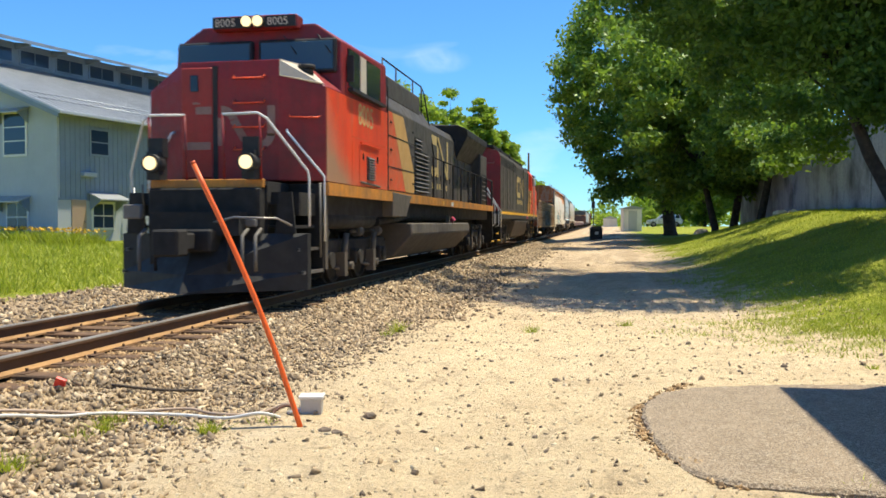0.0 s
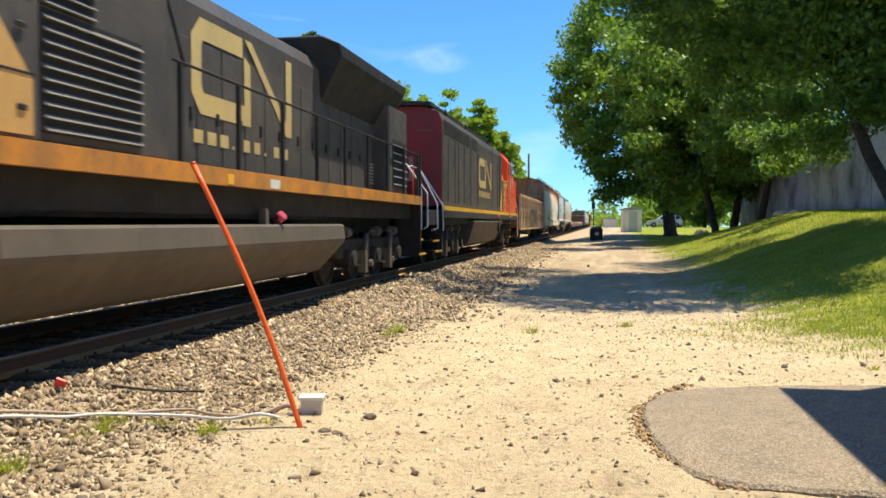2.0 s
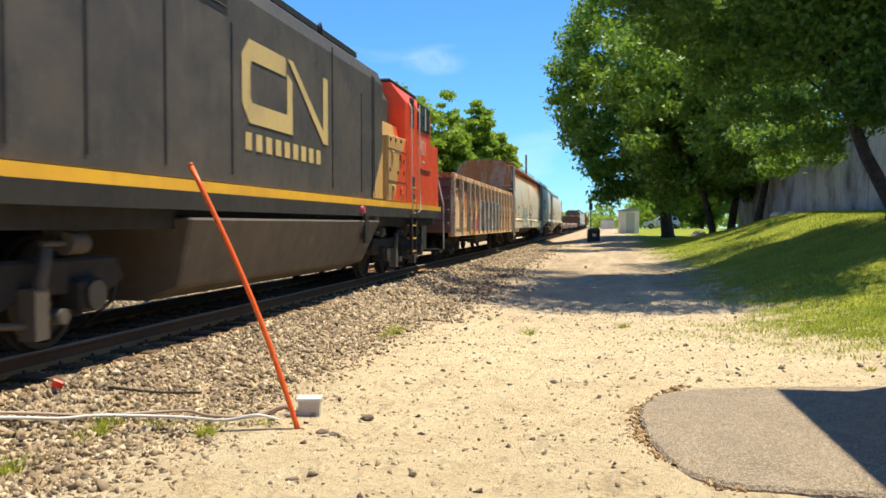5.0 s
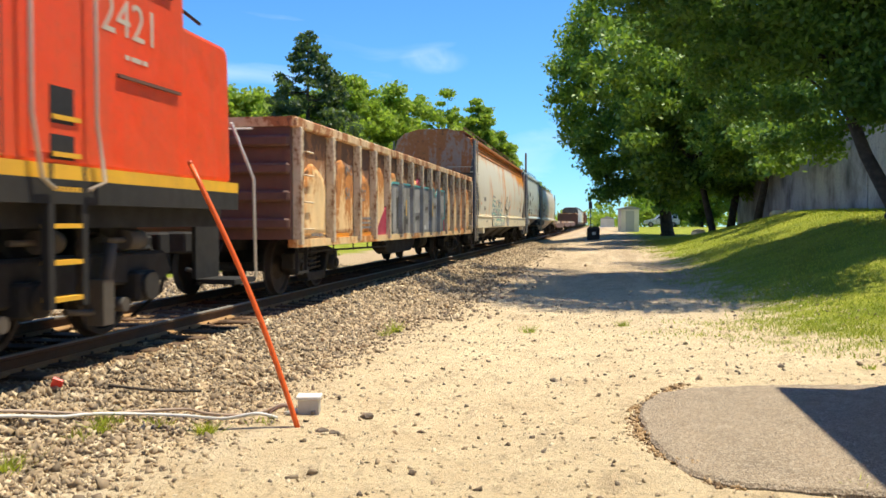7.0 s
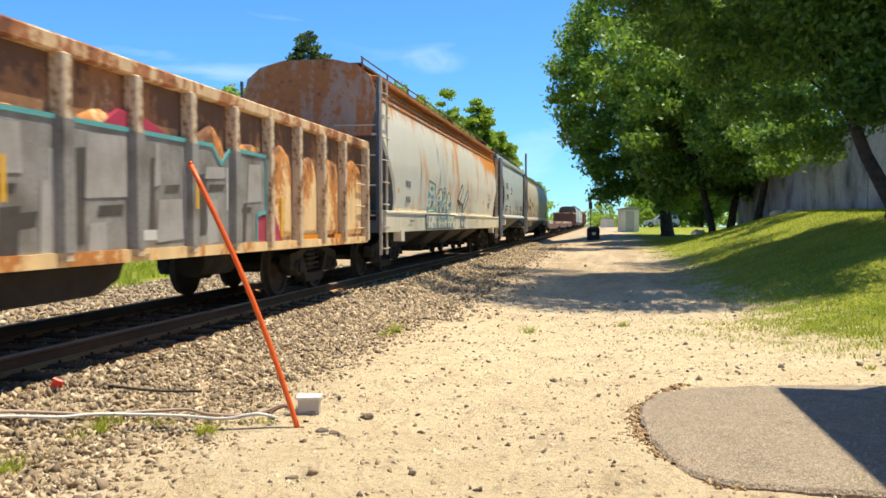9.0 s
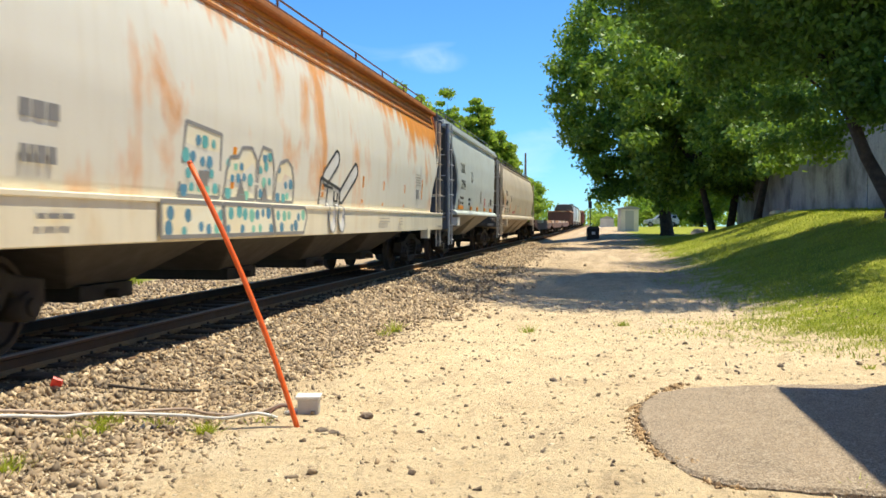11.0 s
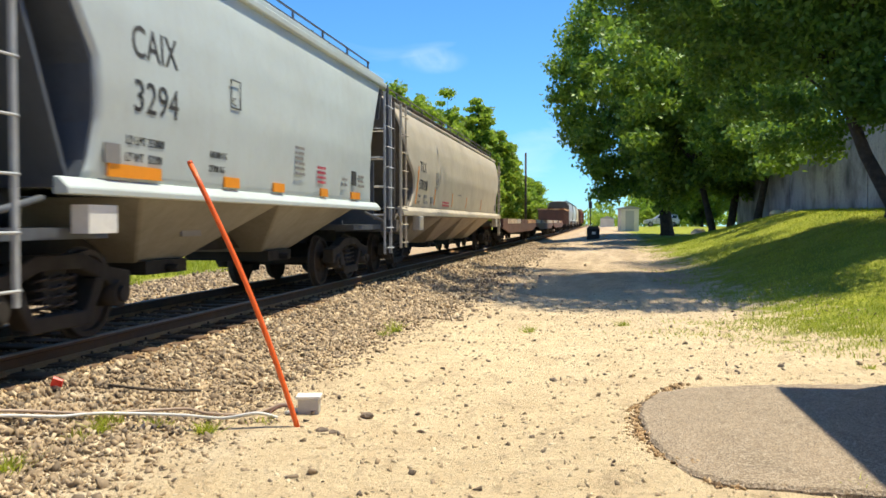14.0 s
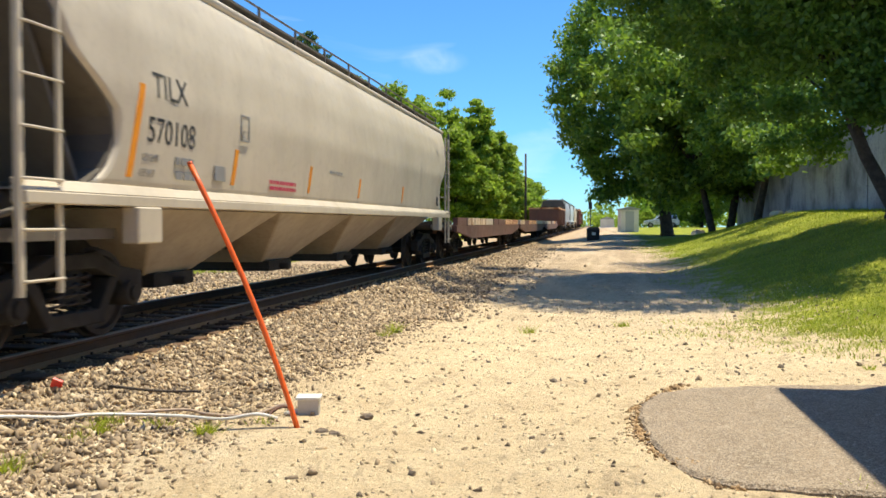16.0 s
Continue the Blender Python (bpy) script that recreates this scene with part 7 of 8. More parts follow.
        smallprint(c, 1.51, 8.2, 2.0, 0.7, 1, GREYLET, seed=9)
        for y, z0, z1 in ((2.08, 1.58, 2.48), (4.4, 1.6, 2.03), (7.15, 1.6, 2.0), (9.9, 1.6, 1.95), (13.4, 1.6, 1.95)):
            rings = []
            for q in range(7):
                z = z0 + (z1 - z0) * q / 6
                x, a = width(z) + 0.006, y + (z - z0) * 0.2
                rings.append([(x, a, z), (x, a + 0.1, z), (x - 0.014, a + 0.1, z), (x - 0.014, a, z)])
            b = B().solid(rings)
            part("reflector", b, REFLECT, c, "orange reflective strip")
        part("data_plate", B().box(1.5, 1.51, L - 2.4, L - 2.2, 1.6, 1.85), LETTER, c)
    freight_truck(c, 1.85)
    freight_truck(c, L - 1.85)
    coupler(c, 0.1, -1)
    coupler(c, L - 0.1, 1)


beige_hopper(111.5, 19.9, (HOP3, HOP3DARK), "long beige covered hopper with black stencilled numbers")


def flat_car(s, L):
    c = car("flat_car", "empty rusty flat car with a low timber deck", "freight car", s, "train cars")
    part("deck", B().box(-1.45, 1.45, 0, L, 0.98, 1.08), DARKRUST, c)
    for x in (1.4, -1.5):
        part("side_sill", B().prism([(0, 1.06), (L, 1.06), (L, 0.88), (L - 3.5, 0.62), (3.5, 0.62), (0, 0.88)], "x", x, x + 0.1), DARKRUST, c)
    rng = random.Random(int(s))
    y = 0.4
    while y < L - 1.5:
        w = rng.uniform(1.2, 3.2)
        part("edge_board", B().box(1.3, 1.46, y, min(y + w, L - 0.2), 1.08, 1.32), rng.choice((GONRIB, PALE, GONTOP, DARKRUST)), c)
        y += w + rng.uniform(0.05, 0.4)
    freight_truck(c, 2.0)
    freight_truck(c, L - 2.0)
    coupler(c, 0.1, -1)
    coupler(c, L - 0.1, 1)


for k in range(3):
    flat_car(132.4 + k * 21.3, 20.4)


def far_gondola(s, L, h, mat, label):
    c = car("gondola_car", label, "freight car", s, "train cars")
    part("tub", B().box(-1.48, 1.48, 0, L, 0.9, h), mat, c)
    for k in range(int(L / 1.3)):
        part("rib", B().box(1.48, 1.58, 0.2 + k * 1.3, 0.36 + k * 1.3, 0.9, h), mat, c)
    part("top_chord", B().box(1.42, 1.6, 0, L, h - 0.1, h + 0.05).box(-1.6, -1.42, 0, L, h - 0.1, h + 0.05).box(-1.6, 1.6, -0.05, 0.1, h - 0.1, h + 0.05), GONTOP, c)
    freight_truck(c, 2.0)
    freight_truck(c, L - 2.0)
    coupler(c, 0.1, -1)


far_gondola(196.4, 16.2, 2.7, DARKRUST, "dark rusty red gondola behind the flat cars")
GREYHOP = (paint("light_grey_hopper_paint", (0.4, 0.42, 0.44), (0.25, 0.2, 0.16), 0.4), HOP3DARK)
CREAMHOP = (paint("cream_hopper_paint", (0.6, 0.5, 0.33), (0.35, 0.2, 0.1), 0.5), DARKRUST)
beige_hopper(213.6, 17.0, GREYHOP, "light grey covered hopper far down the train", False, 3)
beige_hopper(231.2, 17.0, (HOP2, HOP2DARK), "pale covered hopper far down the train", False, 3)
beige_hopper(248.8, 16.0, CREAMHOP, "cream covered hopper far down the train", False, 3)
far_gondola(265.8, 16.0, 3.6, DARKRUST, "tall rusty brown gondola far down the train")
far_gondola(282.8, 16.0, 3.9, paint("faded_red_steel", (0.3, 0.09, 0.06), (0.12, 0.07, 0.05), 0.5), "faded red high-sided gondola far down the train")
far_gondola(299.8, 16.0, 3.4, DARKRUST, "rusty brown gondola at the end of view")


# ---------------------------------------------------------------- buildings
def window(parent, x0, x1, y0, y1, z0, z1, axis, rows=2, cols=2, frame_mat=None):
    """A window on a wall: axis 'x' faces +x at x1, axis 'y' faces -y at y0."""
    fm = frame_mat or WHITE
    if axis == "x":
        w = part("window", B().box(x0, x1, y0 - 0.08, y1 + 0.08, z0 - 0.08, z1 + 0.08).bevel(0.01, segments=1), fm, parent)
        for i in range(cols):
            for j in range(rows):
                dy, dz = (y1 - y0) / cols, (z1 - z0) / rows
                part("pane", B().box(x1 - 0.02, x1 + 0.012, y0 + i * dy + 0.03, y0 + (i + 1) * dy - 0.03, z0 + j * dz + 0.03, z0 + (j + 1) * dz - 0.03), WINGLASS, w)
    else:
        w = part("window", B().box(x0 - 0.08, x1 + 0.08, y0, y1, z0 - 0.08, z1 + 0.08).bevel(0.01, segments=1), fm, parent)
        for i in range(cols):
            for j in range(rows):
                dx, dz = (x1 - x0) / cols, (z1 - z0) / rows
                part("pane", B().box(x0 + i * dx + 0.03, x0 + (i + 1) * dx - 0.03, y0 - 0.012, y0 + 0.02, z0 + j * dz + 0.03, z0 + (j + 1) * dz - 0.03), WINGLASS, w)
    return w


WINGLASS = glassy("blue_window_glass", (0.03, 0.05, 0.09), 0.04)


def grey_building():
    """Two-storey building turned slightly from the track; its near corner is the origin, +x faces the track."""
    h = thing("grey_house", "blue-grey two-storey building with metal roofs and clerestory", "building", pose(-24.72, 36.09, 0, 0, 0, -12.7))
    zb, L, W = 0.5, 17.5, 17.0
    # the wall facing the track is darker above the belt
    part("wall", B().box(-0.3, 0, 0, L, 2.82, 6.95), SIDING_D, h, "blue-grey board siding")
    part("wall", B().box(-0.3, 0.02, 0, L, zb, 2.82), SIDING_L, h)
    part("wall", B().prism([(-W, zb), (-0.002, zb), (-0.002, 6.95), (-8.5, 10.15), (-W, 6.95)], "y", -0.02, 0.28), SIDING_L, h, "light grey gable wall")
    part("wall", B().box(-W, -W + 0.3, 0, L, zb, 6.95).box(-W, -0.3, L - 0.3, L, zb, 6.95), SIDING_L, h)
    for k in range(58):
        part("batten", B().box(0.0, 0.025, 0.15 + k * 0.3, 0.18 + k * 0.3, 2.84, 6.6), SIDING_D, h)
    part("corner_board", B().box(-0.16, 0.03, -0.035, 0.12, zb, 6.9), SIDING_L, h)
    part("belt_board", B().box(0.0, 0.05, 0.0, L, 2.76, 2.86), SIDING_D, h)
    # main roof with raised seams
    sl = 0.385
    rz = lambda x: 6.95 - sl * x
    roof = part("roof", B().prism([(0.75, rz(0.75)), (-8.6, rz(-8.6)), (-8.6, rz(-8.6) + 0.12), (0.75, rz(0.75) + 0.12)], "y", -0.6, L + 0.5), METALROOF, h, "galvanised standing-seam roof")
    for k in range(46):
        y = -0.5 + k * 0.4
        part("seam", B().prism([(0.74, rz(0.74) + 0.12), (-8.55, rz(-8.55) + 0.12), (-8.55, rz(-8.55) + 0.16), (0.74, rz(0.74) + 0.16)], "y", y, y + 0.03), METALROOF, roof)
    part("snow_guard", B().cyl((-0.6, -0.5, rz(-0.6) + 0.26), (-0.6, L, rz(-0.6) + 0.26), 0.03, 6).cyl((-1.6, -0.5, rz(-1.6) + 0.26), (-1.6, L, rz(-1.6) + 0.26), 0.03, 6), METALROOF, roof)
    part("roof", B().prism([(-8.6, 10.2), (-17.7, 6.7), (-17.7, 6.82), (-8.6, 10.32)], "y", -0.6, L + 0.5), METALROOF, h)
    part("gutter", B().box(0.7, 0.85, -0.6, L + 0.5, rz(0.75) - 0.02, rz(0.75) + 0.1), SIDING_L, h)
    part("fascia", B().prism([(0.75, rz(0.75) - 0.22), (-8.6, rz(-8.6) - 0.22), (-8.6, rz(-8.6)), (0.75, rz(0.75))], "y", -0.62, -0.56), SIDING_D, h)
    # clerestory
    part("clerestory_wall", B().box(-8.8, -8.5, -0.4, L, 10.1, 11.65).box(-12.0, -8.8, -0.4, -0.2, 10.1, 11.65), SIDING_D, h)
    for k in range(7):
        y = 0.4 + k * 2.5
        window(h, -8.5, -8.46, y, y + 1.95, 10.55, 11.3, "x", 1, 2, SIDING_D)
        part("rafter_tail", B().prism([(-8.5, 11.3), (-7.4, 11.35), (-7.4, 11.5), (-8.5, 11.65)], "y", y - 0.32, y - 0.2), SIDING_D, h)
    part("clerestory_roof", B().prism([(-7.1, 11.4), (-13.0, 12.9), (-13.0, 13.05), (-7.1, 11.58)], "y", -0.9, L + 0.6), METALROOF, h, "upper metal roof")
    # windows, awnings, door on the track side
    window(h, 0.0, 0.06, 1.98, 3.1, 5.0, 6.2, "x", 2, 1, SIDING_D)
    for y in (6.5, 10.5, 14.0):
        window(h, 0.0, 0.06, y, y + 1.15, 5.0, 6.2, "x", 2, 1, SIDING_D)
        window(h, 0.02, 0.08, y, y + 1.35, 1.45, 2.65, "x", 2, 2)
    window(h, 0.02, 0.08, 2.05, 3.38, 1.45, 2.65, "x", 2, 2)
    for y0, y1 in ((1.8, 3.75), (6.2, 8.2)):
        a = part("awning", B().prism([(0.0, 3.1), (0.85, 2.78), (0.85, 2.84), (0.0, 3.18)], "y", y0, y1), METALROOF, h, "sheet-metal window awning")
        for y in (y0 + 0.1, y1 - 0.15):
            part("awning_bracket", B().prism([(0.03, 2.3), (0.75, 2.78), (0.75, 2.84), (0.03, 3.1)], "y", y, y + 0.05), SIDING_D, a)
    d = part("door", B().box(0.0, 0.06, 0.78, 1.66, zb + 0.25, 2.8).bevel(0.01, segments=1), paint("tan_door_paint", (0.42, 0.29, 0.2), (0.25, 0.18, 0.13), 0.3), h, "tan door standing by the corner")
    part("door_knob", B().cyl((0.06, 1.55, 1.75), (0.13, 1.55, 1.75), 0.035, 8), STEEL, d)
    part("wall_light", B().box(0.0, 0.25, 1.35, 2.2, 3.9, 4.12).bevel(0.03, segments=1), SIDING_L, h)
    part("vent_pipe", B().cyl((0.4, 4.45, 0.7), (0.4, 4.45, 3.5), 0.05, 8), WHITE, h)
    # gable windows
    window(h, -3.3, -1.9, -0.08, -0.02, 4.9, 6.85, "y", 3, 1)
    window(h, -3.15, -1.85, -0.08, -0.02, 1.3, 2.65, "y", 2, 2)
    window(h, -8.0, -6.6, -0.08, -0.02, 4.9, 6.85, "y", 3, 1)
    for z in (7.05, 2.9):
        a = part("awning", B().prism([(-0.02, z), (-0.7, z - 0.25), (-0.7, z - 0.19), (-0.02, z + 0.08)], "x", -3.65, -1.65), METALROOF, h, "sheet-metal window awning")
        for x in (-3.55, -1.8):
            part("awning_bracket", B().prism([(-0.03, z - 0.7), (-0.62, z - 0.25), (-0.62, z - 0.2), (-0.03, z)], "x", x, x + 0.06), SIDING_D, a)
    part("gas_meter", B().box(-1.45, -1.2, -0.45, -0.1, 0.85, 1.25).tube([(-1.3, -0.25, 0.6), (-1.3, -0.25, 1.45), (-0.6, -0.25, 1.5)], 0.04, 6).bevel(0.02, segments=1), paint("grey_meter_paint", (0.2, 0.22, 0.24), (0.1, 0.1, 0.1), 0.3), h)


grey_building()


def concrete_building():
    h = thing("concrete_building", "stained grey concrete building behind the bank trees", "building")
    part("wall", B().box(9.3, 9.7, 20, 63, -0.5, 5.4), CONCRETE, h, "weathered board-marked concrete wall")
    part("wall", B().box(9.7, 22, 62.6, 63, -0.5, 5.4).box(9.7, 22, 20, 20.4, -0.5, 5.4).box(21.6, 22, 20.4, 62.6, -0.5, 5.4), CONCRETE, h)
    part("roof", B().box(9.2, 22.1, 19.9, 63.1, 5.4, 5.6), CONCRETE, h)
    for y in (33.0, 46.0):
        part("joint_strip", B().box(9.27, 9.3, y, y + 0.12, 0, 5.4), CONCRETE, h)


concrete_building()


def depot():
    h = thing("station_building", "plain grey building that shades the paved corner", "building")
    part("wall", B().box(3.3, 9.5, -9, 9.3, -0.2, 6.0), SIDING_L, h)
    part("roof", B().solid([[(3.05, -9.5, 6.0), (10.0, -9.5, 6.0), (10.0, 9.65, 6.0), (3.05, 9.65, 6.0)], [(3.05, -9.5, 6.1), (10.0, -9.5, 6.1), (10.0, 9.65, 6.1), (3.05, 9.65, 6.1)], [(6.4, -9.0, 7.2), (6.6, -9.0, 7.2), (6.6, 9.2, 7.2), (6.4, 9.2, 7.2)]]), METALROOF, h)


depot()


# ---------------------------------------------------------------- yard furniture
def marker_pole():
    t = thing("marker_pole", "thin orange plastic marker pole leaning over the box", "pole")
    base, top = Vector((-2.25, 6.3, -0.08)), Vector((-3.17, 6.36, 2.03))
    path = [base.lerp(top, k / 12) + Vector((0.062 * math.sin(math.pi * k / 12), 0, 0)) for k in range(13)]
    part("tube", B().tube(path, 0.021, 12), POLEORANGE, t)
    part("cap", B().cyl(path[-1], path[-1] + Vector((-0.01, 0, 0.025)), 0.021, 12), paint("dull_orange_end", (0.6, 0.09, 0.02), (0.3, 0.06, 0.02), 0.3), t)


BOXGREY = paint("weathered_grey_plastic", (0.52, 0.5, 0.47), (0.3, 0.27, 0.22), 0.5, 0.5, scale=6)


def junction_box():
    t = thing("junction_box", "small pale grey cable box on the gravel by the pole", "box", pose(-2.33, 6.72, float(land(-2.3, 6.8)), 0, 0, 12))
    part("body", B().box(-0.085, 0.085, -0.07, 0.07, -0.03, 0.15).bevel(0.008), BOXGREY, t)
    part("lid", B().box(-0.1, 0.1, -0.085, 0.085, 0.15, 0.175).bevel(0.008), WHITE, t, "white lid with worn edges")
    part("conduit_stub", B().cyl((-0.06, -0.02, 0.06), (-0.19, -0.05, 0.03), 0.022, 8), WHITE, t)


def smooth_path(pts, n):
    """A Catmull-Rom curve through pts."""
    out = []
    pts = [Vector(p) for p in pts]
    for i in range(len(pts) - 1):
        p0, p1, p2, p3 = pts[max(i - 1, 0)], pts[i], pts[i + 1], pts[min(i + 2, len(pts) - 1)]
        for k in range(n):
            t = k / n
            out.append(0.5 * (2 * p1 + (p2 - p0) * t + (2 * p0 - 5 * p1 + 4 * p2 - p3) * t * t + (3 * p1 - p0 - 3 * p2 + p3) * t ** 3))
    return out + [pts[-1]]


TANCABLE = paint("dusty_tan_cable_sheath", (0.46, 0.34, 0.25), (0.26, 0.18, 0.12), 0.5, 0.7, scale=5)


def cables():
    a = [(-5.0, 4.2), (-4.5, 4.85), (-4.17, 5.4), (-3.85, 6.0), (-3.67, 6.34), (-3.36, 6.6), (-3.12, 6.5), (-2.87, 6.48), (-2.71, 6.62), (-2.55, 6.72), (-2.45, 6.72)]
    b_ = [(-5.0, 4.1), (-4.5, 4.75), (-4.12, 5.34), (-3.92, 5.74), (-3.83, 6.03), (-3.6, 6.29), (-3.26, 6.39), (-2.91, 6.35), (-2.63, 6.35), (-2.5, 6.45)]
    for pts, mat, label in ((a, TANCABLE, "dusty tan cable lying on the ballast"), (b_, WHITE, "white cable lying on the ballast")):
        path = smooth_path([(x, y, float(land(x, y)) + 0.04 + 0.035 * float(step(-3.2, -3.9, x)) + (0.05 if k == len(pts) - 2 else 0)) for k, (x, y) in enumerate(pts)], 8)
        tagged(new("cable", mesh_of("cable", B().tube(path, 0.013, 8), mat)), label, "cable", "ground cables")
    path = smooth_path([(-2.48, 6.72, 0.06), (-2.52, 6.6, 0.1), (-2.58, 6.5, 0.06), (-2.5, 6.42, 0.03), (-2.42, 6.38, 0.0)], 5)
    tagged(new("cable", mesh_of("cable", B().tube(path, 0.011, 6), DARKRUST)), "short rusty cable end beside the box", "cable", "ground cables")
    path = smooth_path([(-4.1, 6.7, 0.2), (-3.8, 6.95, 0.12), (-3.5, 7.2, 0.08)], 6)
    tagged(new("stick", mesh_of("stick", B().tube(path, 0.012, 6), BARK)), "dry twig lying on the stones", "twig")


def asphalt_patch():
    pts = [(0.31, 6.93), (0.33, 7.45), (0.5, 8.0), (0.84, 8.32), (1.59, 8.6), (2.63, 8.8), (4.6, 9.0), (4.6, 4.9), (1.9, 5.15), (1.5, 5.2), (1.1, 5.22), (0.73, 5.26), (0.55, 5.45), (0.45, 5.7), (0.34, 6.3)]
    fine = []
    rng = random.Random(6)
    for a, b_ in zip(pts, pts[1:] + pts[:1]):
        n = max(2, int(math.dist(a, b_) / 0.05))
        for k in range(n):
            f = k / n
            fine.append((a[0] + (b_[0] - a[0]) * f + rng.uniform(-.018, .018), a[1] + (b_[1] - a[1]) * f + rng.uniform(-.018, .018)))
    b = B()
    b.solid([[(x, y, -0.08) for x, y in fine], [(x, y, 0.03) for x, y in fine], [(1.8 + (x - 1.8) * 0.985, 7 + (y - 7) * 0.985, 0.052) for x, y in fine]])
    ob = new("asphalt_patch", mesh_of("asphalt_patch", b, ASPHALT))
    tagged(ob, "worn tan asphalt apron with a crumbled edge", "pavement", kind="structure")


def shed():
    x, y = 2.55, 85.0
    t = thing("equipment_shed", "small white metal equipment shed beside the gravel road", "shed", pose(x, y, gz(x, y), 0, 0, 8))
    part("wall", B().box(-0.85, 0.85, -0.9, 0.9, -0.2, 2.1).bevel(0.02, segments=1), WHITE, t)
    part("roof", B().prism([(-1.0, 2.1), (1.0, 2.1), (1.0, 2.2), (0, 2.42), (-1.0, 2.2)], "y", -1.0, 1.0), METALROOF, t)
    part("door", B().box(-0.4, 0.4, -0.93, -0.9, 0.05, 1.95), SIDING_L, t)
    x, y = 0.9, 132.0
    t = thing("outbuilding", "low white outbuilding far down the road", "shed", pose(x, y, gz(x, y)))
    part("wall", B().box(-1.0, 1.0, -0.9, 0.9, -0.2, 1.2), WHITE, t)
    part("roof", B().prism([(-1.1, 1.2), (1.1, 1.2), (0, 1.6)], "y", -1.0, 1.0), METALROOF, t)


def relay_box():
    x, y = -0.55, 62.0
    t = thing("relay_cabinet", "dark squat trackside cabinet on the gravel", "cabinet", pose(x, y, gz(x, y), 0, 0, 5))
    part("body", B().box(-0.42, 0.42, -0.4, 0.4, -0.1, 0.75).bevel(0.03, segments=1), BLACK, t)
    part("lid", B().prism([(-0.46, 0.75), (0.46, 0.75), (0.3, 0.92), (-0.3, 0.92)], "y", -0.44, 0.44), LOCO_GREY, t)
    part("plate", B().box(-0.1, 0.14, -0.415, -0.4, 0.35, 0.55), WHITE, t)


def parked_car():
    x, y = 7.7, 116.0
    t = thing("parked_car", "silver-white estate car parked beyond the trees", "car", pose(x, y, gz(x, y)))
    paintm = paint("silver_car_paint", (0.6, 0.6, 0.62), (0.4, 0.4, 0.4), 0.2, 0.25, 0.3, relief=0.0)
    part("body", B().prism([(-2.25, 0.35), (2.2, 0.35), (2.25, 0.85), (2.1, 1.05), (-1.0, 1.05), (-2.1, 0.88), (-2.28, 0.65)], "y", -0.88, 0.88).bevel(0.06, 25), paintm, t)
    cabin = part("cabin", B().solid([[(-1.05, -0.84, 1.04), (2.08, -0.84, 1.04), (2.08, 0.84, 1.04), (-1.05, 0.84, 1.04)], [(-0.3, -0.68, 1.58), (1.85, -0.68, 1.58), (1.85, 0.68, 1.58), (-0.3, 0.68, 1.58)]]).bevel(0.05, 25), paintm, t)
    for a, b_ in ((-0.62, 0.35), (0.45, 1.2), (1.3, 1.85)):
        part("side_window", B().prism([(a, 1.1), (b_, 1.1), (b_ - 0.02, 1.5), (max(a + 0.1, -0.25), 1.5)], "y", -0.835, -0.76), GLASS, cabin)
    for wx in (-1.4, 1.4):
        for wy in (-0.85, 0.85):
            w = part("wheel", B().cyl((wx, wy - 0.1, 0.33), (wx, wy + 0.1, 0.33), 0.33, 20), BLACK, t)
            part("rim", B().cyl((wx, wy - 0.11, 0.33), (wx, wy + 0.11, 0.33), 0.2, 14), STEEL, w)
    part("headlight", B().box(-2.29, -2.15, -0.8, -0.5, 0.68, 0.8), WHITE, t)


def utility_pole():
    x, y = -9.4, 110.0
    t = thing("utility_pole", "tall weathered timber utility pole beside the track", "pole")
    part("shaft", B().tube([(x, y, gz(x, y) - 0.5), (x, y, 10.8)], [0.17, 0.12], 10), BARK, t)
    x, y = 0.2, 150.0
    t = thing("signal_mast", "slim dark signal mast far down the line", "signal")
    part("mast", B().cyl((x - 2.0, y, gz(x, y) - 0.5), (x - 2.0, y, 6.0), 0.08, 8), BLACK, t)
    part("head", B().box(x - 2.3, x - 1.7, y - 0.1, y + 0.1, 4.6, 5.8).bevel(0.05, segments=1), BLACK, t)


def flag():
    x, y = -4.27, 6.22
    z = gz(x, y)
    t = thing("marker_flag", "crumpled red plastic flag lying in the ballast", "flag")
    part("cloth", B().solid([[(x - 0.05, y, z + 0.05), (x + 0.03, y + 0.03, z + 0.04), (x + 0.06, y, z + 0.09), (x - 0.01, y - 0.02, z + 0.12)], [(x - 0.05, y + 0.02, z + 0.06), (x + 0.03, y + 0.05, z + 0.05), (x + 0.06, y + 0.02, z + 0.1), (x - 0.01, y, z + 0.13)]]), paint("red_plastic", (0.8, 0.06, 0.04), (0.5, 0.1, 0.08), 0.2), t)


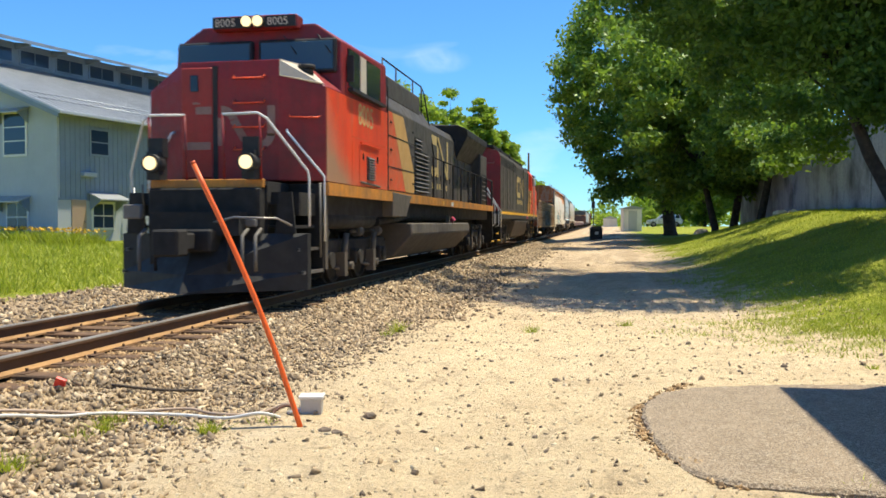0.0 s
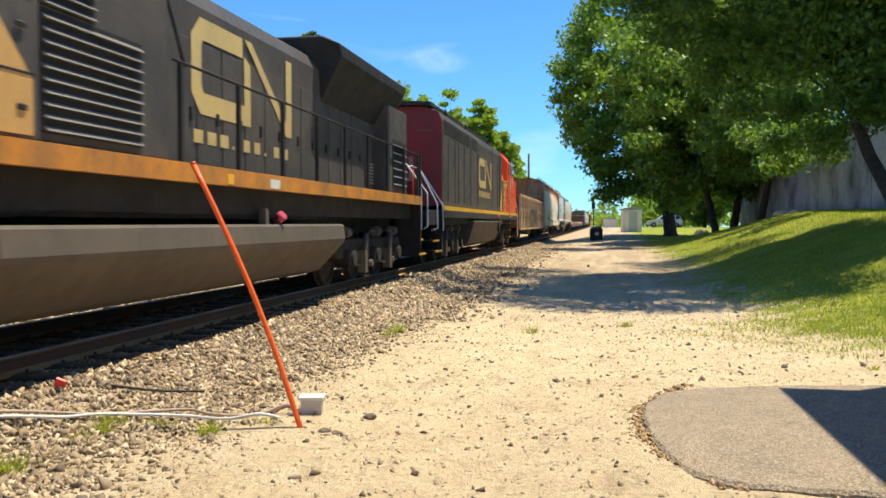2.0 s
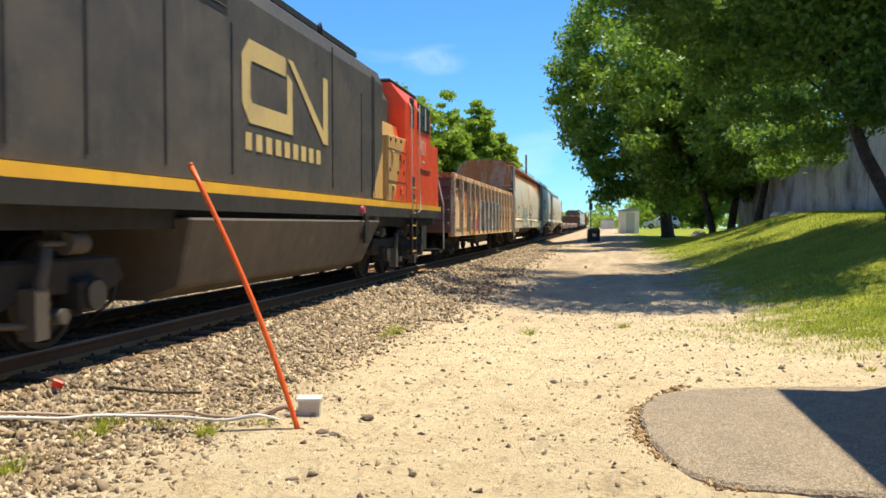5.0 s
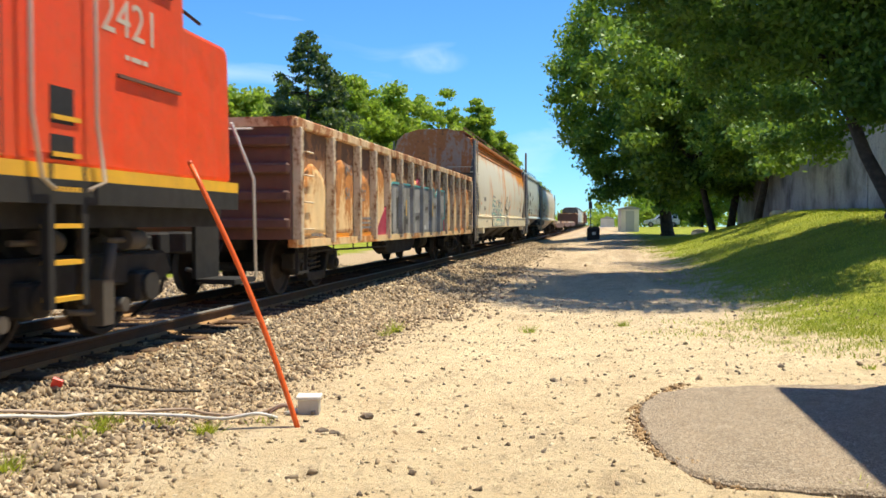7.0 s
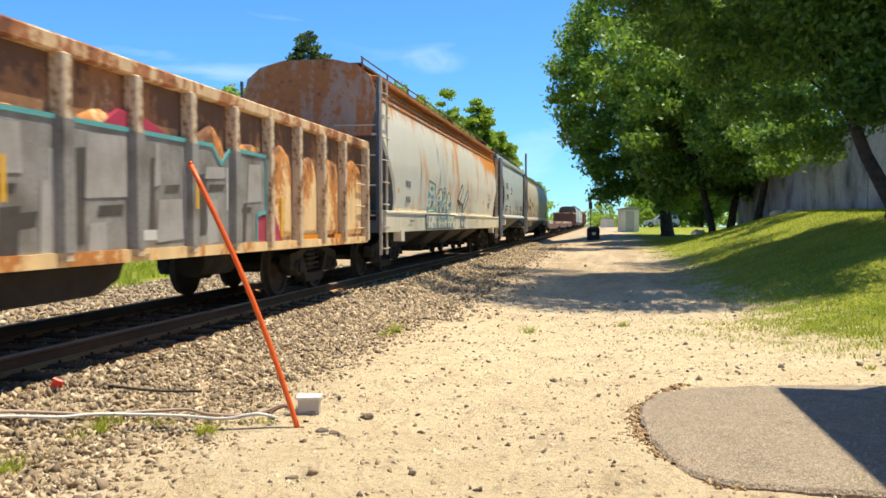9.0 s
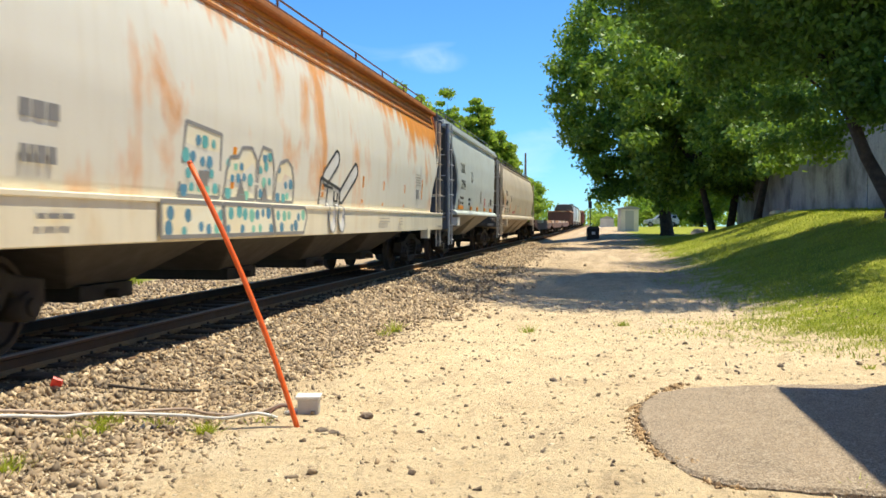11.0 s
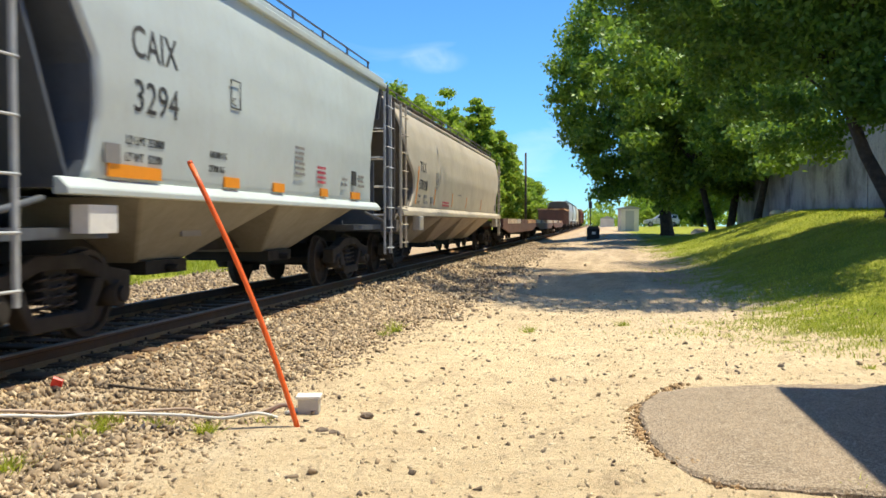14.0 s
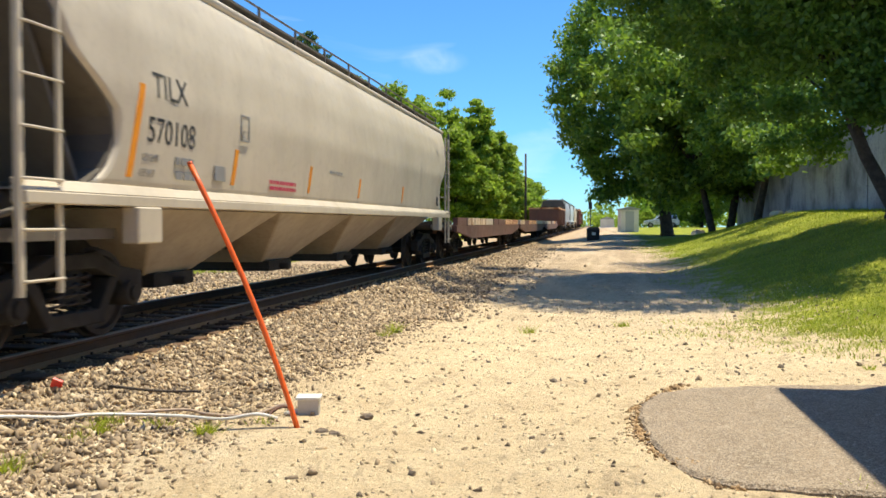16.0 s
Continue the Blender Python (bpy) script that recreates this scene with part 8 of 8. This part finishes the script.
def boulders():
    """Pale kerb stones on the bank's crest and dark clods in the yard."""
    rng = random.Random(12)
    for x, y, r, mat, label in ((8.2, 43.5, 0.35, PEBBLE, "pale weathered stone on the grassy crest"), (8.6, 42.5, 0.22, PEBBLE, "pale weathered stone on the grassy crest"), (6.4, 60.0, 0.55, PEBBLE, "pale boulder under the trees"),
                                (-1.85, 6.75, 0.05, DARKCLOD, "dark clod of earth on the sandy yard"), (-2.05, 6.2, 0.05, DARKCLOD, "dark clod of earth on the sandy yard"), (-1.95, 6.15, 0.045, DARKCLOD, "dark clod of earth on the sandy yard"), (1.95, 10.0, 0.04, DARKCLOD, "dark clod of earth on the sandy yard"), (0.95, 9.35, 0.045, DARKCLOD, "dark clod of earth on the sandy yard")):
        b = bmesh.new()
        bmesh.ops.create_icosphere(b, subdivisions=2, radius=r)
        for v in b.verts:
            v.co *= 1 + 0.35 * noise.noise(v.co * (1.7 / r) + Vector((x, y, 0)))
            v.co.z *= 0.6
        me = bpy.data.meshes.new("stone")
        b.to_mesh(me)
        b.free()
        me.materials.append(mat)
        ob = new("stone", me)
        ob.location = (x, y, gz(x, y) + r * 0.25)
        tagged(ob, label, "stone", "loose stones")


DARKCLOD = two_tone("dark_earth_clod", (0.22, 0.16, 0.11), (0.12, 0.09, 0.065), 0.4, 0.6, 20)
marker_pole(), junction_box(), cables(), asphalt_patch(), shed(), relay_box(), parked_car(), utility_pole(), flag(), boulders()


# ---------------------------------------------------------------- loose stone, grass
CUBE = np.array([(-1, -1, -1), (1, -1, -1), (1, 1, -1), (-1, 1, -1), (-1, -1, 1), (1, -1, 1), (1, 1, 1), (-1, 1, 1)], float)
QUADS = np.array([(0, 3, 2, 1), (4, 5, 6, 7), (0, 1, 5, 4), (1, 2, 6, 5), (2, 3, 7, 6), (3, 0, 4, 7)])


def scatter(name, label, x, y, r, mat, seed, sink=0.3, lift=None):
    """Angular stones at the given places, each a jittered block."""
    rng = np.random.default_rng(seed)
    n = len(x)
    v = CUBE[None] * (0.15 + 1.1 * rng.random((n, 8, 3)))
    v *= (r[:, None] * (0.6 + 0.6 * rng.random((n, 3))))[:, None, :] * np.array([1.4, 1.15, 0.5])
    q = rng.normal(size=(n, 4))
    q /= np.linalg.norm(q, axis=1, keepdims=True)
    w, a, b_, c = q.T
    R = np.stack([1 - 2 * (b_ * b_ + c * c), 2 * (a * b_ - c * w), 2 * (a * c + b_ * w), 2 * (a * b_ + c * w), 1 - 2 * (a * a + c * c), 2 * (b_ * c - a * w), 2 * (a * c - b_ * w), 2 * (b_ * c + a * w), 1 - 2 * (a * a + b_ * b_)], 1).reshape(n, 3, 3)
    v = np.einsum("nij,nkj->nki", R, v)
    z = land(x, y) + ruts(x, y) + r * sink
    v += np.stack([x, y, z], 1)[:, None, :]
    f = (QUADS[None] + 8 * np.arange(n)[:, None, None]).reshape(-1, 4)
    ob = new(name, raw_mesh(name, v.reshape(-1, 3), f, mat))
    return tagged(ob, label, "gravel", kind="stuff")


def blades(name, label, x, y, h, w, mat, seed, lean=0.5):
    rng = np.random.default_rng(seed)
    n = len(x)
    z = land(x, y) + ruts(x, y) * (y < 60) - 0.01
    a = rng.random(n) * math.tau
    u = np.stack([np.cos(a), np.sin(a), 0 * a], 1) * w[:, None]
    tip = np.stack([rng.normal(size=n) * lean, rng.normal(size=n) * lean, np.ones(n)], 1) * h[:, None]
    p = np.stack([x, y, z], 1)
    quad = np.stack([p - u, p + u, p + tip * 0.6 + u * 0.7 + tip * 0, p + tip], 1)
    ob = new(name, raw_mesh(name, quad.reshape(-1, 3), np.arange(4 * n).reshape(-1, 4), mat))
    return ob


def loose():
    rng = np.random.default_rng(31)
    # ballast shoulder, near and far, both sides of the rails
    n = 44000
    y = 3.0 + 13 * rng.random(n)
    x = XC + rng.triangular(-1.5, 2.2, 3.4, n)
    keep = (rng.random(n) < step(3.6, 2.0, x - XC)) | (x - XC < 2.0)
    keep &= ~((np.abs(np.abs(x - XC) - 0.755) < 0.1))
    x, y = x[keep], y[keep]
    near = x - XC < 1.25 + 0.3 * rng.random(len(x))
    scatter("ballast", "rust-stained stone ballast between and beside the rails", x[near], y[near], 0.01 + 0.02 * rng.random(near.sum()) ** 1.8, RUSTSTONE, 11, -0.45)
    x, y = x[~near], y[~near]
    scatter("ballast", "grey-brown crushed stone ballast along the track", x, y, 0.009 + 0.025 * rng.random(len(x)) ** 2.4, BALLAST, 1)
    n = 24000
    y = 14 + 45 * rng.random(n) ** 1.4
    x = XC + 0.95 + 2.2 * rng.random(n) + np.where(rng.random(n) < 0.3, rng.exponential(0.3, n), 0)
    scatter("ballast", "grey-brown crushed stone ballast along the track", x, y, 0.015 + 0.03 * rng.random(n) ** 2, BALLAST, 2)
    n = 9000
    y = 6 + 22 * rng.random(n)
    x = XC - rng.uniform(0.95, 5.6, n)
    scatter("ballast", "grey-brown crushed stone ballast along the track", x, y, 0.015 + 0.035 * rng.random(n), BALLAST, 3)
    # foot of the shoulder and the corner by the cables
    n = 5200
    x = rng.uniform(-5.5, -2.0, n)
    y = rng.uniform(3.6, 7.5, n)
    keep = rng.random(n) < step(-1.9, -3.4, x)
    scatter("ballast", "mixed pale stones at the foot of the ballast", x[keep], y[keep], 0.006 + 0.021 * rng.random(keep.sum()) ** 2.6, BALLAST, 4, -0.15)
    # pebbles over the yard
    n = 14000
    x = rng.uniform(-3.6, 4.2, n)
    y = 4.4 + 16 * rng.random(n) ** 1.3
    keep = ~((x > 0.3) & (y > 5.2) & (y < 8.7))
    x, y = x[keep], y[keep]
    scatter("yard_pebbles", "small stones strewn over the sandy yard", x, y, 0.003 + 0.018 * rng.random(len(x)) ** 3, PEBBLE, 5, -0.1)
    # a fringe of ballast strewn out over the edge of the road
    n = 3000
    y = 7 + 32 * rng.random(n) ** 1.3
    x = -3.3 + rng.exponential(0.4, n) + 0.35 * np.sin(y * 0.9) * np.sin(y * 0.37)
    keep = x < 0.3
    scatter("ballast", "scattered ballast stones along the edge of the road", x[keep], y[keep], 0.008 + 0.016 * rng.random(keep.sum()) ** 2, BALLAST, 8, -0.1)
    n = 900
    x = rng.uniform(-3.4, 4.2, n)
    y = 4.5 + 14 * rng.random(n) ** 1.2
    keep = ~((x > 0.2) & (y > 5.1) & (y < 8.8))
    x, y = x[keep], y[keep]
    scatter("yard_stones", "grey-brown stones strewn over the sandy yard", x, y, 0.005 + 0.024 * rng.random(len(x)) ** 3, BALLAST, 9, 0.0)
    n = 420
    x = rng.uniform(-3.0, 4.2, n)
    y = 4.6 + 12 * rng.random(n)
    keep = ~((x > 0.2) & (y > 5.1) & (y < 8.8))
    x, y = x[keep], y[keep]
    scatter("yard_stones", "dark stones strewn over the sandy yard", x, y, 0.009 + 0.018 * rng.random(len(x)) ** 2.5, DARKCLOD, 6)
    a = rng.random(900)
    ex, ey = 0.28 + 0.5 * (np.abs(a - 0.5) * 2) ** 2 + rng.normal(size=900) * 0.05, 5.2 + 3.3 * a
    scatter("broken_edge", "crumbled stones along the asphalt's edge", ex, ey, 0.006 + 0.014 * rng.random(900) ** 2, RUSTSTONE, 7)


loose()


def grass():
    rng = np.random.default_rng(8)
    n = 70000
    x, y = rng.uniform(1.0, 9.2, n), 11 + 45 * rng.random(n) ** 1.7
    edge = 3.0 - 0.8 * np.clip((y - 12) / 40, 0, 1) + 0.9 * np.sin(x * 1.3 + y * 0.9) * np.sin(y * 0.6) + 0.5 * rng.normal(size=n)
    keep = (x > edge) & (y > 12.1 + 0.9 * np.sin(x * 1.7) + 0.5 * rng.normal(size=n))
    x, y = x[keep], y[keep]
    k = len(x)
    ob = blades("bank_grass", "", x, y, 0.03 + 0.06 * rng.random(k), 0.006 + 0.006 * rng.random(k), GRASSLEAF, 1)
    tagged(ob, "short sunlit grass on the bank beside the yard", "grass", kind="stuff")
    n = 45000
    x, y = rng.uniform(-30, -10.8, n), rng.uniform(10, 36, n)
    keep = x < -11.3 + 0.6 * np.sin(y * 1.1)
    x, y = x[keep], y[keep]
    k = len(x)
    ob = blades("lawn_grass", "", x, y, 0.08 + 0.2 * rng.random(k) ** 2, 0.012 + 0.008 * rng.random(k), GRASSLEAF, 2)
    tagged(ob, "rough grass between the track and the grey building", "grass", kind="stuff")
    # flower bed below the gable
    n = 5000
    a, b_ = rng.uniform(-9, 3.5, n), rng.uniform(-2.6, -0.5, n)
    c, s = math.cos(radians(-12.7)), math.sin(radians(-12.7))
    x, y = -24.72 + a * c - b_ * s, 36.09 + a * s + b_ * c
    ob = blades("lily_bed", "", x, y, 0.35 + 0.3 * rng.random(n), 0.02 + 0.01 * rng.random(n), GRASSLEAF, 3)
    tagged(ob, "bed of tall leaves in front of the grey building", "plants", kind="stuff")
    v, f = leaf_cloud(np.stack([x, y, land(x, y) + 0.55 + 0.15 * rng.random(n)], 1)[:420], np.full(420, 0.06), 1300, 0.055, 5)
    ob = new("lily_flowers", raw_mesh("lily_flowers", v, f, paint("yellow_petals", (0.8, 0.5, 0.03), (0.7, 0.3, 0.02), 0.3, 0.6)))
    tagged(ob, "yellow and orange lilies in the flower bed", "flowers", kind="stuff")
    # small weeds in the gravel
    xs, ys, hs = [], [], []
    for wx, wy, h, m in [(-2.91, 12.18, 0.2, 60), (-3.0, 11.84, 0.14, 30), (-1.04, 12.67, 0.14, 46), (-3.67, 5.86, 0.13, 60), (-3.7, 6.09, 0.13, 50), (-2.91, 6.05, 0.13, 70), (-3.38, 6.15, 0.1, 50), (-3.62, 4.79, 0.16, 80), (-3.67, 5.65, 0.1, 40), (-2.54, 6.36, 0.07, 24), (1.5, 5.35, 0.08, 24), (0.32, 13.65, 0.12, 40), (3.3, 10.6, 0.1, 40), (2.9, 10.2, 0.08, 30), (1.3, 12.6, 0.08, 140), (2.1, 12.4, 0.08, 140), (2.7, 11.6, 0.08, 140), (3.4, 11.4, 0.08, 140), (1.7, 14.2, 0.08, 160), (2.4, 13.6, 0.09, 320), (3.2, 13.2, 0.09, 420), (3.9, 12.6, 0.1, 500), (2.9, 14.4, 0.09, 420), (4.4, 11.6, 0.1, 420)]:
        spread = 0.05 if m < 100 else 0.45
        xs.append(wx + rng.normal(size=m) * spread)
        ys.append(wy + rng.normal(size=m) * spread * 0.6)
        hs.append(h * (0.5 + 0.6 * rng.random(m)))
    ob = blades("gravel_weeds", "", np.concatenate(xs), np.concatenate(ys), np.concatenate(hs), np.full(sum(map(len, xs)), 0.006), GRASSLEAF, 20, 0.7)
    tagged(ob, "tufts of green weeds growing in the gravel", "plants", kind="stuff")


grass()


# ---------------------------------------------------------------- movement
def motions():
    times = [k * 0.5 for k in range(33)]
    for ob, y, z, r in WHEELS:
        walk(ob, [(k * 0.1, pose(0, y, z, math.degrees(gone(k * 0.1) / r))) for k in range(161)])
    for ob, s in CARS:
        walk(ob, [(t, pose(XC, s - gone(t), RAIL + GRADE * (s - gone(t)), math.degrees(GRADE))) for t in times])


motions()
